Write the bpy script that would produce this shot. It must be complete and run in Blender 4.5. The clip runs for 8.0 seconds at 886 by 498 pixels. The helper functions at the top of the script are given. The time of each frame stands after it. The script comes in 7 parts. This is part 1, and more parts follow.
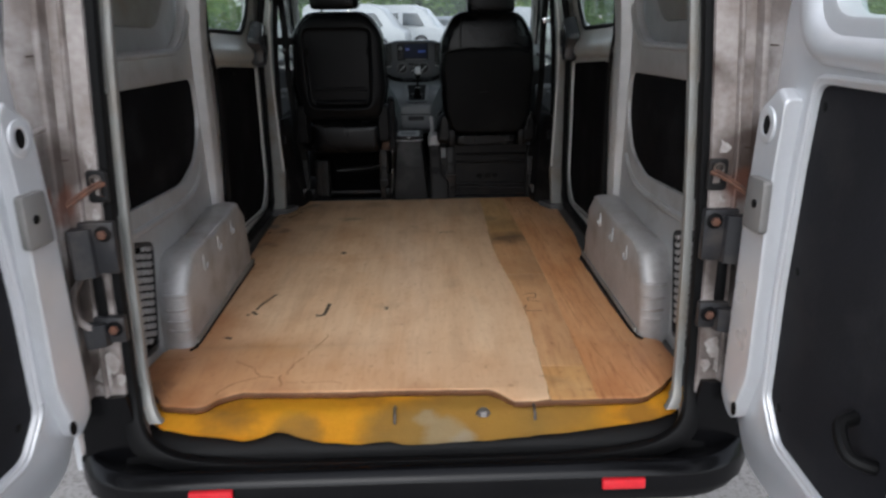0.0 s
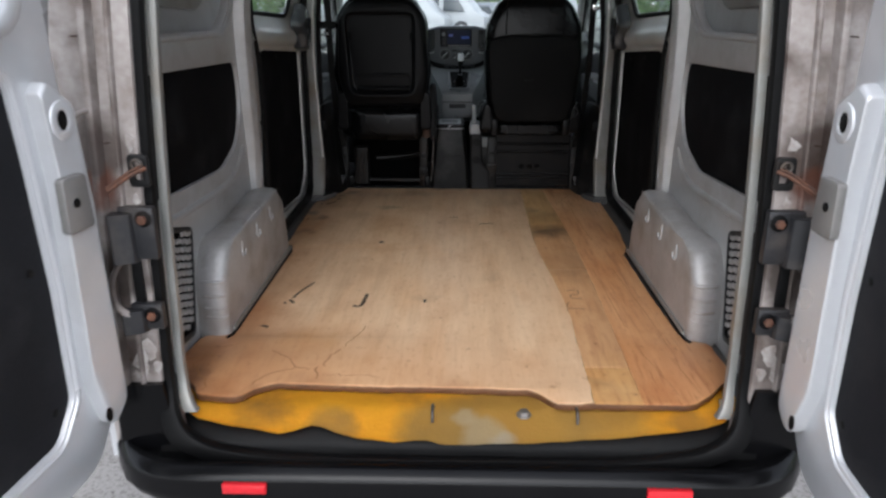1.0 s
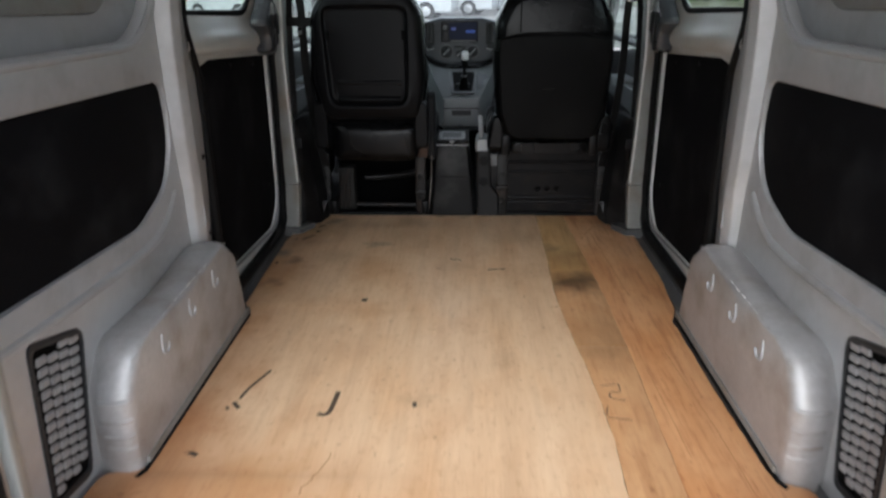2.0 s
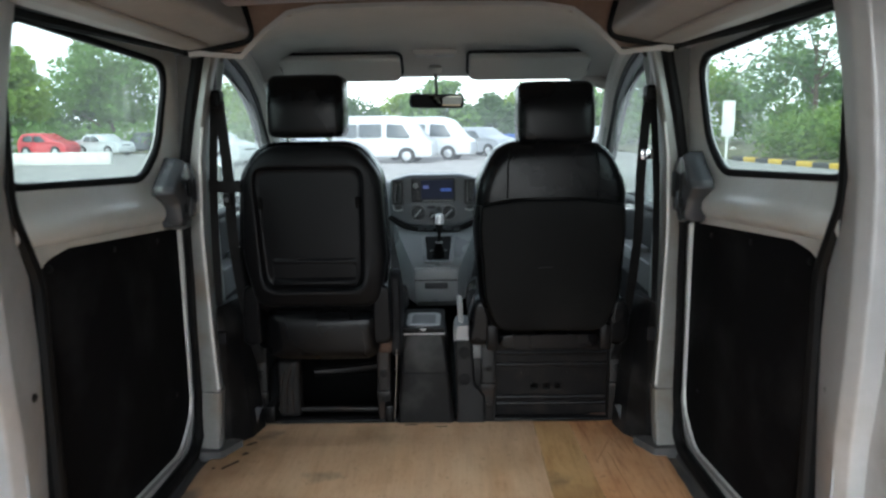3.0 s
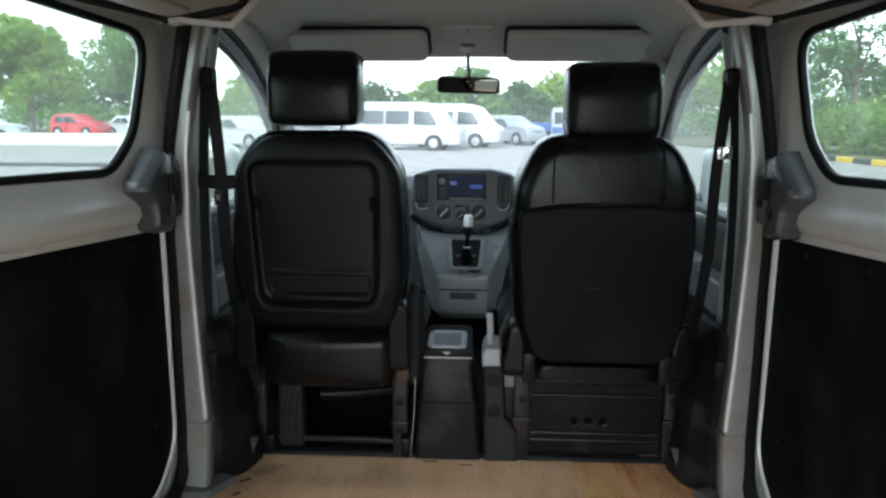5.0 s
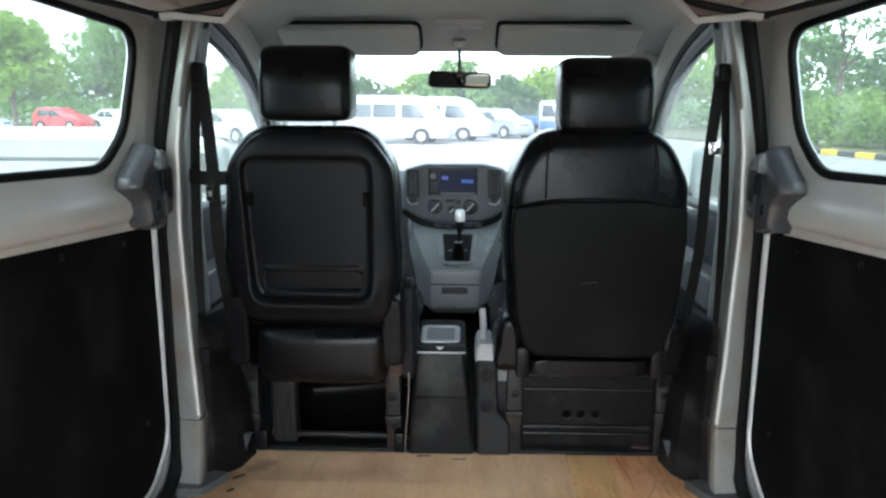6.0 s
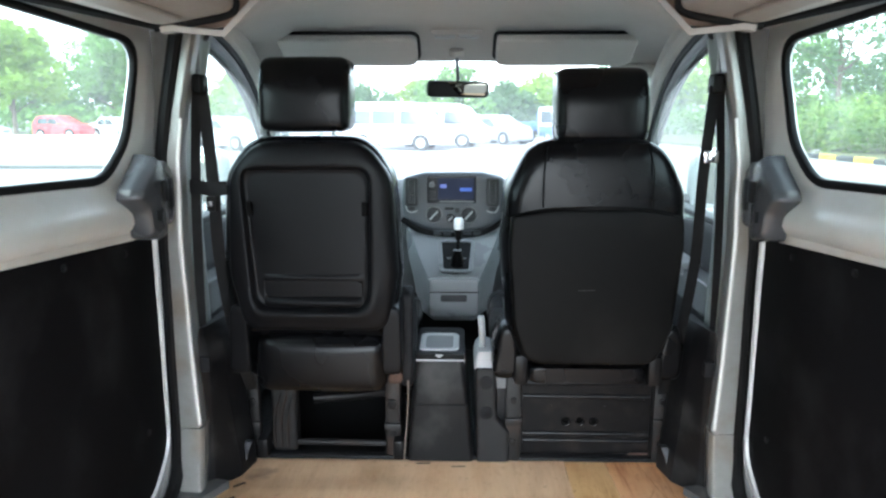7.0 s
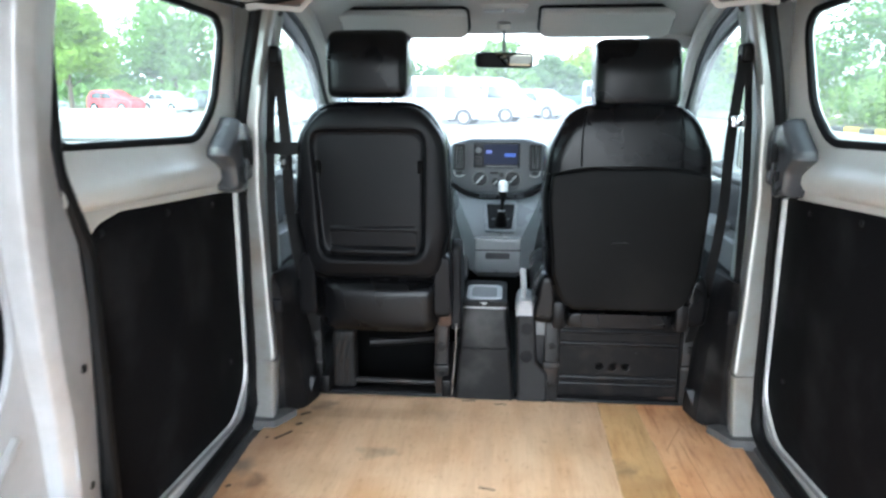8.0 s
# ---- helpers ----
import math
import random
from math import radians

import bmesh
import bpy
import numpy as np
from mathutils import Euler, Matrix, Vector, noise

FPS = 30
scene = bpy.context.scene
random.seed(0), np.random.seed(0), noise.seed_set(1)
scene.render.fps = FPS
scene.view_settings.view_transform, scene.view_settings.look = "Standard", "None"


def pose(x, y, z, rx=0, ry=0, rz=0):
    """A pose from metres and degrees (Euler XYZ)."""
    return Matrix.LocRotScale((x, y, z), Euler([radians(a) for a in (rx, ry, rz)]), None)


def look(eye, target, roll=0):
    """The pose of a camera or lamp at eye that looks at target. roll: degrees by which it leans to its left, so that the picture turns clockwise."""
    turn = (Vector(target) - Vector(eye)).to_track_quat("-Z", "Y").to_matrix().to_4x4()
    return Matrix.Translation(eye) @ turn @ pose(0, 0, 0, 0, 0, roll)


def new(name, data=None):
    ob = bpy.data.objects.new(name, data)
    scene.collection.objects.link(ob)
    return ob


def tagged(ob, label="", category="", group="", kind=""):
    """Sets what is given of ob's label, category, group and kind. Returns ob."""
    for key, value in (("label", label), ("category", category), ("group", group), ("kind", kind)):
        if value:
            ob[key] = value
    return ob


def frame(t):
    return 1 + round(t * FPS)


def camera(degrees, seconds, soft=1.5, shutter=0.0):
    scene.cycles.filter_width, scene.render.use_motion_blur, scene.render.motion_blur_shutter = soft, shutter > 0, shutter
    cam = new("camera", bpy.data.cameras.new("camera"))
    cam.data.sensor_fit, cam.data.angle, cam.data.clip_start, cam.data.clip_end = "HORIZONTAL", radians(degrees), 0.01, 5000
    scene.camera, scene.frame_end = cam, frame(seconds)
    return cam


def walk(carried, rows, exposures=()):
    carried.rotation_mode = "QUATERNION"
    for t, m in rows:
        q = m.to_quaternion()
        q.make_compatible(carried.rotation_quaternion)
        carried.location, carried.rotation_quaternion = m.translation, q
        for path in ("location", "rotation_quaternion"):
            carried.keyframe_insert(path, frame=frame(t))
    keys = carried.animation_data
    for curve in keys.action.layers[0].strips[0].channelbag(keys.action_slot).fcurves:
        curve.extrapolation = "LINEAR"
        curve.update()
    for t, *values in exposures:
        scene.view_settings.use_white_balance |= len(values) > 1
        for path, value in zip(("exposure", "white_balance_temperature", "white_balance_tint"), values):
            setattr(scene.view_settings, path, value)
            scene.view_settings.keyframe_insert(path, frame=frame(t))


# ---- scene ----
cam = camera(65.6, 8.0, 2.5, 0.3)
PATH = [
    (0, (0.037, -1.462, 1.413), (0.088, 0.435, 0.782), -0.8),
    (0.5, (-0.012, -1.576, 1.426), (-0.05, 0.311, 0.766), -1.2),
    (1, (0.012, -1.403, 1.41), (-0.033, 0.483, 0.745), 0.0),
    (1.5, (0.05, -1.097, 1.439), (-0.026, 0.754, 0.684), -0.9),
    (2, (0.026, -0.785, 1.456), (-0.041, 1.08, 0.738), -0.4),
    (2.2, (0.01, -0.659, 1.505), (0.008, 1.268, 0.969), -0.3),
    (3.3, (0.069, 0.03, 1.479), (0.028, 2.004, 1.158), -1.4),
    (3.5, (0.075, 0.1, 1.481), (-0.021, 2.075, 1.186), -1.2),
    (4, (0.044, 0.165, 1.49), (-0.138, 2.145, 1.27), -0.4),
    (4.5, (0.035, 0.195, 1.49), (-0.123, 2.168, 1.203), -0.3),
    (5, (0.034, 0.207, 1.488), (-0.054, 2.17, 1.113), 0.3),
    (6.5, (0.017, 0.202, 1.498), (-0.033, 2.162, 1.104), 0.2),
    (7, (0.024, 0.193, 1.502), (-0.028, 2.156, 1.126), 0.0),
    (7.5, (0.033, 0.175, 1.492), (-0.036, 2.136, 1.106), -0.1),
    (8, (0.015, -0.007, 1.483), (-0.155, 1.935, 1.038), 0.0),
]
walk(cam, [(t, look(eye, target, roll)) for t, eye, target, roll in PATH], exposures=[(0.0, -0.35, 6150, 11), (1.0, -0.05, 6150, 11), (1.5, 0.25, 6150, 11), (2.0, 0.35, 6150, 10), (3.3, 0.88, 5950, 5), (5.0, 0.95, 5950, 5), (6.5, 1.88, 5800, 5), (8.0, 2.27, 5650, 5)])

# ---- world, sun and exposure ----
world = bpy.data.worlds.new("overcast_sky")
scene.world = world
world.use_nodes = True
wn, wl = world.node_tree.nodes, world.node_tree.links
sky = wn.new("ShaderNodeTexSky")
sky.sky_type, sky.sun_disc = "NISHITA", False
sky.sun_elevation, sky.sun_rotation = radians(43), radians(189)
sky.air_density, sky.dust_density, sky.ozone_density = 1.0, 1.5, 1.0
soft_sky = wn.new("ShaderNodeHueSaturation")
soft_sky.inputs["Saturation"].default_value, soft_sky.inputs["Value"].default_value = 0.25, 2.7
wl.new(sky.outputs["Color"], soft_sky.inputs["Color"])
wl.new(soft_sky.outputs["Color"], wn["Background"].inputs["Color"])
wn["Background"].inputs["Strength"].default_value = 0.15

sun = new("sun", bpy.data.lights.new("sun", "SUN"))
sun.data.energy, sun.data.angle, sun.data.color = 0.72, radians(45), (1.0, 0.97, 0.92)
sun.matrix_world = look((0, 0, 30), (1.3, 8.4, 22.0))

# ---- materials ----
def material(name, base, second=None, rough=0.5, metal=0.0, scale=(6.0, 60.0), amount=0.5, bump=0.1, bump_scale=200.0,
             dirt=None, dirt_amount=0.3, dirt_scale=2.5, stretch=(1, 1, 1), rough_vary=0.15, coat=0.0, spec=0.5):
    """A principled surface whose colour, gloss and relief vary at two scales, with optional dirt."""
    m = bpy.data.materials.new(name)
    m.use_nodes = True
    n, l = m.node_tree.nodes, m.node_tree.links
    p = n["Principled BSDF"]
    tc, mp = n.new("ShaderNodeTexCoord"), n.new("ShaderNodeMapping")
    info, off = n.new("ShaderNodeObjectInfo"), n.new("ShaderNodeVectorMath")
    off.operation = "MULTIPLY_ADD"
    l.new(info.outputs["Random"], off.inputs[0])
    off.inputs[1].default_value = (3.7, 5.1, 2.3)
    l.new(tc.outputs["Object"], off.inputs[2])
    l.new(off.outputs[0], mp.inputs["Vector"])
    mp.inputs["Scale"].default_value = stretch

    def noisy(s, detail=4.0):
        t = n.new("ShaderNodeTexNoise")
        t.inputs["Scale"].default_value, t.inputs["Detail"].default_value = s, detail
        l.new(mp.outputs["Vector"], t.inputs["Vector"])
        return t.outputs["Fac"]

    def ramp(fac, lo, hi):
        r = n.new("ShaderNodeMapRange")
        r.inputs["From Min"].default_value, r.inputs["From Max"].default_value = lo, hi
        l.new(fac, r.inputs["Value"])
        return r.outputs["Result"]

    def mix(fac, a, b):
        x = n.new("ShaderNodeMix")
        x.data_type = "RGBA"
        l.new(fac, x.inputs["Factor"])
        for k, v in ((6, a), (7, b)):
            if isinstance(v, tuple):
                x.inputs[k].default_value = (*v, 1)
            else:
                l.new(v, x.inputs[k])
        return x.outputs[2]

    second = second or tuple(c * 0.75 for c in base)
    coarse, fine = noisy(scale[0]), noisy(scale[1], 3.0)
    add = n.new("ShaderNodeMath")
    add.operation = "MULTIPLY_ADD"
    l.new(ramp(fine, 0.3, 0.7), add.inputs[0])
    add.inputs[1].default_value = 0.4
    l.new(ramp(coarse, 0.3, 0.75), add.inputs[2])
    fac = n.new("ShaderNodeMath")
    fac.operation = "MULTIPLY"
    fac.use_clamp = True
    l.new(add.outputs[0], fac.inputs[0])
    fac.inputs[1].default_value = amount
    colour = mix(fac.outputs[0], base, second)
    if dirt:
        d = n.new("ShaderNodeMath")
        d.operation = "MULTIPLY"
        l.new(ramp(noisy(dirt_scale, 8.0), 0.5, 0.72), d.inputs[0])
        d.inputs[1].default_value = dirt_amount
        colour = mix(d.outputs[0], colour, dirt)
    l.new(colour, p.inputs["Base Color"])
    rr = n.new("ShaderNodeMapRange")
    l.new(coarse, rr.inputs["Value"])
    rr.inputs["To Min"].default_value, rr.inputs["To Max"].default_value = max(0.02, rough - rough_vary), min(1, rough + rough_vary)
    l.new(rr.outputs["Result"], p.inputs["Roughness"])
    p.inputs["Metallic"].default_value = metal
    p.inputs["Coat Weight"].default_value = coat
    p.inputs["Coat Roughness"].default_value = 0.15
    p.inputs["Specular IOR Level"].default_value = spec
    if bump:
        b = n.new("ShaderNodeBump")
        b.inputs["Strength"].default_value, b.inputs["Distance"].default_value = bump, 0.002
        l.new(noisy(bump_scale, 2.0), b.inputs["Height"])
        l.new(b.outputs["Normal"], p.inputs["Normal"])
    return m


def plywood(name, light, dark, stains, streak=0.26, lean=0.0, speck=0.22):
    """Rotary-cut plywood: long grain along y (leaning by an angle), warm blotches, and round stains at given places."""
    m = material(name, light, dark, rough=0.43, scale=(2.2, 14.0), amount=0.75, bump=0.15, bump_scale=90.0, stretch=(7, 0.8, 3),
                 dirt=tuple(c * (0.55, 0.45, 0.38)[i] for i, c in enumerate(dark)), dirt_amount=0.22, dirt_scale=3.0)
    n, l = m.node_tree.nodes, m.node_tree.links
    p = n["Principled BSDF"]
    tc = n.new("ShaderNodeTexCoord")
    warp = n.new("ShaderNodeTexNoise")
    warp.inputs["Scale"].default_value, warp.inputs["Detail"].default_value = 14.0, 8.0
    l.new(tc.outputs["Object"], warp.inputs["Vector"])
    bend = n.new("ShaderNodeVectorMath")
    bend.operation = "MULTIPLY_ADD"
    l.new(warp.outputs["Color"], bend.inputs[0])
    bend.inputs[1].default_value = (0.16, 0.16, 0)
    l.new(tc.outputs["Object"], bend.inputs[2])
    colour = p.inputs["Base Color"].links[0].from_socket
    for x, y, r, a, c in stains:
        dist = n.new("ShaderNodeVectorMath")
        dist.operation = "DISTANCE"
        l.new(bend.outputs[0], dist.inputs[0])
        dist.inputs[1].default_value = (x + 0.08, y + 0.08, 0.0)
        flat = n.new("ShaderNodeVectorMath")
        flat.operation = "MULTIPLY"
        flat.inputs[1].default_value = (1, 1, 0)
        l.new(bend.outputs[0], flat.inputs[0])
        l.new(flat.outputs[0], dist.inputs[0])
        fade = n.new("ShaderNodeMapRange")
        fade.inputs["From Min"].default_value, fade.inputs["From Max"].default_value = r, r * 0.2
        fade.inputs["To Max"].default_value = a
        l.new(dist.outputs["Value"], fade.inputs["Value"])
        x2 = n.new("ShaderNodeMix")
        x2.data_type = "RGBA"
        l.new(fade.outputs["Result"], x2.inputs["Factor"])
        l.new(colour, x2.inputs[6])
        x2.inputs[7].default_value = (*c, 1)
        colour = x2.outputs[2]
    # grime worked into the surface: amber mottling and short dark grain ticks
    for scale, stretch, lo, hi, strength, tone in ((11.0, (1, 0.6, 1), 0.52, 0.74, 0.34, (0.66, 0.45, 0.28)), (9.0, (6.0, 0.5, 1), 0.54, 0.70, streak, (0.50, 0.31, 0.18)), (22.0, (5.0, 0.5, 1), 0.58, 0.72, streak, (0.55, 0.36, 0.22)),
                                                   (4.0, (2.5, 0.8, 1), 0.50, 0.68, 0.30, (0.90, 0.72, 0.52)), (70.0, (1, 0.5, 1), 0.55, 0.75, speck, (0.60, 0.42, 0.28)), (38.0, (1, 0.8, 1), 0.66, 0.74, speck * 1.6, (0.42, 0.30, 0.22))):
        mp, t, r = n.new("ShaderNodeMapping"), n.new("ShaderNodeTexNoise"), n.new("ShaderNodeMapRange")
        mp.inputs["Scale"].default_value = stretch
        mp.inputs["Rotation"].default_value = (0, 0, lean)
        t.inputs["Scale"].default_value, t.inputs["Detail"].default_value = scale, 7.0
        l.new(tc.outputs["Object"], mp.inputs["Vector"])
        l.new(mp.outputs["Vector"], t.inputs["Vector"])
        r.inputs["From Min"].default_value, r.inputs["From Max"].default_value, r.inputs["To Max"].default_value = lo, hi, strength
        l.new(t.outputs["Fac"], r.inputs["Value"])
        x3 = n.new("ShaderNodeMix")
        x3.data_type, x3.blend_type = "RGBA", "MULTIPLY"
        l.new(r.outputs["Result"], x3.inputs["Factor"])
        l.new(colour, x3.inputs[6])
        x3.inputs[7].default_value = (*tone, 1)
        colour = x3.outputs[2]
    l.new(colour, p.inputs["Base Color"])
    return m


def glass(name, tint, gloss=1.0, haze=0.0):
    """Thin clear glass: straight through, with mirror gloss by Fresnel, and a dust film that adds veiling haze."""
    m = bpy.data.materials.new(name)
    m.use_nodes = True
    n, l = m.node_tree.nodes, m.node_tree.links
    n.remove(n["Principled BSDF"])
    through_it, shine, film = n.new("ShaderNodeBsdfTransparent"), n.new("ShaderNodeBsdfGlossy"), n.new("ShaderNodeBsdfTranslucent")
    through_it.inputs["Color"].default_value = (*tint, 1)
    shine.inputs["Roughness"].default_value = 0.0
    film.inputs["Color"].default_value = (0.8, 0.82, 0.82, 1)
    facing, power, fres = n.new("ShaderNodeLayerWeight"), n.new("ShaderNodeMath"), n.new("ShaderNodeMapRange")
    facing.inputs["Blend"].default_value = 0.5
    power.operation = "POWER"
    power.inputs[1].default_value = 5.0
    l.new(facing.outputs["Facing"], power.inputs[0])
    l.new(power.outputs[0], fres.inputs["Value"])
    fres.inputs["To Min"].default_value, fres.inputs["To Max"].default_value = 0.025 * gloss, 0.7
    t = n.new("ShaderNodeTexNoise")
    t.inputs["Scale"].default_value, t.inputs["Detail"].default_value = 3.0, 5.0
    tc = n.new("ShaderNodeTexCoord")
    l.new(tc.outputs["Object"], t.inputs["Vector"])
    r = n.new("ShaderNodeMapRange")
    r.inputs["From Min"].default_value, r.inputs["From Max"].default_value = 0.35, 0.75
    r.inputs["To Min"].default_value, r.inputs["To Max"].default_value = haze * 0.5, haze
    l.new(t.outputs["Fac"], r.inputs["Value"])
    a, b = n.new("ShaderNodeMixShader"), n.new("ShaderNodeMixShader")
    l.new(r.outputs["Result"], a.inputs[0])
    l.new(through_it.outputs[0], a.inputs[1])
    l.new(film.outputs[0], a.inputs[2])
    l.new(fres.outputs[0], b.inputs[0])
    l.new(a.outputs[0], b.inputs[1])
    l.new(shine.outputs[0], b.inputs[2])
    l.new(b.outputs[0], n["Material Output"].inputs["Surface"])
    return m


def lamp_material(name, colour, strength):
    m = material(name, colour, rough=0.55, bump=0, spec=0.2)
    p = m.node_tree.nodes["Principled BSDF"]
    p.inputs["Emission Color"].default_value = (*colour, 1)
    p.inputs["Emission Strength"].default_value = strength
    return m


def blotch(m, stains, warp_scale=9.0, reach=0.12):
    """Lays soft ragged stains at given places (x, y, z, radius, strength, colour) over a material."""
    n, l = m.node_tree.nodes, m.node_tree.links
    p = n["Principled BSDF"]
    tc, warp, bend = n.new("ShaderNodeTexCoord"), n.new("ShaderNodeTexNoise"), n.new("ShaderNodeVectorMath")
    warp.inputs["Scale"].default_value, warp.inputs["Detail"].default_value = warp_scale, 6.0
    l.new(tc.outputs["Object"], warp.inputs["Vector"])
    bend.operation = "MULTIPLY_ADD"
    l.new(warp.outputs["Color"], bend.inputs[0])
    bend.inputs[1].default_value = (reach, reach, reach)
    l.new(tc.outputs["Object"], bend.inputs[2])
    colour = p.inputs["Base Color"].links[0].from_socket
    for x, y, z, r, a, c in stains:
        dist, fade, mixed = n.new("ShaderNodeVectorMath"), n.new("ShaderNodeMapRange"), n.new("ShaderNodeMix")
        dist.operation = "DISTANCE"
        l.new(bend.outputs[0], dist.inputs[0])
        dist.inputs[1].default_value = (x + reach / 2, y + reach / 2, z + reach / 2)
        fade.inputs["From Min"].default_value, fade.inputs["From Max"].default_value, fade.inputs["To Max"].default_value = r, r * 0.55, a
        l.new(dist.outputs["Value"], fade.inputs["Value"])
        mixed.data_type = "RGBA"
        l.new(fade.outputs["Result"], mixed.inputs["Factor"])
        l.new(colour, mixed.inputs[6])
        mixed.inputs[7].default_value = (*c, 1)
        colour = mixed.outputs[2]
    l.new(colour, p.inputs["Base Color"])
    return m


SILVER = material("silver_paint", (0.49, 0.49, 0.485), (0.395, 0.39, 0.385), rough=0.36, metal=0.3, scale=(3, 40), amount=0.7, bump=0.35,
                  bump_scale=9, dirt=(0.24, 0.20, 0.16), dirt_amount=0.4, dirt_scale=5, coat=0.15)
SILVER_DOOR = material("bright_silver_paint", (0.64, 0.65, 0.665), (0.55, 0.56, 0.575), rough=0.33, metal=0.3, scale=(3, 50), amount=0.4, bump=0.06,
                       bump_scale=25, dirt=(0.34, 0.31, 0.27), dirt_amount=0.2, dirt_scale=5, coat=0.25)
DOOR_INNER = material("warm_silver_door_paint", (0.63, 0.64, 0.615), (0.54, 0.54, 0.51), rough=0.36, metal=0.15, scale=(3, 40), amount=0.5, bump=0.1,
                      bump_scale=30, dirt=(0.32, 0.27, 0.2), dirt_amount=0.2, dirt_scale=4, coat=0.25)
JAMB = material("grimy_jamb_paint", (0.46, 0.425, 0.405), (0.23, 0.19, 0.17), rough=0.5, metal=0.2, scale=(7, 70), amount=0.85, bump=0.4,
                bump_scale=60, dirt=(0.06, 0.038, 0.027), dirt_amount=0.95, dirt_scale=8)
blotch(JAMB, [(e * 0.72, -0.04, z, r, a, c) for e in (-1, 1) for z, r, a, c in ((1.13, 0.09, 0.75, (0.05, 0.03, 0.022)), (1.06, 0.05, 0.8, (0.16, 0.06, 0.035)), (0.87, 0.09, 0.85, (0.035, 0.025, 0.02)), (0.67, 0.06, 0.7, (0.06, 0.045, 0.038)), (1.45, 0.07, 0.5, (0.14, 0.10, 0.08)))], 14.0, 0.08)
ARCH = material("brushed_arch_paint", (0.50, 0.495, 0.49), (0.37, 0.36, 0.35), rough=0.50, metal=0.4, scale=(5, 90), amount=0.8, bump=0.6,
                bump_scale=16, dirt=(0.24, 0.19, 0.14), dirt_amount=0.6, dirt_scale=8)
# one hardboard in two tones: this copy kept dark for the dim bay
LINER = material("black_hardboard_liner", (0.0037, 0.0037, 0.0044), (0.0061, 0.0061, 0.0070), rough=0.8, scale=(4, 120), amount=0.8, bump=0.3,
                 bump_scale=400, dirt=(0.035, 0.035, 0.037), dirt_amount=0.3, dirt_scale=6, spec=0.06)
# same hardboard, its colour raised for rear doors under open sky
LINER_SKYLIT = material("skylit_hardboard_liner", (0.012, 0.012, 0.014), (0.019, 0.019, 0.022), rough=0.8, scale=(5, 120), amount=0.8, bump=0.4,
                      bump_scale=300, dirt=(0.05, 0.048, 0.048), dirt_amount=0.3, dirt_scale=7, spec=0.15)
RUBBER = material("black_rubber", (0.0032, 0.0032, 0.0035), (0.0062, 0.0062, 0.0062), rough=0.5, scale=(10, 80), amount=0.7, bump=0.2, bump_scale=150, spec=0.13)
SILL = material("dusty_rubber_sill", (0.045, 0.045, 0.047), (0.085, 0.084, 0.082), rough=0.6, scale=(6, 70), amount=0.8, bump=0.3, bump_scale=120,
                dirt=(0.16, 0.14, 0.12), dirt_amount=0.5, dirt_scale=8)
BUMPER = material("black_bumper_plastic", (0.0025, 0.0025, 0.003), (0.005, 0.005, 0.0055), rough=0.22, scale=(5, 120), amount=0.6, bump=0.06, bump_scale=300, spec=0.22)
VINYL = material("black_vinyl", (0.0022, 0.0022, 0.0025), (0.0038, 0.0038, 0.0042), rough=0.27, scale=(6, 90), amount=0.7, bump=0.15, bump_scale=260, spec=0.17, rough_vary=0.07)
VINYL_MATT = material("matt_black_vinyl", (0.0022, 0.0022, 0.0022), (0.0036, 0.0035, 0.0035), rough=0.48, scale=(5, 120), amount=0.7, bump=0.35, bump_scale=320,
                      dirt=(0.014, 0.013, 0.012), dirt_amount=0.4, dirt_scale=6, spec=0.07)
SEAT_PLASTIC = material("black_grained_plastic", (0.0042, 0.0042, 0.0047), (0.0066, 0.0066, 0.0071), rough=0.34, scale=(4, 140), amount=0.6, bump=0.15, bump_scale=450, spec=0.10)
STEEL_BLACK = material("black_painted_steel", (0.0038, 0.0038, 0.0044), (0.007, 0.0068, 0.0068), rough=0.36, metal=0.1, scale=(9, 70), amount=0.7, bump=0.2,
                       dirt=(0.035, 0.026, 0.021), dirt_amount=0.35, dirt_scale=18, spec=0.14)
LEG_STEEL = material("grey_black_bracket_steel", (0.011, 0.011, 0.0115), (0.019, 0.0185, 0.018), rough=0.42, metal=0.1, scale=(12, 90), amount=0.7, bump=0.25,
                     dirt=(0.06, 0.035, 0.022), dirt_amount=0.4, dirt_scale=14, spec=0.2)
RUST = material("rusty_steel", (0.07, 0.034, 0.02), (0.035, 0.02, 0.014), rough=0.8, scale=(30, 150), amount=0.9, bump=0.5, bump_scale=250)
STEEL = material("worn_steel", (0.42, 0.41, 0.40), (0.25, 0.22, 0.19), rough=0.4, metal=0.85, scale=(20, 120), amount=0.7, bump=0.15)
LATCH = material("grey_latch_steel", (0.26, 0.25, 0.24), (0.20, 0.195, 0.19), rough=0.5, metal=0.3, scale=(15, 100), amount=0.5, bump=0.1)
TRIM_GREY = material("mid_grey_trim_plastic", (0.12, 0.125, 0.128), (0.155, 0.158, 0.16), rough=0.45, scale=(5, 140), amount=0.5, bump=0.2, bump_scale=500)
TRIM_DARK = material("dark_grey_trim_plastic", (0.011, 0.0115, 0.0125), (0.018, 0.0185, 0.02), rough=0.5, scale=(5, 140), amount=0.5, bump=0.25, bump_scale=500)
TRIM_LIGHT = material("light_grey_trim_plastic", (0.34, 0.35, 0.355), (0.40, 0.405, 0.41), rough=0.4, scale=(5, 140), amount=0.4, bump=0.15, bump_scale=500)
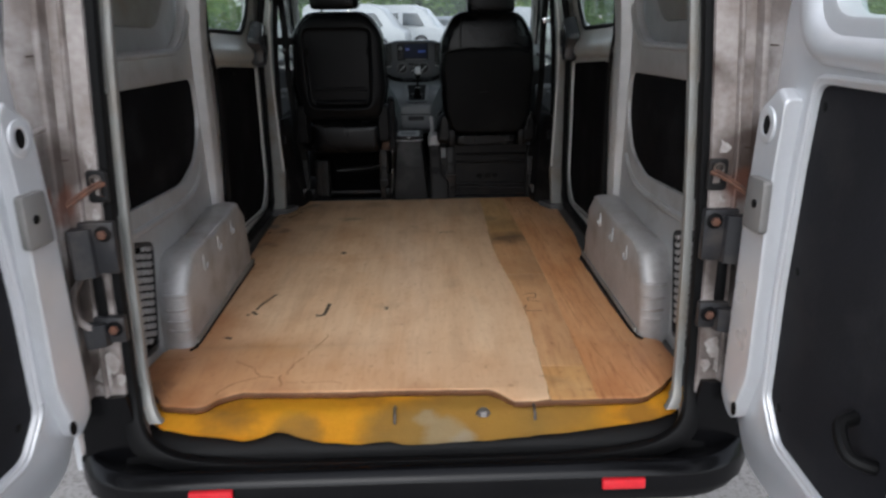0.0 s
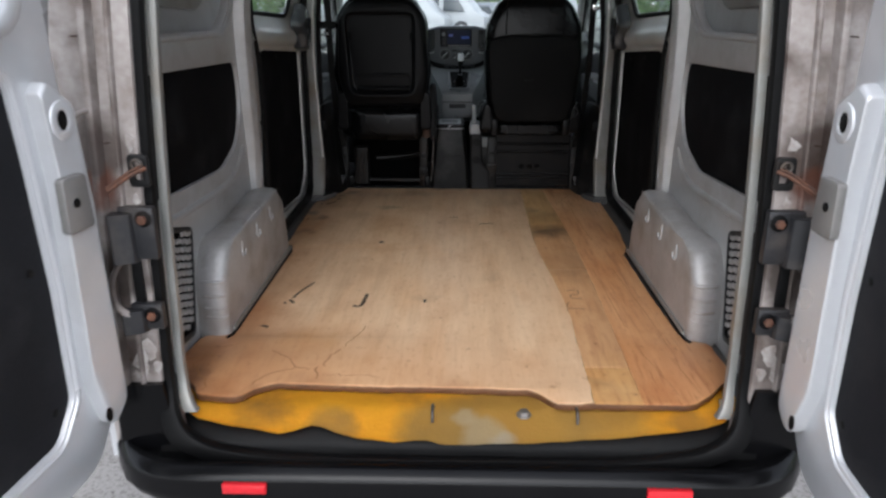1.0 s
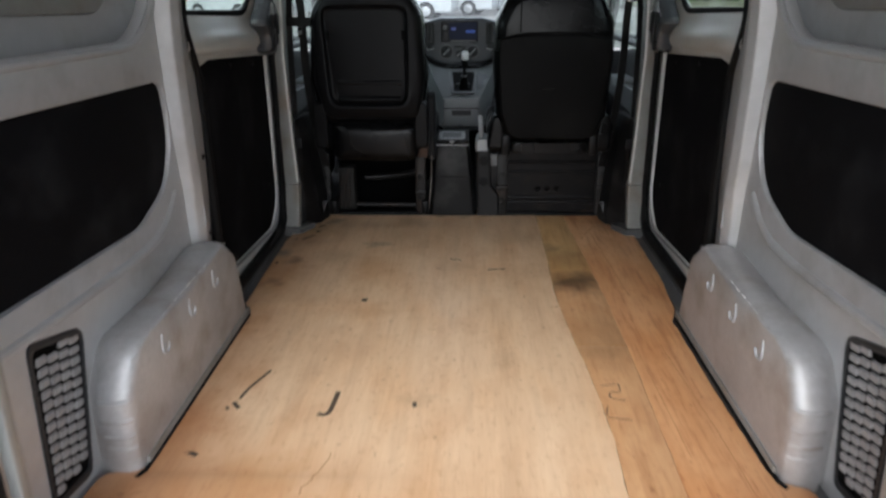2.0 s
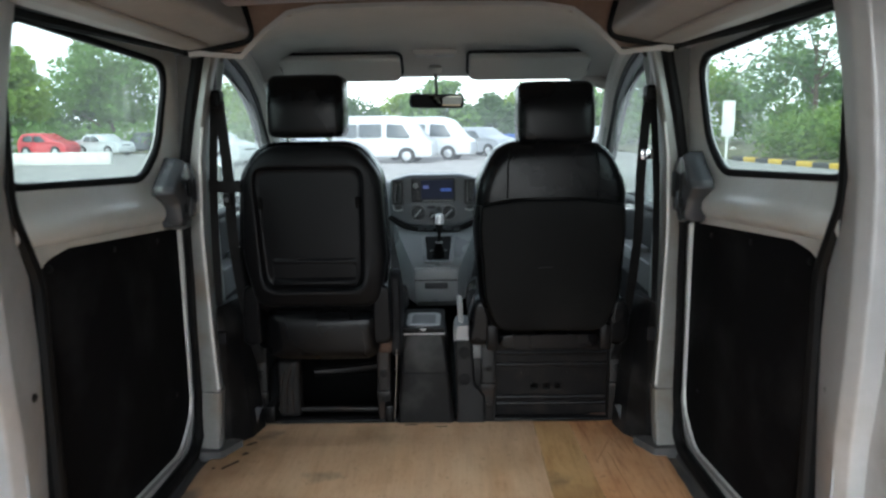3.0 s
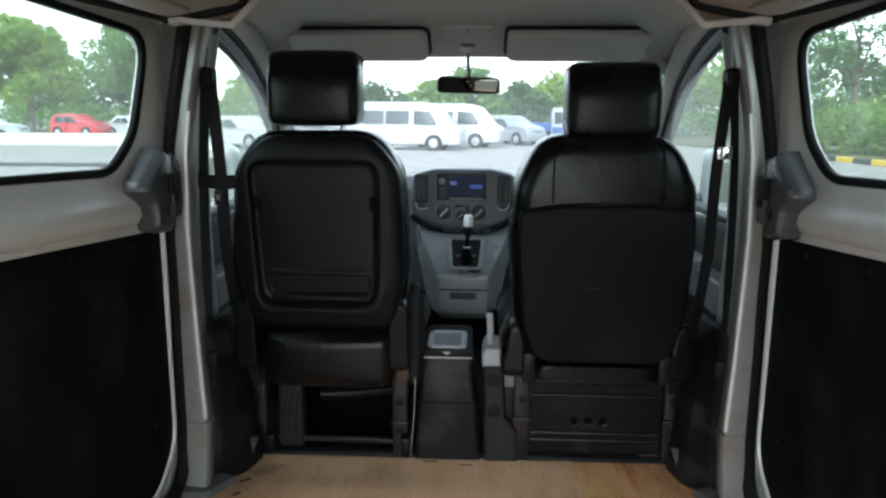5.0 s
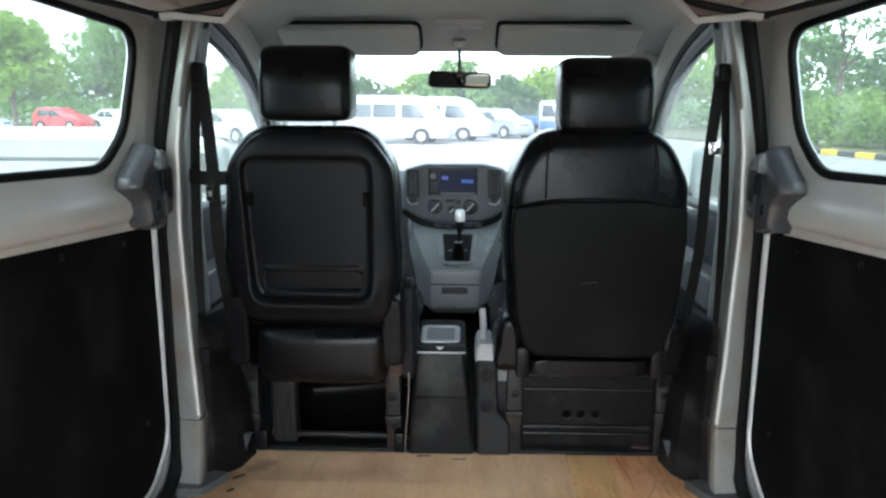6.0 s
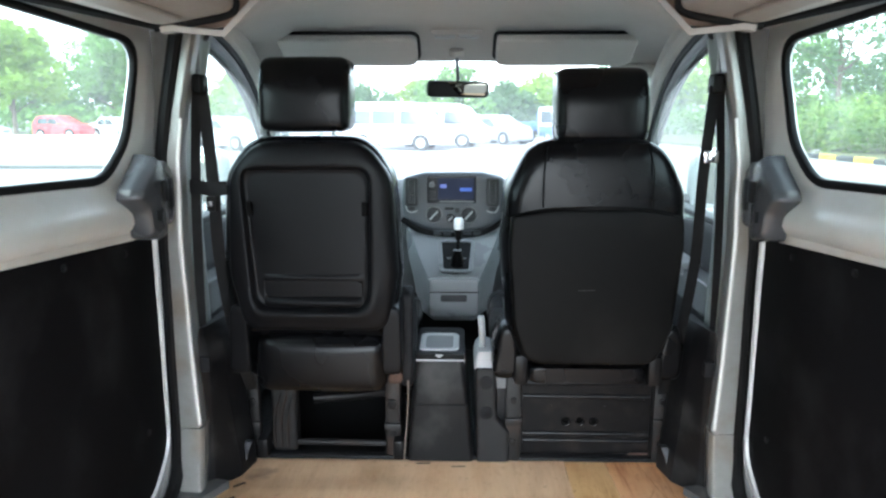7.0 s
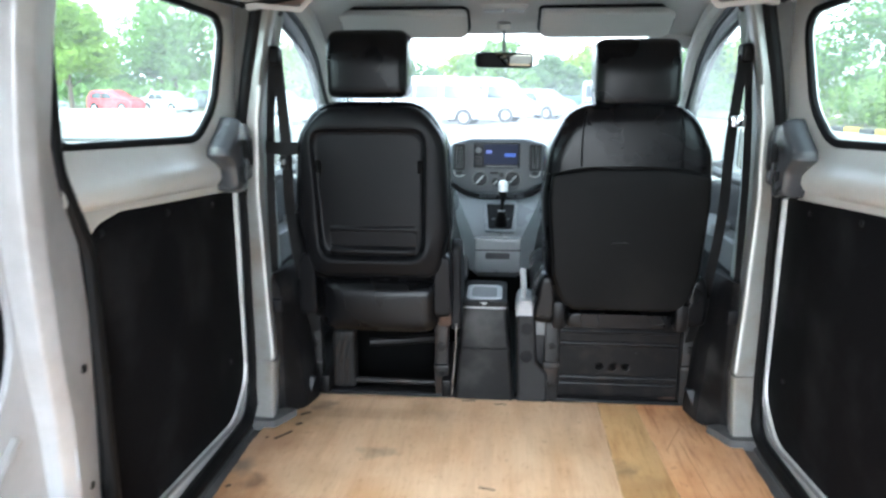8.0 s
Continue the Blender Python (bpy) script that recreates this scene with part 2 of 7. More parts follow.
STEP_BLACK = material("scuffed_black_trim", (0.007, 0.007, 0.008), (0.014, 0.014, 0.015), rough=0.5, scale=(7, 60), amount=0.7, bump=0.2,
                      dirt=(0.05, 0.048, 0.045), dirt_amount=0.25, dirt_scale=6, spec=0.08)
HEADLINER = material("beige_grey_headliner", (0.47, 0.45, 0.42), (0.42, 0.40, 0.37), rough=0.9, scale=(3, 150), amount=0.5, bump=0.3, bump_scale=500,
                     dirt=(0.30, 0.25, 0.2), dirt_amount=0.2, spec=0.2)
RAIL = material("beige_roof_rail_paint", (0.34, 0.31, 0.28), (0.26, 0.23, 0.20), rough=0.5, metal=0.1, scale=(4, 60), amount=0.6, bump=0.1)
ROOF_BOARD = material("brown_roof_hardboard", (0.035, 0.024, 0.019), (0.02, 0.015, 0.012), rough=0.8, scale=(4, 90), amount=0.7, bump=0.2)
FLANGE = material("brown_stained_headliner_edge", (0.27, 0.19, 0.145), (0.20, 0.13, 0.095), rough=0.85, scale=(5, 90), amount=0.8, bump=0.2, spec=0.2)
BOW = material("pinkish_primer_steel", (0.36, 0.31, 0.295), (0.28, 0.235, 0.22), rough=0.5, metal=0.1, scale=(9, 70), amount=0.7, bump=0.2, dirt=(0.2, 0.14, 0.1), dirt_amount=0.4)
CHANNEL = material("grey_green_channel_paint", (0.27, 0.30, 0.285), (0.21, 0.235, 0.225), rough=0.42, metal=0.2, scale=(6, 70), amount=0.6, bump=0.1)
SCREEN_BLACK = material("gloss_black_plastic", (0.008, 0.008, 0.010), rough=0.35, bump=0, spec=0.25)
SCREEN_BLUE = lamp_material("lit_blue_screen", (0.018, 0.021, 0.042), 0.10)
CHROME = material("polished_chrome", (0.75, 0.75, 0.76), rough=0.12, metal=1.0, bump=0, rough_vary=0.05)
KNOB_CAP = material("satin_metal_cap", (0.80, 0.80, 0.81), (0.74, 0.74, 0.75), rough=0.32, metal=0.35, bump=0)
MIRROR = material("dimmed_mirror_silver", (0.17, 0.175, 0.15), (0.16, 0.165, 0.14), rough=0.02, metal=1.0, bump=0, rough_vary=0.0)
WEBBING = material("black_belt_webbing", (0.005, 0.005, 0.0055), (0.010, 0.010, 0.010), rough=0.75, scale=(60, 400), amount=0.6, bump=0.4, bump_scale=700)
CARPET = material("black_cab_carpet", (0.012, 0.012, 0.012), (0.025, 0.024, 0.023), rough=0.95, scale=(12, 300), amount=0.8, bump=0.8, bump_scale=500)
INK = material("black_pen_mark", (0.05, 0.035, 0.025), (0.12, 0.08, 0.05), rough=0.7, bump=0)
YELLOW = material("yellow_foam_mat", (0.95, 0.46, 0.018), (0.80, 0.33, 0.012), rough=0.75, scale=(7, 60), amount=0.7, bump=0.5, bump_scale=130,
                  dirt=(0.22, 0.13, 0.05), dirt_amount=0.55, dirt_scale=7)
blotch(YELLOW, [(0.16, -0.03, 0.49, 0.22, 0.75, (0.38, 0.23, 0.06)), (-0.03, -0.05, 0.49, 0.12, 0.75, (0.36, 0.22, 0.06)), (0.36, -0.03, 0.49, 0.13, 0.6, (0.40, 0.24, 0.06)), (-0.28, -0.03, 0.49, 0.07, 0.5, (0.30, 0.20, 0.07)),
                (0.07, -0.055, 0.485, 0.06, 0.8, (0.48, 0.37, 0.21)), (0.12, -0.07, 0.48, 0.035, 0.8, (0.50, 0.42, 0.30)), (0.03, -0.01, 0.495, 0.035, 0.8, (0.50, 0.38, 0.22)), (0.55, -0.02, 0.495, 0.05, 0.6, (0.34, 0.16, 0.04))], 16.0, 0.06)
PATCH = material("pale_worn_patch", (0.46, 0.36, 0.22), (0.35, 0.25, 0.12), rough=0.9, scale=(14, 70), amount=0.8, bump=0.4)
REFLECTOR = material("red_reflector", (0.70, 0.02, 0.03), (0.55, 0.01, 0.02), rough=0.2, scale=(60, 300), amount=0.6, bump=0.3, bump_scale=300, coat=0.5)
GLASS = glass("clear_window_glass", (0.80, 0.865, 0.835), haze=0.06)
WINDSCREEN = glass("dusty_hazed_windscreen_glass", (0.74, 0.79, 0.79), haze=0.14)
CONSOLE_GREY = material("grey_console_plastic", (0.125, 0.133, 0.138), (0.16, 0.168, 0.172), rough=0.30, scale=(5, 140), amount=0.5, bump=0.2, bump_scale=500)
FASCIA = material("blue_grey_fascia_plastic", (0.055, 0.063, 0.069), (0.072, 0.08, 0.086), rough=0.40, scale=(5, 140), amount=0.5, bump=0.2, bump_scale=500)
HANDLE_GREY = material("worn_grey_handle_plastic", (0.045, 0.048, 0.052), (0.065, 0.068, 0.072), rough=0.26, scale=(5, 140), amount=0.5, bump=0.15, bump_scale=500)
FRAME_DARK = material("dark_grey_window_frame", (0.045, 0.05, 0.05), (0.06, 0.065, 0.065), rough=0.4, scale=(6, 90), amount=0.5, bump=0.1)
PLY_MAIN = plywood("pale_plywood", (0.80, 0.570, 0.362), (0.69, 0.450, 0.265), [
    (-0.62, 0.25, 0.34, 0.8, (0.46, 0.21, 0.085)), (-0.50, 0.12, 0.30, 0.6, (0.50, 0.25, 0.11)), (-0.05, 0.10, 0.30, 0.45, (0.55, 0.30, 0.15)),
    (0.20, 0.06, 0.22, 0.4, (0.52, 0.28, 0.14)), (-0.66, 0.75, 0.22, 0.6, (0.44, 0.22, 0.10)), (-0.62, 1.25, 0.22, 0.55, (0.44, 0.23, 0.10)),
    (-0.60, 1.85, 0.20, 0.5, (0.42, 0.25, 0.12)), (-0.28, 1.42, 0.14, 0.5, (0.55, 0.27, 0.10)), (-0.30, 0.85, 0.10, 0.3, (0.5, 0.26, 0.12)),
    (-0.30, 0.15, 0.3, 0.45, (0.55, 0.27, 0.11)),
    (-0.68, 0.50, 0.2, 0.8, (0.45, 0.18, 0.06)), (-0.68, 1.00, 0.2, 0.75, (0.45, 0.19, 0.065)), (-0.69, 1.45, 0.22, 0.75, (0.42, 0.19, 0.07)), (-0.64, 1.70, 0.16, 0.5, (0.30, 0.15, 0.07)),
    (-0.60, 0.04, 0.14, 0.75, (0.34, 0.13, 0.045)), (-0.70, 0.20, 0.12, 0.7, (0.32, 0.12, 0.045)), (0.0, 0.05, 0.10, 0.45, (0.38, 0.17, 0.07)), (-0.35, 0.06, 0.09, 0.5, (0.36, 0.16, 0.065)),
    (-0.57, 1.84, 0.06, 0.4, (0.20, 0.13, 0.08)), (-0.64, 1.57, 0.055, 0.75, (0.17, 0.15, 0.12)), (-0.318, 1.666, 0.05, 0.6, (0.24, 0.18, 0.11)), (-0.63, 1.82, 0.12, 0.45, (0.50, 0.30, 0.12)), (-0.585, 1.50, 0.045, 0.6, (0.12, 0.07, 0.04)), (-0.62, 1.30, 0.05, 0.6, (0.14, 0.08, 0.045)), (-0.52, 1.94, 0.045, 0.6, (0.14, 0.08, 0.05)), (-0.645, 1.02, 0.05, 0.7, (0.14, 0.07, 0.035)), (-0.66, 0.12, 0.06, 0.7, (0.22, 0.09, 0.04)),
    (-0.48, 0.02, 0.06, 0.7, (0.25, 0.10, 0.04)), (-0.10, 0.62, 0.05, 0.35, (0.35, 0.2, 0.1)), (0.12, 0.80, 0.06, 0.3, (0.4, 0.24, 0.13)), (-0.25, 1.10, 0.08, 0.45, (0.55, 0.28, 0.11)), (-0.40, 0.33, 0.12, 0.4, (0.58, 0.30, 0.12)), (0.22, 1.75, 0.12, 0.35, (0.45, 0.28, 0.14)), (-0.20, 1.75, 0.16, 0.3, (0.50, 0.31, 0.16)),
    (-0.20, 1.95, 0.10, 0.45, (0.30, 0.17, 0.08)), (0.20, 1.40, 0.12, 0.3, (0.5, 0.27, 0.12)), (-0.45, 1.55, 0.10, 0.35, (0.42, 0.24, 0.11)), (0.0, 1.45, 0.08, 0.3, (0.45, 0.26, 0.12))], 0.13, 0.0, 0.30)
PLY_MID = plywood("stained_plywood", (0.64, 0.375, 0.19), (0.50, 0.265, 0.12), [
    (0.38, 1.50, 0.26, 0.7, (0.58, 0.365, 0.145)), (0.38, 1.85, 0.30, 0.8, (0.68, 0.445, 0.20)), (0.385, 1.66, 0.2, 0.6, (0.68, 0.445, 0.20)),
    (0.40, 0.95, 0.22, 0.5, (0.36, 0.21, 0.10)), (0.42, 0.12, 0.2, 0.4, (0.62, 0.38, 0.17)), (0.335, 1.64, 0.05, 0.6, (0.16, 0.11, 0.06)),
    (0.389, 1.32, 0.11, 0.85, (0.06, 0.035, 0.02)), (0.37, 1.55, 0.14, 0.4, (0.20, 0.11, 0.05)), (0.39, 0.85, 0.1, 0.3, (0.25, 0.13, 0.06))], 0.35, 0.05, 0.35)
PLY_PATCH = plywood("yellowed_plywood", (0.68, 0.395, 0.16), (0.53, 0.27, 0.098), [(0.36, 0.10, 0.05, 0.5, (0.22, 0.12, 0.05)), (0.42, 0.07, 0.09, 0.5, (0.66, 0.42, 0.2))], 0.3, 0.05, 0.4)
PLY_RIGHT = plywood("reddish_plywood", (0.67, 0.37, 0.18), (0.49, 0.225, 0.09), [
    (0.565, 1.96, 0.05, 0.6, (0.30, 0.13, 0.045)), (0.575, 1.86, 0.05, 0.55, (0.34, 0.15, 0.055)), (0.52, 1.80, 0.22, 0.6, (0.72, 0.46, 0.26)), (0.57, 1.62, 0.16, 0.5, (0.70, 0.43, 0.23)), (0.52, 0.08, 0.08, 0.5, (0.42, 0.15, 0.05)), (0.62, 0.55, 0.12, 0.4, (0.60, 0.33, 0.16)), (0.56, 1.1, 0.15, 0.35, (0.62, 0.35, 0.18)),
    (0.62, 0.15, 0.22, 0.5, (0.50, 0.21, 0.085)), (0.66, 1.9, 0.12, 0.3, (0.42, 0.22, 0.10))], 0.55, -0.09, 0.35)
PLY_EDGE = plywood("plywood_core", (0.15, 0.065, 0.027), (0.085, 0.036, 0.016), [])
# near-black put in for shade: under the seat, in vents and holes
VOID_SHADE = material("near_black_void_shade", (0.002, 0.002, 0.002), (0.0035, 0.0035, 0.0035), rough=0.8, bump=0.2, spec=0.05)
HINGE = material("slate_hinge_paint", (0.011, 0.0113, 0.0135), (0.021, 0.021, 0.023), rough=0.45, scale=(14, 90), amount=0.8, bump=0.2, dirt=(0.10, 0.08, 0.065), dirt_amount=0.4, dirt_scale=14)
BOLT_RUST = material("orange_rust", (0.17, 0.065, 0.032), (0.07, 0.038, 0.028), rough=0.8, scale=(40, 160), amount=0.9, bump=0.5)
FLAKE = material("peeling_paint", (0.50, 0.48, 0.46), (0.24, 0.20, 0.18), rough=0.45, metal=0.1, scale=(25, 120), amount=0.9, bump=0.6, bump_scale=60)
HOOK = material("dull_worn_steel", (0.16, 0.15, 0.14), (0.09, 0.07, 0.055), rough=0.45, metal=0.7, scale=(30, 150), amount=0.8, bump=0.2)
LOUVRE = material("dusty_grey_louvre", (0.36, 0.35, 0.345), (0.25, 0.24, 0.235), rough=0.5, metal=0.2, scale=(20, 120), amount=0.8, bump=0.1)
CRACK = material("brown_crack_stain", (0.46, 0.24, 0.11), (0.30, 0.14, 0.06), rough=0.8, scale=(20, 90), amount=0.8, bump=0)
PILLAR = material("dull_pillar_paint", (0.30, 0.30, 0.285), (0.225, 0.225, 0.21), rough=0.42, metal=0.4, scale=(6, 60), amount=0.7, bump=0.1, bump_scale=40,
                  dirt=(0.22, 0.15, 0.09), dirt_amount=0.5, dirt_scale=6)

# ---- building helpers ----
def bm_of(mesh):
    bm = bmesh.new()
    bm.from_mesh(mesh)
    bpy.data.meshes.remove(mesh)
    return bm


def part(name, bm, mat, parent=None, label="", smooth=35):
    """Links a bmesh as one mesh object under a thing or a part. Coordinates are those of the parent's own space."""
    bmesh.ops.recalc_face_normals(bm, faces=bm.faces)
    me = bpy.data.meshes.new(name)
    bm.to_mesh(me)
    bm.free()
    me.materials.append(mat)
    if smooth:
        me.shade_smooth()
        me.set_sharp_from_angle(angle=radians(smooth))
    ob = new(name, me)
    if parent:
        ob.parent = parent
    if label:
        tagged(ob, label)
    return ob


def thing(name, label, category, at=None, group="", kind=""):
    """An Empty at a thing's base, to hold its parts."""
    ob = new(name)
    ob.empty_display_size = 0.1
    if at:
        ob.matrix_basis = at
    return tagged(ob, label, category, group, kind)


def fillet(points, r=0.03, n=5):
    """Rounds the corners of a closed outline; a point may carry a radius of its own."""
    out, k = [], len(points)
    for i in range(k):
        a, p, b = (Vector(points[j % k][:2]) for j in (i - 1, i, i + 1))
        rad = points[i][2] if len(points[i]) > 2 else r
        u, v = (a - p), (b - p)
        lu, lv = u.length, v.length
        u.normalize(), v.normalize()
        half = math.acos(max(-1, min(1, u.dot(v)))) / 2
        if rad <= 1e-5:
            out.append(tuple(p))
            continue
        cut = max(min(rad / math.tan(max(half, 0.02)), 0.48 * lu, 0.48 * lv), 2e-4)
        s, e = p + u * cut, p + v * cut
        for j in range(n + 1):
            t = j / n
            out.append(tuple(s * (1 - t) ** 2 + p * 2 * t * (1 - t) + e * t ** 2))
    return out


def rect(u0, v0, u1, v1, r=0.03, n=5):
    return fillet([(u0, v0), (u1, v0), (u1, v1), (u0, v1)], r, n)


def plate(outer, holes=(), depth=0.02, bevel=0.003, m=None):
    """A flat board with an outline and holes in u, v, from w = 0 to w = depth, its edges rounded."""
    cu = bpy.data.curves.new("outline", "CURVE")
    cu.dimensions, cu.fill_mode = "2D", "BOTH"
    cu.extrude, cu.bevel_depth, cu.bevel_resolution = max(depth / 2 - bevel, 0.0), bevel, 1
    for loop in (outer, *holes):
        sp = cu.splines.new("POLY")
        sp.points.add(len(loop) - 1)
        for q, (u, v) in zip(sp.points, loop):
            q.co = (u, v, 0, 1)
        sp.use_cyclic_u = True
    ob = bpy.data.objects.new("outline", cu)
    bm = bm_of(bpy.data.meshes.new_from_object(ob))
    bpy.data.objects.remove(ob)
    bpy.data.curves.remove(cu)
    bmesh.ops.remove_doubles(bm, verts=bm.verts, dist=1e-5)
    bmesh.ops.translate(bm, verts=bm.verts, vec=(0, 0, depth / 2))
    if m:
        bm.transform(m)
    return bm


def tube(points, radius, closed=False, res=3, flat=None):
    """A round bar along points; flat squashes it along an axis later by the caller."""
    cu = bpy.data.curves.new("bar", "CURVE")
    cu.dimensions, cu.bevel_depth, cu.bevel_resolution, cu.use_fill_caps = "3D", radius, res, True
    sp = cu.splines.new("POLY")
    sp.points.add(len(points) - 1)
    for q, p in zip(sp.points, points):
        q.co = (*p, 1)
    sp.use_cyclic_u = closed
    ob = bpy.data.objects.new("bar", cu)
    bm = bm_of(bpy.data.meshes.new_from_object(ob))
    bpy.data.objects.remove(ob)
    bpy.data.curves.remove(cu)
    return bm


def smooth_path(points, n=6, closed=False):
    """A Catmull-Rom curve through points."""
    pts = [Vector(p) for p in points]
    k, out = len(pts), []
    for i in range(k if closed else k - 1):
        if closed:
            a, b, c, d = (pts[(i + j) % k] for j in (-1, 0, 1, 2))
        else:
            a, b, c, d = pts[max(i - 1, 0)], pts[i], pts[i + 1], pts[min(i + 2, k - 1)]
        for j in range(n):
            t = j / n
            out.append(tuple(0.5 * (2 * b + (c - a) * t + (2 * a - 5 * b + 4 * c - d) * t * t + (3 * b - a - 3 * c + d) * t ** 3)))
    if not closed:
        out.append(tuple(pts[-1]))
    return out


def loft(rings, closed=True, caps=True):
    """Skins rings of equally many points."""
    bm = bmesh.new()
    rows = [[bm.verts.new(p) for p in ring] for ring in rings]
    k = len(rows[0])
    for a, b in zip(rows, rows[1:]):
        for i in range(k if closed else k - 1):
            j = (i + 1) % k
            bm.faces.new((a[i], a[j], b[j], b[i]))
    if caps and closed:
        bm.faces.new(rows[0][::-1])
        bm.faces.new(rows[-1])
    return bm


def rbox(x0, y0, z0, x1, y1, z1, r=0.01, n=2):
    """A box with rounded edges."""
    bm = bmesh.new()
    bmesh.ops.create_cube(bm, size=1)
    bmesh.ops.scale(bm, verts=bm.verts, vec=(abs(x1 - x0), abs(y1 - y0), abs(z1 - z0)))
    bmesh.ops.translate(bm, verts=bm.verts, vec=((x0 + x1) / 2, (y0 + y1) / 2, (z0 + z1) / 2))
    if r:
        bmesh.ops.bevel(bm, geom=list(bm.edges), offset=r, segments=n, profile=0.5, affect="EDGES")
    return bm


def disc(r, depth, m=None, n=24, bevel=0.002):
    return plate([(r * math.cos(2 * math.pi * i / n), r * math.sin(2 * math.pi * i / n)) for i in range(n)], (), depth, bevel, m)


def inset(points, d):
    """Moves an outline towards its centre by about d."""
    c = sum((Vector(p) for p in points), Vector((0, 0))) / len(points)
    return [tuple(Vector(p) + (c - Vector(p)).normalized() * d) for p in points]


def cushion(outline, w0, w1, r, m=None, puff=0.0, steps=4):
    """An outline in u, v given thickness from w0 to w1 with well rounded rims on both faces."""
    prof = [(w0 + r * (1 - math.cos(math.pi / 2 * i / steps)), r * (1 - math.sin(math.pi / 2 * i / steps))) for i in range(steps + 1)]
    prof += [(w1 - r * (1 - math.cos(math.pi / 2 * i / steps)), r * (1 - math.sin(math.pi / 2 * i / steps))) for i in range(steps, -1, -1)]
    bm = loft([[(u, v, w) for u, v in inset(outline, d)] for w, d in prof], caps=False)
    bm.verts.ensure_lookup_table()
    k = len(outline)
    first, last = [bm.verts[i] for i in range(k)], [bm.verts[i] for i in range(len(bm.verts) - k, len(bm.verts))]
    for ring, w, sign in ((first, w0, -1), (last, w1, 1)):
        prev = ring
        pts = [(v.co.x, v.co.y) for v in ring]
        c = sum((Vector(p) for p in pts), Vector((0, 0))) / k
        hu, hv = max(abs(p[0] - c.x) for p in pts), max(abs(p[1] - c.y) for p in pts)
        dome = lambda u, v: puff * max(0, 1 - ((u - c.x) / hu) ** 2) * max(0, 1 - ((v - c.y) / hv) ** 2)
        for f in (0.85, 0.65, 0.4, 0.18):
            row = [bm.verts.new((c.x + (p[0] - c.x) * f, c.y + (p[1] - c.y) * f, w + sign * dome(c.x + (p[0] - c.x) * f, c.y + (p[1] - c.y) * f))) for p in pts]
            for i in range(k):
                j = (i + 1) % k
                bm.faces.new((prev[i], prev[j], row[j], row[i]))
            prev = row
        mid = bm.verts.new((c.x, c.y, w + sign * puff))
        for i in range(k):
            bm.faces.new((prev[i], prev[(i + 1) % k], mid))
    if m:
        bm.transform(m)
    return bm


def softbox(x0, y0, z0, x1, y1, z1, r, puff=0.0, n=14):
    """An upholstered block: rounded on every edge and domed on every face."""
    bm = bmesh.new()
    bmesh.ops.create_cube(bm, size=2)
    bmesh.ops.subdivide_edges(bm, edges=bm.edges, cuts=n, use_grid_fill=True)
    h = Vector(((x1 - x0) / 2, (y1 - y0) / 2, (z1 - z0) / 2))
    c = Vector(((x1 + x0) / 2, (y1 + y0) / 2, (z1 + z0) / 2))
    for v in bm.verts:
        # points gather towards the rims
        g = Vector([math.sin(k * math.pi / 2) for k in v.co])
        p = Vector([g[i] * h[i] for i in range(3)])
        core = Vector([max(-h[i] + r, min(h[i] - r, p[i])) for i in range(3)])
        d = p - core
        q = core + (d.normalized() * r if d.length > 1e-9 else d)
        for i in range(3):
            a, b = g[(i + 1) % 3], g[(i + 2) % 3]
            if abs(g[i]) > 0.999:
                q[i] += math.copysign(puff * (1 - a * a) * (1 - b * b), g[i])
        v.co = c + q
    return bm


def axes(u, v, w, o=(0, 0, 0)):
    """The matrix that takes u, v, w to the given world directions from o."""
    return Matrix(((u[0], v[0], w[0], o[0]), (u[1], v[1], w[1], o[1]), (u[2], v[2], w[2], o[2]), (0, 0, 0, 1)))


CX = 0.01
def side(s, x):
    """u runs along the van, v up, w outwards from x metres off the middle, on the side s (-1 or 1)."""
    return axes((0, 1, 0), (0, 0, 1), (s, 0, 0), (CX + s * x, 0, 0))


def across(y):
    """u runs across, v up, w forwards from y."""
    return axes((1, 0, 0), (0, 0, 1), (0, 1, 0), (0, y, 0))


# ---- ground and car park ----
def ground_sheet():
    bm = bmesh.new()
    bmesh.ops.create_grid(bm, x_segments=40, y_segments=40, size=400)
    return bm


CONCRETE = material("pale_car_park_asphalt", (0.37, 0.350, 0.331), (0.22, 0.208, 0.197), rough=0.85, scale=(2.2, 190), amount=0.85, bump=1.0, bump_scale=120,
                    dirt=(0.09, 0.083, 0.078), dirt_amount=0.8, dirt_scale=75)
ground = part("ground", ground_sheet(), CONCRETE)
tagged(ground, "pale grey weathered car park concrete", "ground", kind="structure")

REEL_BLACK = material("dull_black_plastic", (0.0045, 0.0045, 0.005), (0.008, 0.008, 0.0085), rough=0.36, scale=(7, 60), amount=0.7, bump=0.25, dirt=(0.06, 0.058, 0.055), dirt_amount=0.4, dirt_scale=9, spec=0.14)

# ---- the van's shell ----
van = thing("panel_van", "silver panel van with open rear doors on the car park", "van")

# rear opening: half widths by height, running from the sill up to the header
OPEN = [(0.0, 0.437), (0.30, 0.440), (0.48, 0.455), (0.575, 0.482), (0.627, 0.528), (0.645, 0.60), (0.640, 0.75), (0.634, 0.93), (0.617, 1.21), (0.597, 1.45), (0.576, 1.64),
        (0.565, 1.71), (0.50, 1.745), (0.0, 1.755)]
loop = [(x - (0.013 if z > 0.55 else 0.008), z) for x, z in OPEN] + [(-x, z) for x, z in OPEN[-2:0:-1]]
loop = [tuple(p[:2]) for p in smooth_path([(x, z, 0) for x, z in loop], 4, True)]


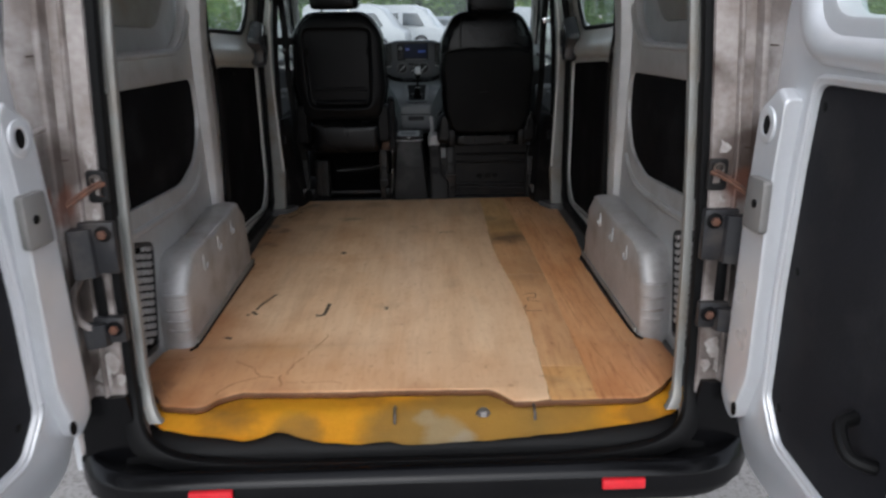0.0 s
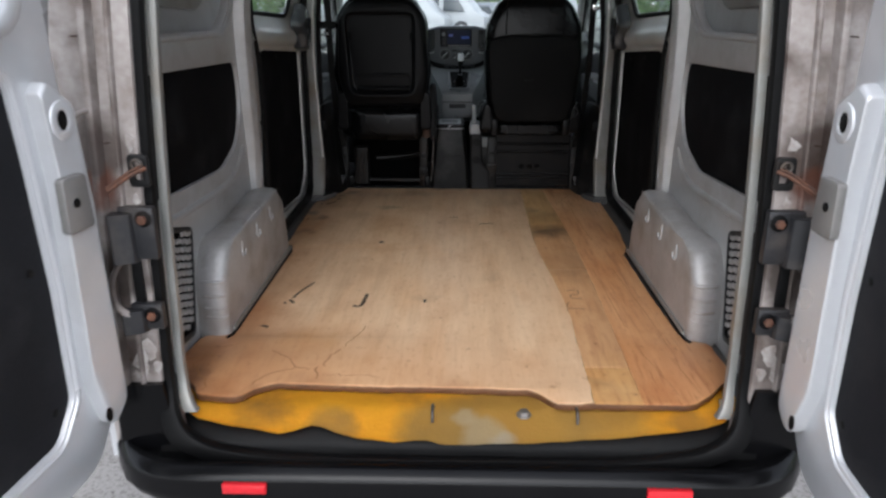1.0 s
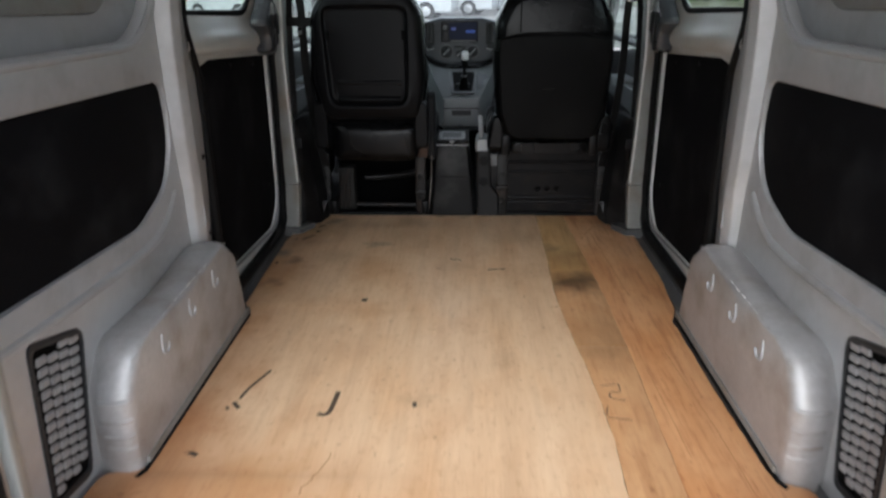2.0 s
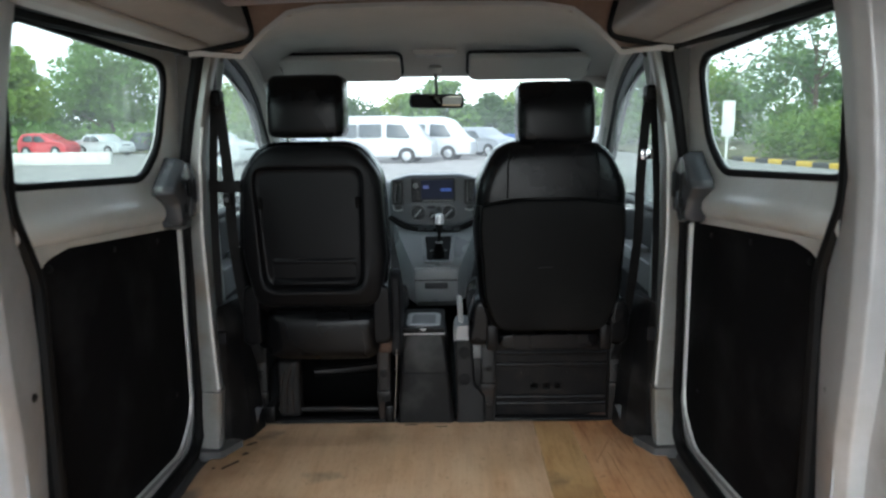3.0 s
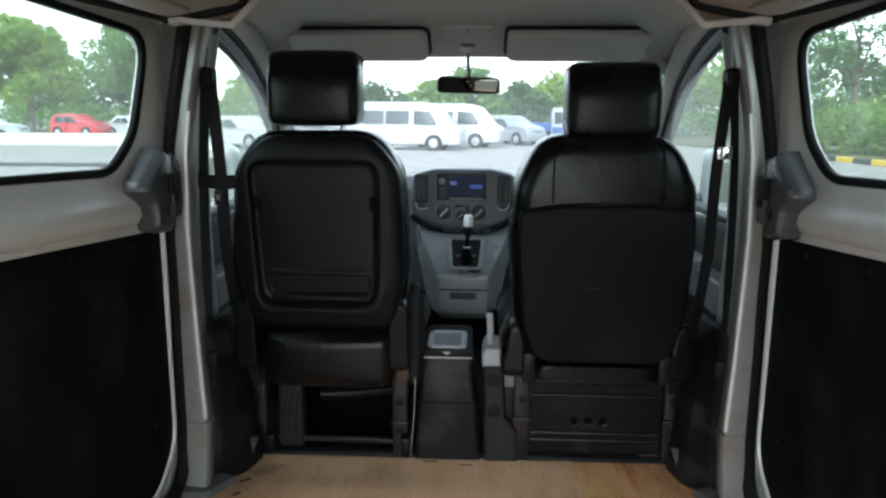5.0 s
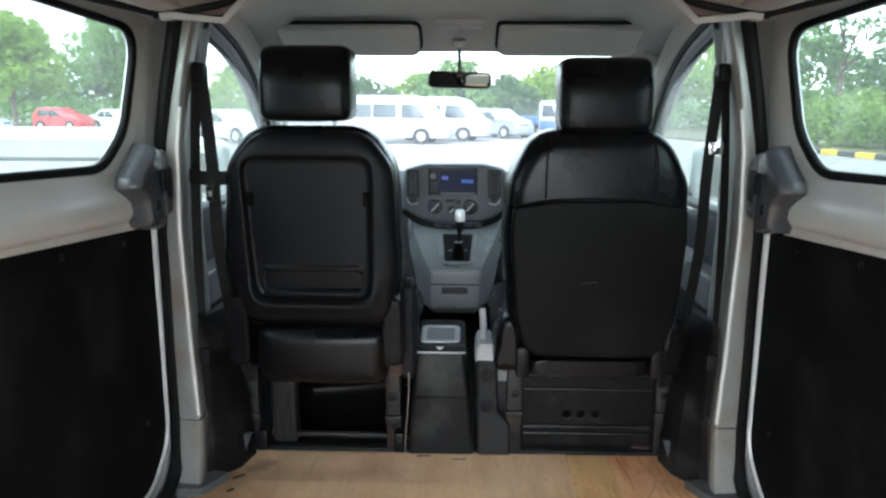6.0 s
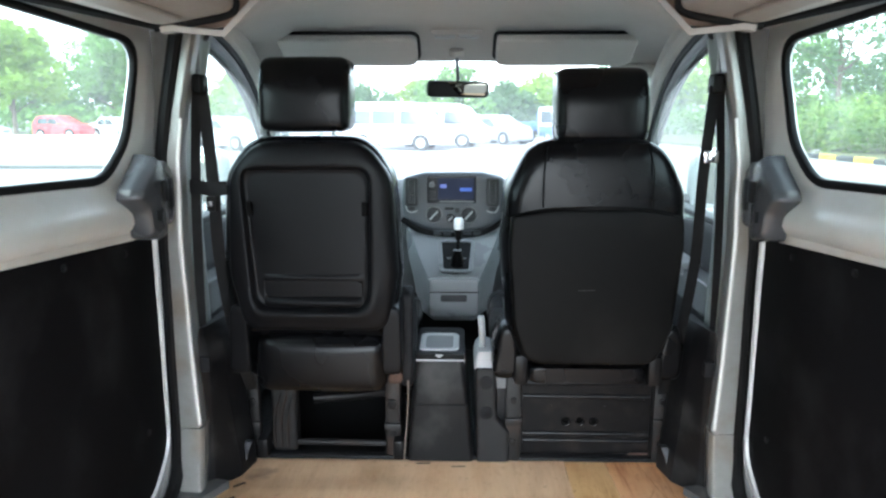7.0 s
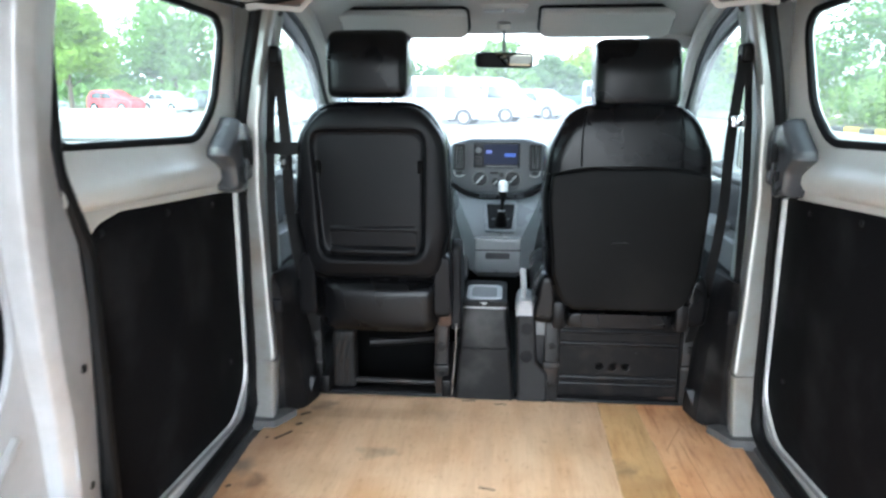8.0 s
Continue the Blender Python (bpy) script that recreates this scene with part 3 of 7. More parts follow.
def grown(points, d):
    c = Vector((0, 1.08))
    return [(p[0] + d * (1 if p[0] > 0.02 else -1 if p[0] < -0.02 else 0) * min(1, abs(p[0]) / 0.4), p[1] + d * (1 if p[1] > c.y else -1) * min(1, abs(p[1] - c.y) / 0.55) ** 4) for p in points]


def set_back(bm):
    """The sill stands further to the rear than the upright sides of the opening."""
    for v in bm.verts:
        t = min(1, max(0, (0.60 - v.co.z) / 0.15))
        v.co.y -= 0.062 * t * t * (3 - 2 * t)
    return bm


body_edge = fillet([(-0.80, 0.40), (0.80, 0.40), (0.80, 1.30, 0.6), (0.70, 1.84, 0.12), (-0.70, 1.84, 0.12), (-0.80, 1.30, 0.6)], 0.03)
at = Matrix.Translation((CX, 0, 0))
part("rear_jamb", plate(body_edge, [grown(loop, 0.032)], 0.05, 0.004, at @ across(-0.035)), JAMB, van, "grimy silver door jamb with dirt and rust")
def dropped(bm):
    """The upright flange ends at the sill, where the mat begins."""
    for v in bm.verts:
        t = min(1, max(0, (0.52 - v.co.z) / 0.05))
        v.co.y += 0.03 * t
    bmesh.ops.bisect_plane(bm, geom=list(bm.verts) + list(bm.edges) + list(bm.faces), plane_co=(0, 0, 0.516), plane_no=(0, 0, 1), clear_inner=True)
    return bm


part("opening_flange", dropped(set_back(plate(grown(loop, 0.009), [grown(loop, -0.005)], 0.020, 0.003, at @ across(0.005)))), PILLAR, van)
part("rear_weatherstrip", set_back(tube([(CX + x, -0.012, z) for x, z in grown(loop, 0.021)], 0.0125, True)), RUBBER, van, "black rubber weatherstrip round the rear opening")
part("weatherstrip_lip", set_back(plate(grown(loop, 0.038), [grown(loop, 0.014)], 0.026, 0.004, at @ across(-0.025))), RUBBER, van)

def wheel_cut(yc):
    """Points over a wheel, for a panel's lower edge."""
    return [(yc + 0.35 * math.cos(a), 0.32 + 0.35 * math.sin(a)) for a in np.linspace(radians(166), radians(14), 15)]


# floor pan
part("floor_pan", rbox(-0.78, 0.05, 0.44, 0.80, 2.06, 0.503, 0.004), SILL, van, "dark dusty cargo floor pan")
part("cab_floor", rbox(-0.78, 2.06, 0.36, 0.80, 3.3, 0.42, 0.004), CARPET, van, "black carpet on the cab floor")
part("seat_riser", rbox(-0.70, 2.03, 0.40, 0.72, 2.065, 0.54, 0.008), STEP_BLACK, van)
part("roof_skin", rbox(-0.69, -0.03, 1.835, 0.71, 2.60, 1.86, 0.01), SILVER_DOOR, van)
for s in (-1, 1):
    part("roof_side", plate([(-0.03, 1.72), (2.5, 1.70), (2.5, 1.86), (-0.03, 1.86)], (), 0.02, 0.004, side(s, 0.70)), SILVER_DOOR, van)
# cross member added to shut out sky above the headliner's rear lip
lip = [(0.36, 1.793), (0.42, 1.786), (0.48, 1.770), (0.56, 1.748), (0.66, 1.726), (0.66, 1.834)]
part("roof_cross_member", plate([(CX - x, z) for x, z in lip[::-1]] + [(CX + x, z) for x, z in lip], (), 0.018, 0.003, across(1.93)), ROOF_BOARD, van)
part("roof_board", rbox(-0.66, 0.05, 1.818, 0.68, 1.95, 1.83, 0.003), ROOF_BOARD, van, "brown hardboard roof lining")
for y in (0.30, 0.85):
    part("roof_bow", rbox(-0.60, y, 1.795, 0.62, y + 0.05, 1.818, 0.006), SILVER, van)

for s in (-1, 1):
    def X(x, s=s):
        return CX + s * x

    # quarter panel behind the sliding door: skin, pressed inner frame with two openings, black liner
    part("quarter_skin", plate([(-0.03, 0.40), (0.367, 0.40)] + wheel_cut(0.715) + [(1.063, 0.40), (1.10, 0.40), (1.10, 1.78), (-0.03, 1.78)], (), 0.02, 0.003, side(s, 0.80)), SILVER_DOOR, van)
    liner_hole = fillet([(0.10, 0.955, 0.03), (0.70, 0.925, 0.20), (0.87, 0.98, 0.20), (0.935, 1.10, 0.2), (0.925, 1.245, 0.05), (0.10, 1.265, 0.03)], 0.05, 6)
    upper_hole = fillet([(0.10, 1.34, 0.03), (0.80, 1.335, 0.18), (0.93, 1.42, 0.15), (0.95, 1.70, 0.08), (0.10, 1.70, 0.03)], 0.06, 6)
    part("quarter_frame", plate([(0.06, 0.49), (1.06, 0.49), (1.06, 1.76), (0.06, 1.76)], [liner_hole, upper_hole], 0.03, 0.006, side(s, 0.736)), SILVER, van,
         "silver pressed-steel quarter panel frame")
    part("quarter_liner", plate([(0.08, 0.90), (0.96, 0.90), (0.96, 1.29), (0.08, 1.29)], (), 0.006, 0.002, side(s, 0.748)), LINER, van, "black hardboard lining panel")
    part("window_blank", plate([(0.08, 1.31), (0.98, 1.31), (0.98, 1.73), (0.08, 1.73)], (), 0.008, 0.002, side(s, 0.789)), SILVER, van)
    emboss = fillet([(0.12, 1.42, 0.06), (0.76, 1.40, 0.12), (0.86, 1.50, 0.12), (0.87, 1.68, 0.06), (0.12, 1.68, 0.06)], 0.06, 6)
    # emboss takes the post paint, darker than the blank round it
    part("blank_emboss", cushion(emboss, -0.012, 0.004, 0.010, side(s, 0.786)), PILLAR, van)
    part("ledge_bead", tube([(X(0.734), u, v) for u, v in inset(upper_hole, -0.010)], 0.008, True, 2), SILVER, van)
    # rolled bead between liner and wheel arch, running up into the pillar
    bead = smooth_path([(X(0.735), 0.08, 0.90), (X(0.730), 0.40, 0.885), (X(0.728), 0.66, 0.878), (X(0.729), 0.80, 0.895), (X(0.732), 0.90, 0.960)], 6)
    part("pressed_bead", tube([(x + s * 0.006, y, z) for x, y, z in bead], 0.011, res=3), SILVER, van)

    # C pillar: a hollow pressing, proud of the frame, that flares into the wheel arch
    rings = []
    for z, y0, y1, xi in ((0.50, 0.97, 1.075, 0.712), (0.75, 0.97, 1.078, 0.706), (0.95, 0.965, 1.085, 0.698), (1.10, 0.95, 1.088, 0.694), (1.23, 0.945, 1.08, 0.692), (1.32, 0.945, 1.045, 0.690),
                          (1.40, 0.945, 1.03, 0.686), (1.55, 0.95, 1.045, 0.672), (1.70, 0.955, 1.06, 0.650), (1.78, 0.955, 1.06, 0.635)):
        prof = fillet([(y0 - 0.022, 0.76, 0.0), (y0 - 0.006, xi + 0.012, 0.012), (y0 + 0.022, xi, 0.018), (y1, xi + 0.020, 0.012), (y1, 0.76, 0.0)], 0.02, 4)
        rings.append([(X(x), y, z) for y, x in prof])
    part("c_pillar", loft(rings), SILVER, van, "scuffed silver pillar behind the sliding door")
    part("pillar_slot", rbox(X(0.700), 0.985, 0.84, X(0.712), 0.992, 0.90, 0.002), TRIM_LIGHT, van)
    for y, z in ((1.035, 0.80), (1.04, 1.02)):
        part("pillar_hole", disc(0.006, 0.004, Matrix.Translation((X(0.7075 if z > 1 else 0.7155), y, z)) @ pose(0, 0, 0, 0, 90, 0)), RUBBER, van)

    # wheel arch box
    prof = fillet([(0.338, 0.50, 0.0), (0.338, 0.695, 0.06), (0.405, 0.785, 0.09), (0.65, 0.800, 0.2), (0.955, 0.808, 0.05), (1.04, 0.735, 0.06), (1.085, 0.50, 0.0)], 0.04, 6)
    rings = [[(X(x), y, z if z < 0.51 else z) for y, z in inset(prof, d)] for x, d in ((0.642, 0.034), (0.6435, 0.024), (0.648, 0.014), (0.656, 0.006), (0.668, 0.0015), (0.684, 0.0), (0.712, 0.006), (0.730, 0.026), (0.775, 0.040))]
    part("wheel_arch", loft(rings), ARCH, van, "scuffed silver wheel arch box")
    for z in (0.585, 0.612, 0.648, 0.690):
        part("arch_rib", tube(smooth_path([(X(0.650), 0.356, z), (X(0.660), 0.346, z), (X(0.676), 0.3425, z), (X(0.700), 0.345, z), (X(0.712), 0.352, z)], 5), 0.0065, res=3), ARCH, van)
    part("arch_seam", tube([(X(0.648), 0.325, 0.530), (X(0.638), 0.345, 0.530), (X(0.636), 0.40, 0.530), (X(0.636), 1.06, 0.530)], 0.005, res=2), RUBBER, van)
    part("arch_flange", plate([(0.36, 0.500), (1.08, 0.500), (1.07, 0.548), (0.37, 0.545)], (), 0.008, 0.002, side(s, 0.636)), PILLAR, van)
    for i in range(16):
        y = 0.40 + 0.037 * i
        part("spot_weld", disc(0.0065 + 0.002 * (i % 3), 0.003, Matrix.Translation((X(0.648), y, float(np.interp(y, (0.40, 0.46, 0.65, 0.95), (0.758, 0.777, 0.787, 0.792))))) @ pose(0, 0, 0, 0, 52 * s, 0), 8, 0.001), ARCH, van)
    for y, z in ((0.52, 0.757), (0.68, 0.766), (0.84, 0.772)):
        part("weld_mark", tube(smooth_path([(X(0.6425), y - 0.004, z - 0.004), (X(0.6412), y - 0.010, z - 0.030), (X(0.6412), y - 0.002, z - 0.050), (X(0.6412), y + 0.016, z - 0.052), (X(0.6412), y + 0.024, z - 0.036)], 5), 0.0032, res=2), TRIM_LIGHT, van)

    # rear corner air grille with its slanted louvres
    gr = fillet([(0.195, 0.560, 0.02), (0.322, 0.545, 0.02), (0.388, 0.838, 0.03), (0.225, 0.885, 0.02)], 0.02, 4)
    # near-black sheet paints the shade between the louvres
    part("vent_backing", plate(inset(gr, 0.002), (), 0.003, 0.001, side(s, 0.7350)), VOID_SHADE, van)
    vent = part("corner_vent", plate(gr, [inset(gr, 0.013)], 0.006, 0.001, side(s, 0.7310)), TRIM_DARK, van, "dark plastic vent grille with pale slanted louvres")
    for i in range(13):
        for j in range(4):
            v = 0.580 + 0.0212 * i + (0.0106 if j % 2 else 0)
            lo, hi = float(np.interp(v, (0.56, 0.885), (0.208, 0.240))), float(np.interp(v, (0.545, 0.838), (0.312, 0.374)))
            if v > 0.842:
                continue
            u, w = lo + (hi - lo) * j / 4, (hi - lo) / 4
            part("louvre", loft([[(X(x), y, z) for y, z in ((u + 0.002, v + k), (u + w - 0.0055, v - 0.003 + k), (u + w - 0.0035, v + 0.0075 + k), (u + 0.006, v + 0.0115 + k))] for x, k in ((0.7305, 0.0), (0.7345, 0.003))]), LOUVRE, vent)

    # cant rail over the sliding door, and the door opening's rubber
    rings = [[(X(x), y, z) for x, z in fillet([(0.47 + k, 1.825, 0.0), (0.438 + k, 1.715, 0.025), (0.60, 1.688, 0.02), (0.68, 1.70, 0.01), (0.70, 1.825, 0.0)], 0.02, 4)]
             for y, k in ((0.02, 0.0), (1.60, 0.0), (1.640, 0.004), (1.652, 0.016))]
    part("cant_rail", loft(rings), RAIL, van, "beige-grey roof rail over the sliding door")
    part("rail_crease", tube([(X(0.545), 0.05, 1.694), (X(0.545), 1.60, 1.694)], 0.006, res=2), RAIL, van)
    part("rail_edge_seal", tube(smooth_path([(X(0.62), 1.656, 1.684), (X(0.52), 1.656, 1.698), (X(0.466), 1.655, 1.710), (X(0.448), 1.652, 1.730), (X(0.462), 1.648, 1.80)], 5), 0.009, res=2), RUBBER, van)
    ring = fillet([(1.085, 0.55, 0.05), (1.812, 0.55, 0.10), (1.812, 1.20, 0.3), (1.80, 1.70, 0.02), (1.06, 1.70, 0.05), (1.04, 1.36, 0.12), (1.10, 1.22, 0.15)], 0.08, 6)
    ring = [(p[0] + (q[0] - p[0]) * j / k, p[1] + (q[1] - p[1]) * j / k) for p, q in zip(ring, ring[1:] + ring[:1]) for k in [max(1, int(math.dist(p, q) / 0.05))] for j in range(k)]
    keys = [(0.52, 0.735, 0.700, 0.655), (0.60, 0.730, 0.697, 0.648), (0.72, 0.724, 0.688, 0.640), (0.91, 0.721, 0.689, 0.648), (1.07, 0.716, 0.688, 0.652), (1.20, 0.712, 0.691, 0.656),
            (1.415, 0.710, 0.673, 0.648), (1.53, 0.690, 0.652, 0.630), (1.642, 0.665, 0.627, 0.606), (1.76, 0.640, 0.600, 0.575)]
    def key(z, i):
        """Distance off the middle at a height: the seal's outer and inner edge, and the post's inner edge."""
        return float(np.interp(z, [k[0] for k in keys], [k[i] for k in keys]))
    part("door_opening_seal", tube([(X(0.716 + ((key(v, 1) + key(v, 2)) / 2 - 0.716) * min(1, max(0, (u - 1.15) / 0.55))), u, v) for u, v in ring], 0.0165, True), RUBBER, van, "black rubber seal of the sliding door opening")
    part("door_step", rbox(X(0.665), 1.08, 0.495, X(0.80), 1.80, 0.522, 0.005), SILL, van, "dusty black sliding door step")
    part("step_ridge", rbox(X(0.705), 1.08, 0.52, X(0.72), 1.80, 0.535, 0.004), SILL, van)

    # B pillar: narrow silver post with a joint low down
    def post(z0, z1, flare):
        zs = [z0] + [k[0] for k in keys if z0 < k[0] < z1] + [z1]
        rr = []
        for z in zs:
            xi, xs = key(z, 3) - flare, key(z, 2)
            pr = fillet([(xi + 0.010, 1.87, 0.0), (xi, 1.815, 0.006), (xi + 0.005, 1.797, 0.006), (xs + 0.008, 1.802, 0.008), (0.79, 1.90, 0.0), (0.79, 1.955, 0.0)], 0.01, 3)
            rr.append([(X(float(x)), y, float(z)) for x, y in pr])
        return loft(rr)
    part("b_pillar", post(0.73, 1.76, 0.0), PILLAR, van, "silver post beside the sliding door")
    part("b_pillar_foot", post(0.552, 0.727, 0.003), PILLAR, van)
    part("pillar_sill", loft([[(X(x), y, z) for x, y in fillet([(0.60, 1.86, 0.0), (0.642, 1.775, 0.02), (0.72, 1.775, 0.01), (0.76, 1.90, 0.0)], 0.02, 3)] for z in (0.505, 0.545, 0.552)]), SILL, van)
    part("pillar_edge_bead", tube([(X(key(z, 3) + 0.003), 1.800, z) for z in np.linspace(0.74, 1.50, 9)], 0.0045, res=2), DOOR_INNER, van)
    # ribbed channel between the post and the front door's glass
    chan = [[(X(x + (key(z, 3) - 0.65) * 0.8), y, z) for x, y in fillet([(0.70, 1.86, 0.0), (0.664, 1.868, 0.004), (0.660, 1.90, 0.004), (0.668, 1.906, 0.003), (0.664, 1.93, 0.003), (0.656, 1.945, 0.006), (0.662, 1.97, 0.006), (0.70, 1.98, 0.0)], 0.004, 2)] for z in (0.95, 1.20, 1.415, 1.53, 1.70)]
    part("door_channel", loft(chan), CHANNEL, van, "grey-green painted front door channel")
    for z in (1.16, 1.33):
        part("channel_slot", rbox(X(key(z, 3) + 0.0095), 1.912, z - 0.05, X(key(z, 3) + 0.0115), 1.922, z + 0.05, 0.0004), RUBBER, van)
    # scuffed black belt reel cover at the pillar's foot
    rings = [[(X(x), y, z) for x, y in fillet([(xi, 2.02, 0.015), (xi + 0.02, 1.925, 0.02), ((xi + xo) / 2 + 0.01, 1.868, 0.025), (xo, 1.845, 0.02), (xo, 2.02, 0.0)], 0.02, 4)]
             for z, xi, xo in ((0.505, 0.565, 0.69), (0.60, 0.572, 0.682), (0.70, 0.582, 0.672), (0.76, 0.587, 0.665), (0.82, 0.590, 0.66), (0.92, 0.598, 0.655), (0.955, 0.602, 0.655), (0.975, 0.612, 0.65))]
    part("belt_reel_cover", loft(rings), REEL_BLACK, van, "scuffed black plastic belt reel cover")
    part("cover_scuff_rib", rbox(X(0.625), 1.845, 0.86, X(0.655), 1.86, 0.90, 0.005), STEP_BLACK, van)
    part("sill_bracket", loft([[(X(x), y, z) for x, y in rect(0.568 + k, 1.955, 0.590 + k, 1.972, 0.004, 2)] for z, k in ((0.53, 0.018), (0.575, 0.012), (0.605, 0.0), (0.615, -0.006))]), HANDLE_GREY, van, "grey steel bracket by the belt reel")

    # A pillar and the front door's frame
    pil = smooth_path([(X(0.60), 1.93, 1.715), (X(0.63), 2.2, 1.675), (X(0.675), 2.5, 1.605), (X(0.715), 2.72, 1.53), (X(0.745), 2.92, 1.43), (X(0.77), 3.12, 1.30), (X(0.78), 3.3, 1.15)], 6)
    part("a_pillar", tube([(x - s * 0.022, y, z + 0.022) for x, y, z in pil], 0.026), HEADLINER, van, "grey trimmed windscreen pillar")
    part("front_door_seal", tube([(x, y, z) for x, y, z in pil], 0.011), RUBBER, van)
    part("door_glass_frame", tube([(x + s * 0.018, y, z - 0.014) for x, y, z in pil], 0.015), FRAME_DARK, van, "dark grey front window frame")
    part("door_glass_rail", tube([(x + s * 0.034, y, z - 0.028) for x, y, z in pil], 0.008), RUBBER, van)

    # sill, front wing and wheels
    part("side_sill", plate([(1.06, 0.33), (3.09, 0.33), (3.09, 0.52), (1.06, 0.57)], (), 0.02, 0.004, side(s, 0.79)), SILVER_DOOR, van)
    wing = [(3.06, 0.36), (3.10, 0.40)] + wheel_cut(3.44) + [(3.79, 0.40), (4.06, 0.40), (4.10, 0.72), (3.75, 0.98), (3.35, 1.09), (3.06, 1.13)]
    part("front_wing", plate(wing, (), 0.02, 0.004, side(s, 0.785)), SILVER_DOOR, van)
    for yc in (0.715, 3.44):
        def turned(profile):
            return loft([[(X((0.72 if yc > 2 else 0.742) + dx * 0.8), yc + r * math.cos(a), 0.312 + r * math.sin(a)) for a in np.linspace(0, 2 * math.pi, 33)[:-1]] for dx, r in profile])
        wheel = part("wheel", turned([(0.02, 0.19), (0.075, 0.20), (0.085, 0.195), (0.06, 0.17), (0.05, 0.08), (0.07, 0.06), (0.072, 0.02)]), LATCH, van, "plain grey steel road wheel")
        part("tyre", turned([(-0.08, 0.19), (-0.09, 0.26), (-0.08, 0.298), (-0.05, 0.312), (0.05, 0.312), (0.08, 0.298), (0.09, 0.26), (0.08, 0.195)]), RUBBER, wheel)

# headliner over the cab: arched at its rear edge, flat towards the windscreen
def headliner():
    rows = []
    for y, top, shoulder, rail in ((1.645, 1.802, 1.678, 1.688), (1.67, 1.799, 1.684, 1.688), (1.72, 1.80, 1.712, 1.698), (1.95, 1.80, 1.765, 1.720), (2.15, 1.795, 1.775, 1.712), (2.33, 1.785, 1.772, 1.70), (2.48, 1.745, 1.735, 1.675), (2.56, 1.70, 1.69, 1.635)):
        half = [(0.0, top), (0.15, top - 0.001), (0.28, top - 0.004), (0.36, top - 0.012 - 0.1 * max(0, 1.7 - y)), (0.42, (top + shoulder) / 2), (0.48, shoulder), (0.54, (shoulder + rail) / 2), (0.58, rail), (0.605, rail - 0.004)]
        wide = float(np.interp(y, (1.72, 1.95, 2.33, 2.5), (0.0, 0.035, 0.07, 0.085)))
        half = half[:-2] + [(half[-2][0] + wide, half[-2][1]), (half[-1][0] + wide, half[-1][1])]
        line = [(-x, z) for x, z in half[:0:-1]] + half
        # the rear edge stands further forward in the middle than over the door posts
        fwd = lambda x: max(0, 1.80 - y) * 0.15 * min(1, max(0, (0.58 - abs(x)) / 0.20))
        rows.append([(CX + x, y + fwd(x), z) for x, z in line])
    bm = loft(rows, closed=False)
    bmesh.ops.subdivide_edges(bm, edges=bm.edges, cuts=1, use_grid_fill=True, smooth=0.6)
    bmesh.ops.solidify(bm, geom=bm.faces, thickness=0.012)
    return bm


part("headliner", headliner(), HEADLINER, van, "beige-grey fabric headliner over the cab", 60)

half = [(0.0, 1.799), (0.20, 1.798), (0.30, 1.790), (0.36, 1.772), (0.42, 1.735), (0.47, 1.690), (0.52, 1.684), (0.62, 1.690)]
top = [(0.62, 1.806), (0.30, 1.815), (0.0, 1.817)]
rim = half + top[:2]
part("headliner_flange", plate([(CX + x, z) for x, z in rim] + [(CX - x, z) for x, z in [top[2]] + rim[:0:-1]], (), 0.006, 0.002, across(1.672)), FLANGE, van, "brown stained edge of the headliner")
bow = part("roof_bow", loft([[(CX + x, y, z - 0.055 * x * x) for y, z in fillet([(1.445, 1.799), (1.447, 1.779, 0.004), (1.50, 1.777, 0.004), (1.505, 1.805)], 0.003, 2)] for x in np.linspace(-0.46, 0.46, 15)]), BOW, van, "pale primed steel roof bow")
for x in (-0.335, -0.29, 0.28, 0.325):
    part("bow_hole", rbox(CX + x - 0.009, 1.4425, 1.783 - 0.055 * x * x, CX + x + 0.009, 1.4475, 1.792 - 0.055 * x * x, 0.0015), RUBBER, bow)
for x in (-0.09, -0.03, 0.02, 0.07):
    part("bow_seam", rbox(CX + x - 0.001, 1.4440, 1.780, CX + x + 0.001, 1.4465, 1.797, 0.0), STEEL_BLACK, bow)

# windscreen, header and cowl
header = smooth_path([(CX + x, y, z) for x, y, z in ((-0.68, 2.44, 1.63), (-0.5, 2.545, 1.685), (-0.2, 2.575, 1.70), (0.2, 2.575, 1.70), (0.5, 2.545, 1.685), (0.68, 2.44, 1.63))], 5)
part("windscreen_header", tube(header, 0.016), HEADLINER, van)
rows = []
for i in range(9):
    t = i / 8
    rows.append([(CX + u * (0.66 + 0.12 * t), 2.57 + (0.85 * t) - 0.10 * u * u, 1.69 - 0.52 * t) for u in np.linspace(-1, 1, 13)])
screen = part("windscreen", loft(rows, closed=False), WINDSCREEN, van, "clear laminated windscreen")
screen.visible_shadow = False
part("bonnet", loft([[(CX + u * 0.78, 3.42 + 0.75 * t - 0.1 * u * u, 1.13 - 0.10 * t - 0.32 * t ** 4 - 0.04 * u * u) for u in np.linspace(-1, 1, 11)] for t in np.linspace(0, 1, 7)], closed=False), SILVER_DOOR, van,
     "silver bonnet beyond the windscreen")
part("front_bulkhead", rbox(-0.58, 3.40, 0.36, 0.60, 3.44, 1.12, 0.01), RUBBER, van)
part("front_panel", loft([[(CX + u * 0.78, 4.165 - 0.1 * u * u + dy, z) for u in np.linspace(-1, 1, 11)] for z, dy in ((0.72, 0.0), (0.66, 0.03), (0.50, 0.045), (0.40, 0.04), (0.30, 0.0))], closed=False), SILVER_DOOR, van)

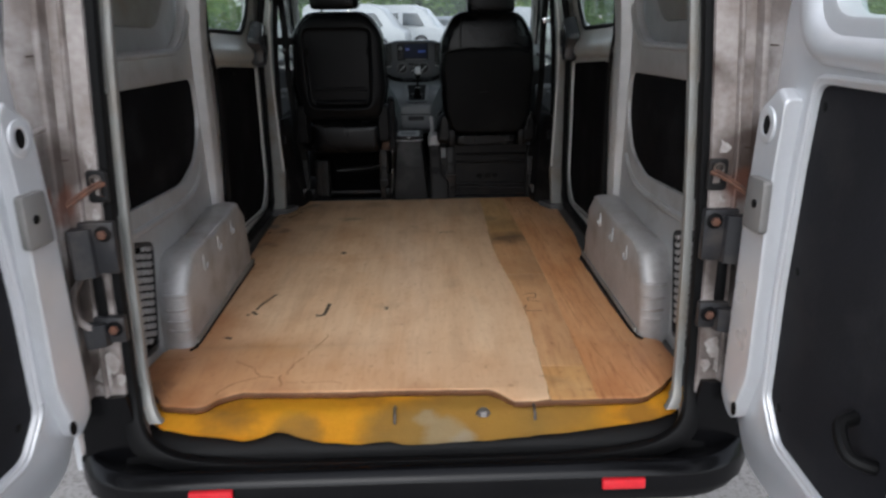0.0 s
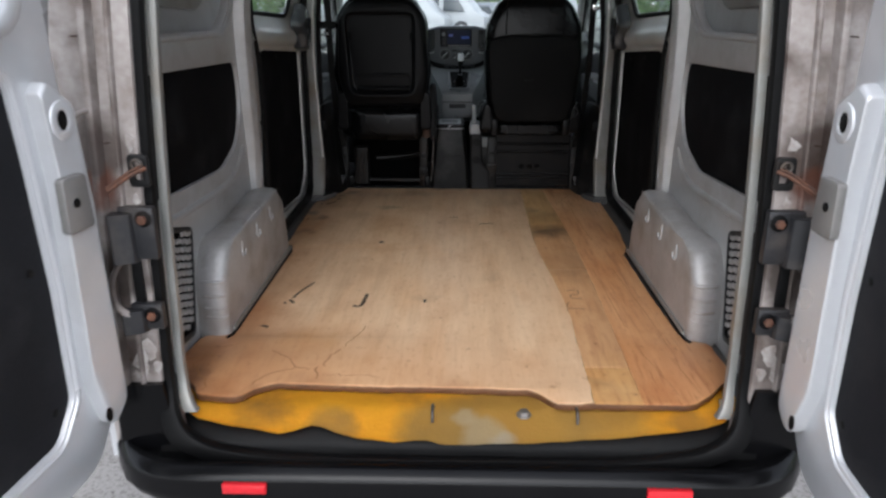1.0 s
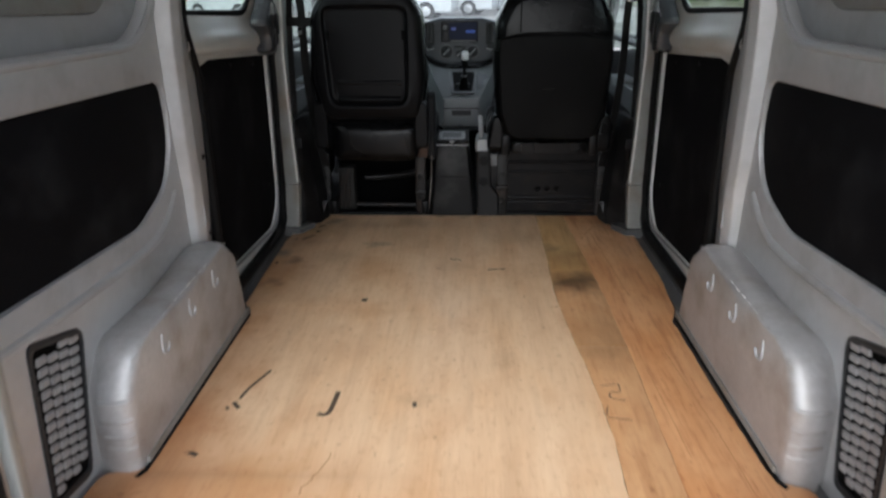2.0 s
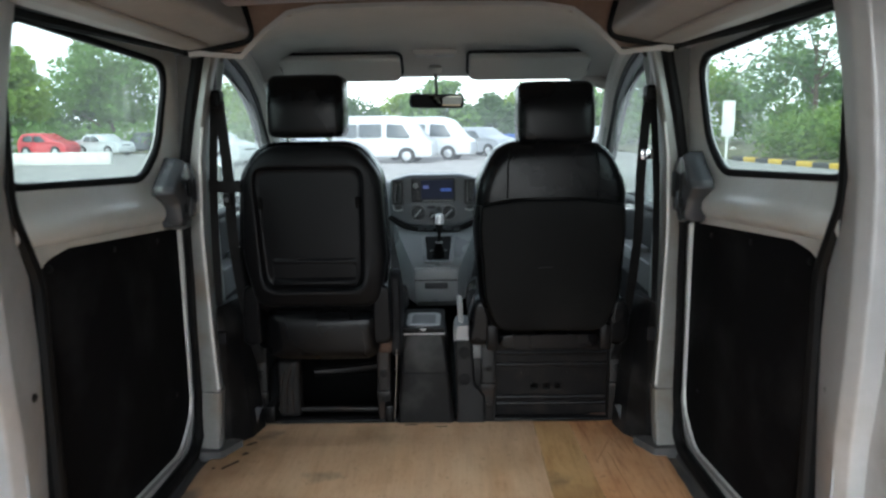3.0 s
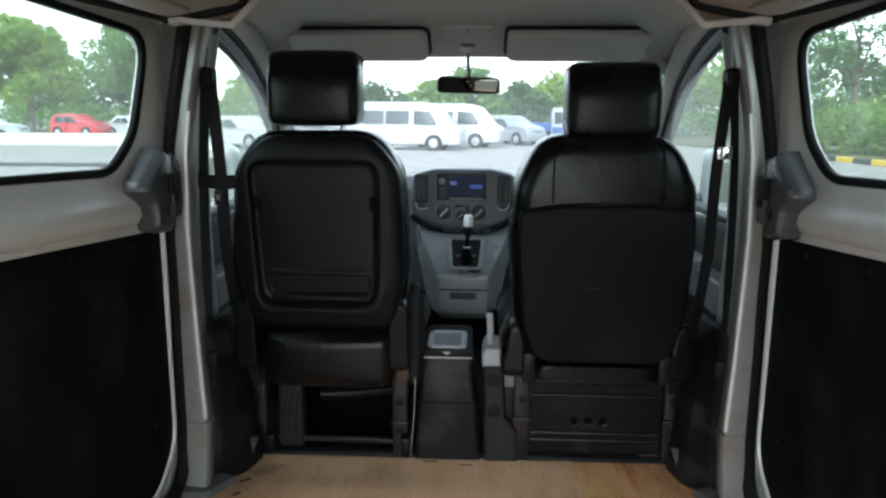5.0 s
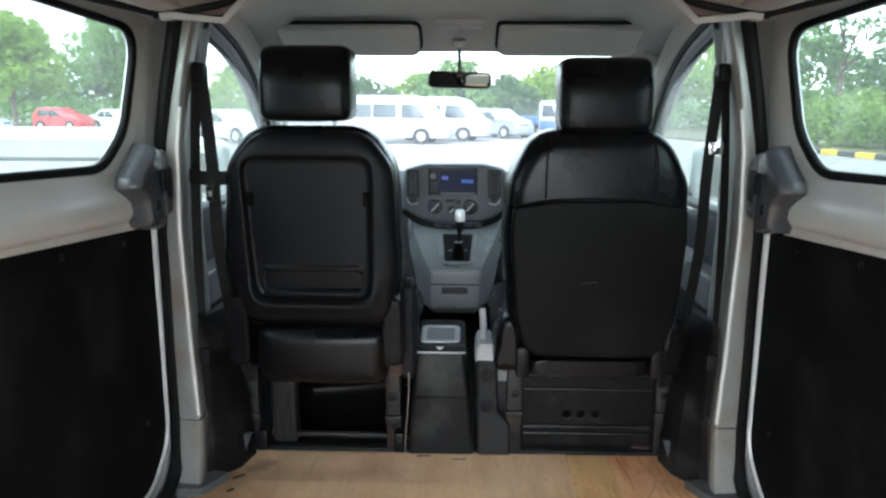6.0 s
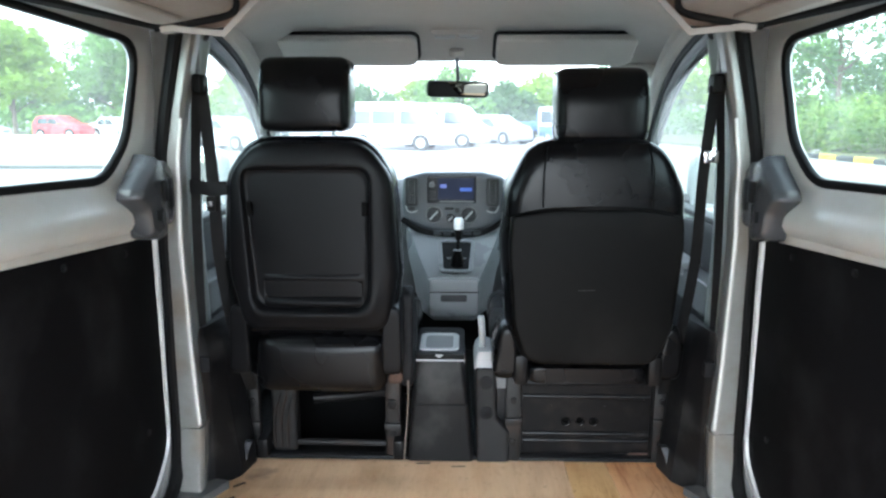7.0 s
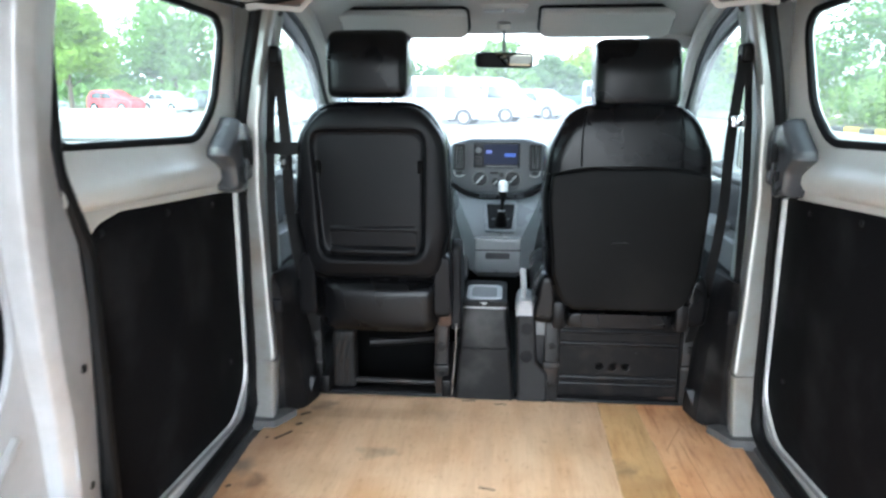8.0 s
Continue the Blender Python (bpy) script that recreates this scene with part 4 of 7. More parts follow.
# rear sill, step and bumper
part("sill_slope", loft([[(CX + x, y, z) for x in (-0.69, 0.69)] for y, z in ((0.06, 0.498), (0.0, 0.490), (-0.045, 0.455), (-0.055, 0.44), (-0.055, 0.40))], closed=False), RUBBER, van)
rings = []
for x in np.linspace(-0.795, 0.795, 41):
    e = max(0, (abs(x) - 0.60) / 0.195)
    f = 0.05 * e * e + 0.05 * e ** 5
    k = 0.02 * e ** 3
    rings.append([(CX + x, y, z) for y, z in fillet([(0.0, 0.425, 0.0), (-0.07, 0.425 + k, 0.01), (-0.085 + f, 0.428 + k, 0.01), (-0.122 + f, 0.448 + 0.02 * e * e, 0.022), (-0.152 + f, 0.428, 0.025), (-0.158 + f, 0.385, 0.02), (-0.150 + f, 0.350 + 0.04 * e * e + 0.02 * e ** 5, 0.02), (0.0, 0.345 + 0.04 * e * e + 0.02 * e ** 5, 0.0)], 0.01, 3)])
bumper = part("rear_bumper", loft(rings), BUMPER, van, "black plastic rear bumper with a step ledge")
for s in (-1, 1):
    part("reflector", rbox(CX + s * 0.417, -0.165, 0.396, CX + s * 0.515, -0.150, 0.420, 0.003), REFLECTOR, bumper, "red rear reflector")
    part("reflector_cell", rbox(CX + s * 0.42, -0.1665, 0.399, CX + s * 0.465, -0.160, 0.417, 0.002), REFLECTOR, bumper)
    # black corner pieces that climb the jamb
    rr = []
    for z, xi, xo in ((0.42, 0.60, 0.785), (0.46, 0.640, 0.785), (0.50, 0.655, 0.783), (0.575, 0.665, 0.780), (0.60, 0.670, 0.774)):
        rr.append([(CX + s * x, y, z) for x, y in fillet([(xi, -0.02, 0.0), (xi, -0.05, 0.01), (xo, -0.06, 0.015), (xo, -0.02, 0.0)], 0.01, 3)])
    part("bumper_corner", loft(rr), BUMPER, van)
    for off, w, dep in ((0.062, 0.010, 0.012), (0.098, 0.016, 0.030)):
        rr = []
        for z in np.linspace(0.60, 1.68, 12):
            xx = float(np.interp(z, [p[1] for p in OPEN], [p[0] for p in OPEN])) + off
            rr.append([(CX + s * x, y, float(z)) for x, y in fillet([(xx, -0.03, 0.0), (xx + 0.002, -0.035 - dep, 0.004), (xx + w, -0.035 - dep, 0.004), (xx + w + 0.004, -0.03, 0.0)], 0.004, 3)])
        part("jamb_flange", loft(rr), JAMB, van)
    # jamb hardware: hinges, strikers, bolts and wiring
    J = lambda x: CX + s * x
    for z0, z1, x0, x1, bz in ((0.905, 1.020, 0.630, 0.705, 0.996), (0.742, 0.803, 0.640, 0.708, 0.778)):
        hinge = part("hinge_plate", rbox(J(x0), -0.056, z0, J(x1), -0.034, z1, 0.005), HINGE, van, "dark grey door hinge on the jamb")
        part("hinge_knuckle", loft([[(J(x), y, z) for x, y in fillet([(x1 - 0.034, -0.050, 0.0), (x1 - 0.028, -0.066, 0.008), (x1 + 0.012, -0.084, 0.008), (x1 + 0.014, -0.050, 0.0)], 0.006, 3)] for z in (z0 - 0.004, z1 - 0.012)]), HINGE, hinge)
        part("hinge_bolt", disc(0.0078, 0.009, Matrix.Translation((J(x0 + 0.020), -0.062, bz)) @ pose(0, 0, 0, 90, 0, 0), 6), BOLT_RUST, hinge, "orange rusty hinge bolt")
        part("bolt_seat", disc(0.016, 0.003, Matrix.Translation((J(x0 + 0.020), -0.058, bz)) @ pose(0, 0, 0, 90, 0, 0), 18), STEEL_BLACK, hinge)
    part("jamb_slot", rbox(J(0.678), -0.041, 0.800, J(0.702), -0.034, 0.908, 0.003), RUBBER, van)
    part("hinge_arm", tube(smooth_path([(J(0.716), -0.055, 0.895), (J(0.728), -0.075, 0.86), (J(0.722), -0.082, 0.81), (J(0.700), -0.064, 0.775)], 5), 0.008), JAMB, van)
    check = part("check_bracket", plate(rect(J(0.652) - 0.019, 1.062, J(0.652) + 0.019, 1.126, 0.008), [rect(J(0.652) - 0.011, 1.072, J(0.652) + 0.011, 1.116, 0.005)], 0.010, 0.002, across(-0.045)), LEG_STEEL, van, "dark steel door check bracket")
    part("check_ring", tube([(J(0.652) + 0.010 * math.cos(a), -0.048, 1.108 + 0.010 * math.sin(a)) for a in np.linspace(0, 6.28, 13)[:-1]], 0.0032, True), HOOK, check)
    part("check_strap", tube(smooth_path([(J(0.636), -0.044, 1.100), (J(0.660), -0.060, 1.090), (J(0.700), -0.086, 1.062)], 5), 0.0048), BOLT_RUST, check, "rusty door check strap")
    part("strap_edge", tube(smooth_path([(J(0.640), -0.048, 1.107), (J(0.662), -0.064, 1.097), (J(0.700), -0.090, 1.069)], 5), 0.002), BOLT_RUST, check)
    rng = random.Random(31 + s)
    for x, z, r in ((0.690, 0.685, 0.020), (0.712, 0.650, 0.024), (0.728, 0.600, 0.018), (0.676, 0.640, 0.012), (0.664, 1.150, 0.013), (0.668, 1.030, 0.010)):
        flake = [(J(x) + r * rng.uniform(0.45, 1.1) * math.cos(a), z + 1.5 * r * rng.uniform(0.45, 1.1) * math.sin(a)) for a in np.linspace(0, 6.283, 12)[:-1]]
        part("paint_flake", plate(flake, (), 0.003, 0.0008, across(-0.0375)), FLAKE, van)
    part("door_wiring_boot", tube(smooth_path([(CX + s * 0.72, -0.05, 1.22), (CX + s * 0.735, -0.08, 1.215), (CX + s * 0.75, -0.10, 1.20)], 4), 0.006), JAMB, van)
    for z in (1.36, 1.15, 0.66):
        part("jamb_seam", tube([(CX + s * 0.705, -0.036, z), (CX + s * 0.75, -0.036, z - 0.004)], 0.0016, res=1), RUST, van)

# ---- rear doors ----
def rear_door(s, hinge, angle, width, label, edge=0.0):
    """A rear door swung open. u runs from the hinge along the door, v up, w towards the cargo space when shut."""
    a = radians(angle)
    d = (s * math.sin(a), -math.cos(a), 0)
    n = (-s * math.cos(a), -math.sin(a), 0)
    m = axes(d, (0, 0, 1), n, (CX + s * hinge[0], hinge[1], 0))
    door = thing("rear_door", label, "door")
    W = width
    outline = fillet([(0.0, 0.62, 0.05), (0.10, 0.49, 0.10), (W, 0.44, 0.03), (W, 1.74, 0.03), (0.14, 1.74, 0.15), (0.03, 1.45, 0.4)], 0.04, 6)
    window = fillet([(0.155, 1.405, 0.07), (W - 0.08, 1.395, 0.06), (W - 0.09, 1.67, 0.06), (0.17, 1.67, 0.08)], 0.06, 6)
    liner = fillet([(0.122 + edge, 0.66, 0.06), (0.185 + edge, 0.585, 0.06), (W - 0.06, 0.555, 0.05), (W - 0.055, 1.312, 0.04), (0.134 + edge, 1.312, 0.045), (0.122 + edge, 1.15, 0.3), (0.113 + edge, 0.90, 0.3)], 0.05, 6)
    part("outer_skin", plate(inset(outline, -0.012), [inset(window, -0.006)], 0.012, 0.003, m @ Matrix.Translation((0, 0, -0.062))), SILVER_DOOR, door)
    part("inner_frame", plate(outline, [window, inset(liner, 0.004)], 0.05, 0.010, m @ Matrix.Translation((0, 0, -0.050))), SILVER_DOOR, door, "bright silver pressed door frame")
    part("liner_panel", plate(inset(liner, -0.004), (), 0.006, 0.002, m @ Matrix.Translation((0, 0, -0.018))), LINER_SKYLIT, door, "black hardboard door lining, toned lighter for the open sky")
    rim = part("liner_rim", tube([tuple(m @ Vector((u, v, -0.002))) for u, v in liner], 0.006, True, 2), SILVER_DOOR, door)
    win = part("door_window", plate(inset(window, -0.012), (), 0.004, 0.001, m @ Matrix.Translation((0, 0, -0.045))), GLASS, door, smooth=0)
    win.visible_shadow = False
    part("window_seal", tube([tuple(m @ Vector((u, v, -0.036))) for u, v in window], 0.009, True, 2), RUBBER, door)
    dish = [[tuple(m @ Vector((u, v, w))) for u, v in inset(window, -d)] for d, w in ((0.094, -0.003), (0.088, 0.006), (0.076, 0.014), (0.060, 0.018), (0.044, 0.014), (0.030, 0.002), (0.018, -0.014), (0.010, -0.028), (0.006, -0.040))]
    part("window_surround", loft(dish, caps=False), SILVER_DOOR, door, smooth=80)
    # raised hinge stile with the round access hole and the check plate
    stile = fillet([(0.018, 0.60, 0.03), (0.072, 0.56, 0.03), (0.108 + edge, 0.70, 0.1), (0.098 + edge, 1.10, 0.2), (0.108 + edge, 1.268, 0.012), (0.088, 1.288, 0.012), (0.030, 1.245, 0.015), (0.014, 1.05, 0.1)], 0.03, 6)
    part("hinge_stile", cushion(stile, -0.005, 0.032, 0.011, m), SILVER_DOOR, door)
    hole = Matrix.Translation((0.068, 1.215, 0.0))
    part("access_recess", plate([(0.027 * math.cos(t), 0.033 * math.sin(t)) for t in np.linspace(0, 6.283, 25)[:-1]],
                                [[(0.016 * math.cos(t), 0.021 * math.sin(t)) for t in np.linspace(0, 6.283, 25)[:-1]]], 0.006, 0.003, m @ hole @ Matrix.Translation((0, 0, 0.030))), SILVER_DOOR, door)
    part("access_hole", plate([(0.017 * math.cos(t), 0.022 * math.sin(t)) for t in np.linspace(0, 6.283, 25)[:-1]], (), 0.002, 0.0005, m @ hole @ Matrix.Translation((0, 0, 0.0325))), RUBBER, door)
    plate_pts = fillet([(0.048, 1.012), (0.115, 1.012), (0.112, 1.112), (0.052, 1.112)], 0.008, 3)
    chk = part("check_plate", plate(plate_pts, (), 0.018, 0.003, m @ Matrix.Translation((0, 0, 0.030))), LATCH, door, "grey steel check plate")
    part("plate_bolt", disc(0.007, 0.004, m @ Matrix.Translation((0.088, 1.065, 0.047)), 12), RUBBER, chk)
    part("lower_hole", plate([(0.010 * math.cos(t), 0.016 * math.sin(t)) for t in np.linspace(0, 6.283, 17)[:-1]], (), 0.002, 0.0005, m @ Matrix.Translation((0.085, 0.605, 0.0315))), RUBBER, door)
    for u, v in ((0.17, 1.26), (W * 0.6, 1.27), (0.165, 0.95), (0.175, 0.66), (W * 0.55, 0.57), (W - 0.10, 0.9)):
        part("liner_clip", disc(0.007, 0.003, m @ Matrix.Translation((u, v, -0.0135)), 10), RUBBER, door)
    return door, m


left_door, ml = rear_door(-1, (0.745, -0.09), 8.0, 0.80, "silver rear door swung open with a black lining and a pull handle")
right_door, mr = rear_door(1, (0.719, -0.09), 0.5, 0.58, "narrower silver rear door swung open with a black lining", 0.012)
hp = part("pull_handle", plate(rect(0.315, 1.025, 0.47, 1.10, 0.018), [rect(0.325, 1.035, 0.46, 1.09, 0.012)], 0.020, 0.004, ml @ Matrix.Translation((0, 0, -0.014))), TRIM_GREY, left_door, "grey plastic inner pull handle")
part("handle_well", plate(rect(0.322, 1.032, 0.463, 1.093, 0.012), (), 0.004, 0.001, ml @ Matrix.Translation((0, 0, -0.0125))), TRIM_DARK, hp)
part("handle_lever", plate(rect(0.36, 1.042, 0.43, 1.083, 0.01), (), 0.016, 0.004, ml @ Matrix.Translation((0, 0, -0.010))), TRIM_GREY, hp)
part("liner_pull", tube(smooth_path([tuple(mr @ Vector(p)) for p in ((0.40, 0.78, -0.012), (0.41, 0.77, 0.02), (0.45, 0.74, 0.025), (0.47, 0.73, -0.01))], 5), 0.012), RUBBER, right_door, "black strap on the door edge")

# ---- sliding doors ----
def sliding_door(s):
    door = thing("sliding_door", "silver sliding door with a window and black lining, shut", "door", group="sliding doors")
    def lean(bm):
        for v in bm.verts:
            if v.co.z > 1.15:
                v.co.x -= s * 0.022 * (v.co.z - 1.15) / 0.55
        return bm
    outline = fillet([(1.03, 0.56, 0.04), (1.855, 0.56, 0.08), (1.845, 1.72, 0.05), (1.0, 1.72, 0.05)], 0.05)
    window = fillet([(1.05, 1.395, 0.05), (1.60, 1.375, 0.14), (1.70, 1.45, 0.14), (1.775, 1.665, 0.06), (1.09, 1.69, 0.06)], 0.06, 7)
    liner = fillet([(1.12, 0.61, 0.03), (1.72, 0.575, 0.12), (1.832, 0.66, 0.12), (1.835, 1.222, 0.02), (1.25, 1.262, 0.06), (1.13, 1.245, 0.08)], 0.05, 6)
    skin = lean(plate(inset(outline, -0.02), [inset(window, -0.058)], 0.014, 0.003, side(s, 0.80)))
    for v in skin.verts:
        # the upper part leans in to the glass
        v.co.x -= s * 0.047 * min(1, max(0, (v.co.z - 1.25) / 0.10))
    part("outer_skin", skin, SILVER_DOOR, door)
    part("window_reveal", lean(loft([[(CX + s * x, u, v) for u, v in inset(window, d)] for x, d in ((0.738, -0.002), (0.7445, -0.004), (0.7475, -0.03), (0.7695, -0.064))], caps=False)), RUBBER, door)
    part("inner_frame", lean(plate(outline, [window, liner], 0.014, 0.005, side(s, 0.735))), DOOR_INNER, door, "silver pressed inner door frame")
    waist = []
    for y, lo, hi, fat in ((1.04, 1.282, 1.384, 0.7), (1.20, 1.272, 1.380, 1.0), (1.40, 1.262, 1.372, 1.0), (1.60, 1.252, 1.362, 1.0), (1.72, 1.245, 1.36, 0.9), (1.80, 1.240, 1.36, 0.6), (1.83, 1.238, 1.36, 0.1)):
        bulge = ((0.0, 0.0), (0.03, 0.014), (0.10, 0.026), (0.22, 0.034), (0.38, 0.034), (0.52, 0.029), (0.66, 0.020), (0.80, 0.011), (0.92, 0.004), (1.0, 0.0))
        waist.append([(CX + s * (0.736 - fat * b), y, lo + (hi - lo) * t) for t, b in bulge])
    part("waist_band", lean(loft(waist, closed=False)), DOOR_INNER, door, smooth=80)
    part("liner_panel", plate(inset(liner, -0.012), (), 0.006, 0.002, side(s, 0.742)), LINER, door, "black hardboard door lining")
    part("liner_edge", tube([(CX + s * 0.731, u, v) for u, v in liner[:20]], 0.0045, False, 2), LATCH, door)
    part("front_edge_seal", plate([(1.8425, 0.66), (1.875, 0.64), (1.872, 1.26), (1.845, 1.26)], (), 0.012, 0.003, side(s, 0.723)), RUBBER, door)
    for u, v in ((1.19, 1.225), (1.45, 1.22), (1.69, 1.20), (1.16, 0.95), (1.30, 0.62), (1.73, 0.75)):
        part("liner_screw", disc(0.006, 0.004, side(s, 0.7385) @ Matrix.Translation((u, v, 0)), 10), RUBBER, door)
    pane = part("door_window", lean(plate(inset(window, -0.0045), (), 0.003, 0.001, side(s, 0.742))), GLASS, door, smooth=0)
    pane.visible_shadow = False
    ring = plate(inset(window, -0.010), [inset(window, 0.004)], 0.014, 0.004, side(s, 0.730))
    part("window_seal", lean(ring), RUBBER, door, "black rubber window seal")
    # inner handle: grey housing with a sloping wing, dark lever behind
    rr = []
    for w, k in ((0.0, 0.0), (0.020, 0.0), (0.032, 0.002), (0.042, 0.006), (0.049, 0.011), (0.052, 0.017)):
        pts = fillet([(1.668, 1.240, 0.012), (1.742, 1.222, 0.015), (1.748, 1.405, 0.012), (1.712, 1.425, 0.015), (1.680, 1.395, 0.05), (1.622, 1.352, 0.014), (1.614, 1.332, 0.010), (1.655, 1.295, 0.04)], 0.02, 4)
        rr.append([(CX + s * (0.712 - w), u, v) for u, v in inset(pts, k)])
    h = part("door_handle", loft(rr), HANDLE_GREY, door, "grey plastic inner door handle")
    part("handle_lever", cushion(fillet([(1.748, 1.255), (1.782, 1.258), (1.786, 1.385), (1.750, 1.412)], 0.010, 4), 0.0, 0.05, 0.008, side(s, 0.662)), HANDLE_GREY, h)
    part("lever_recess", rbox(CX + s * 0.6575, 1.752, 1.295, CX + s * 0.664, 1.778, 1.365, 0.002), RUBBER, h)
    part("handle_button", rbox(CX + s * 0.648, 1.712, 1.315, CX + s * 0.658, 1.735, 1.365, 0.004), RUBBER, h)
    part("handle_lock", rbox(CX + s * 0.652, 1.69, 1.275, CX + s * 0.660, 1.70, 1.30, 0.002), RUBBER, h)
    part("top_guide", rbox(CX + s * 0.66, 1.05, 1.70, CX + s * 0.70, 1.75, 1.72, 0.004), RUBBER, door)
    return door


for s in (-1, 1):
    sliding_door(s)

# ---- cargo floor: plywood, mat, lashing hooks ----
board = thing("plywood_floor", "worn plywood cargo floor with stains and pen marks, lying on the van floor", "floor board")
seam1 = [(0.322, 2.03), (0.318, 1.6), (0.312, 1.21), (0.325, 0.95), (0.340, 0.76), (0.350, 0.52), (0.343, 0.30), (0.335, 0.012)]
seam1 = [tuple(p[:2]) for p in smooth_path([(x, y, 0) for x, y in seam1], 5)]
seam2 = [(0.437, 2.03), (0.455, 1.55), (0.468, 1.04), (0.462, 0.54), (0.452, 0.005)]
seam2 = [tuple(p[:2]) for p in smooth_path([(x, y, 0) for x, y in seam2], 5)]
left_edge = [(0.21, 0.05), (0.185, 0.066), (0.10, 0.070), (-0.28, 0.076), (-0.43, 0.083), (-0.458, 0.074), (-0.482, 0.056), (-0.505, 0.026), (-0.522, 0.018), (-0.56, 0.020), (-0.606, 0.026), (-0.622, 0.036), (-0.632, 0.062), (-0.650, 0.080),
             (-0.675, 0.112), (-0.718, 0.190), (-0.721, 0.210), (-0.712, 0.315), (-0.700, 0.334), (-0.652, 0.346), (-0.636, 0.39), (-0.632, 0.60), (-0.634, 1.09), (-0.66, 1.14), (-0.668, 1.45), (-0.672, 1.70),
             (-0.655, 1.86), (-0.592, 1.92), (-0.585, 2.025)]
main_outline = left_edge + seam1 + [(0.30, 0.006), (0.245, 0.006)]
right_outline = [(x + 0.001, y) for x, y in seam2] + [(0.555, 0.006), (0.578, 0.014), (0.617, 0.047), (0.677, 0.119), (0.704, 0.165), (0.708, 0.19), (0.706, 0.305), (0.698, 0.324), (0.648, 0.346), (0.638, 0.38), (0.634, 0.60), (0.632, 1.05), (0.66, 1.12),
                                                    (0.68, 1.35), (0.685, 1.84), (0.62, 1.925), (0.612, 2.035)]
under = left_edge + [(0.612, 2.028), (0.62, 1.918), (0.680, 1.835), (0.655, 1.12), (0.628, 1.05), (0.632, 0.38), (0.646, 0.342), (0.696, 0.320), (0.703, 0.305), (0.705, 0.19), (0.701, 0.165), (0.675, 0.119), (0.615, 0.049), (0.576, 0.017), (0.555, 0.009), (0.45, 0.006), (0.33, 0.007), (0.245, 0.007)]
def ragged(points, amount=0.0028, step=0.014):
    """A worn edge: the outline cut into short pieces and nibbled unevenly."""
    out = []
    for i, p in enumerate(points):
        q = points[(i + 1) % len(points)]
        k = max(1, int(math.dist(p, q) / step))
        for j in range(k):
            x, y = p[0] + (q[0] - p[0]) * j / k, p[1] + (q[1] - p[1]) * j / k
            out.append((x + amount * noise.noise((x * 22, y * 22, 0.7)) + 0.5 * amount * noise.noise((x * 75, y * 75, 4.1)),
                        y + amount * noise.noise((x * 22, y * 22, 9.3)) + 0.5 * amount * noise.noise((x * 75, y * 75, 6.6))))
    return out


def crack_line(points, sway=0.006):
    """A thin split that wanders."""
    out = []
    for p, q in zip(points, points[1:]):
        k = max(2, int(math.dist(p, q) / 0.012))
        out += [(p[0] + (q[0] - p[0]) * j / k + sway * noise.noise((p[0] * 9 + j * 0.9, p[1] * 9, 2.2)), p[1] + (q[1] - p[1]) * j / k + sway * noise.noise((p[0] * 9, q[1] * 9 + j * 0.9, 5.5))) for j in range(k)]
    return out


flat = lambda z: Matrix.Translation((0, 0, z))
part("board_core", plate(ragged(under, 0.004), (), 0.0142, 0.0015, flat(0.513)), PLY_EDGE, board, "darker plywood core along the worn edge")
part("main_sheet", plate(ragged([(x, y + (0.003 if y < 0.1 else 0)) for x, y in main_outline], 0.0032), (), 0.0035, 0.0006, flat(0.5268)), PLY_MAIN, board, "pale plywood with orange stains at the edges")
edge_at = lambda seam, y: float(np.interp(y, [p[1] for p in seam[::-1]], [p[0] for p in seam[::-1]]))
for y0, y1, h, mat, label in ((0.893, 2.03, 0.0024, PLY_MID, "darker stained plywood strip"), (0.183, 0.890, 0.0021, PLY_MID, "darker stained plywood strip"), (0.010, 0.180, 0.0019, PLY_PATCH, "yellowed piece of plywood")):
    ys = list(np.linspace(y1, y0, 12))
    strip = [(edge_at(seam1, y) + 0.0025, y) for y in ys] + [(edge_at(seam2, y) - 0.001, y) for y in ys[::-1]]
    part("middle_strip", plate(ragged(strip, 0.0016), (), h, 0.0008, flat(0.5268)), mat, board, label)
part("side_sheet", plate(ragged([(x, y + (0.004 if y < 0.1 else 0)) for x, y in right_outline], 0.0032), (), 0.0028, 0.0006, flat(0.5268)), PLY_RIGHT, board, "reddish plywood strip")


def mark(points, r, z=0.5305):
    bm = tube(smooth_path([(x, y, z) for x, y in points], 4), r, res=1)
    for v in bm.verts:
        v.co.z = z + (v.co.z - z) * 0.12
    return bm


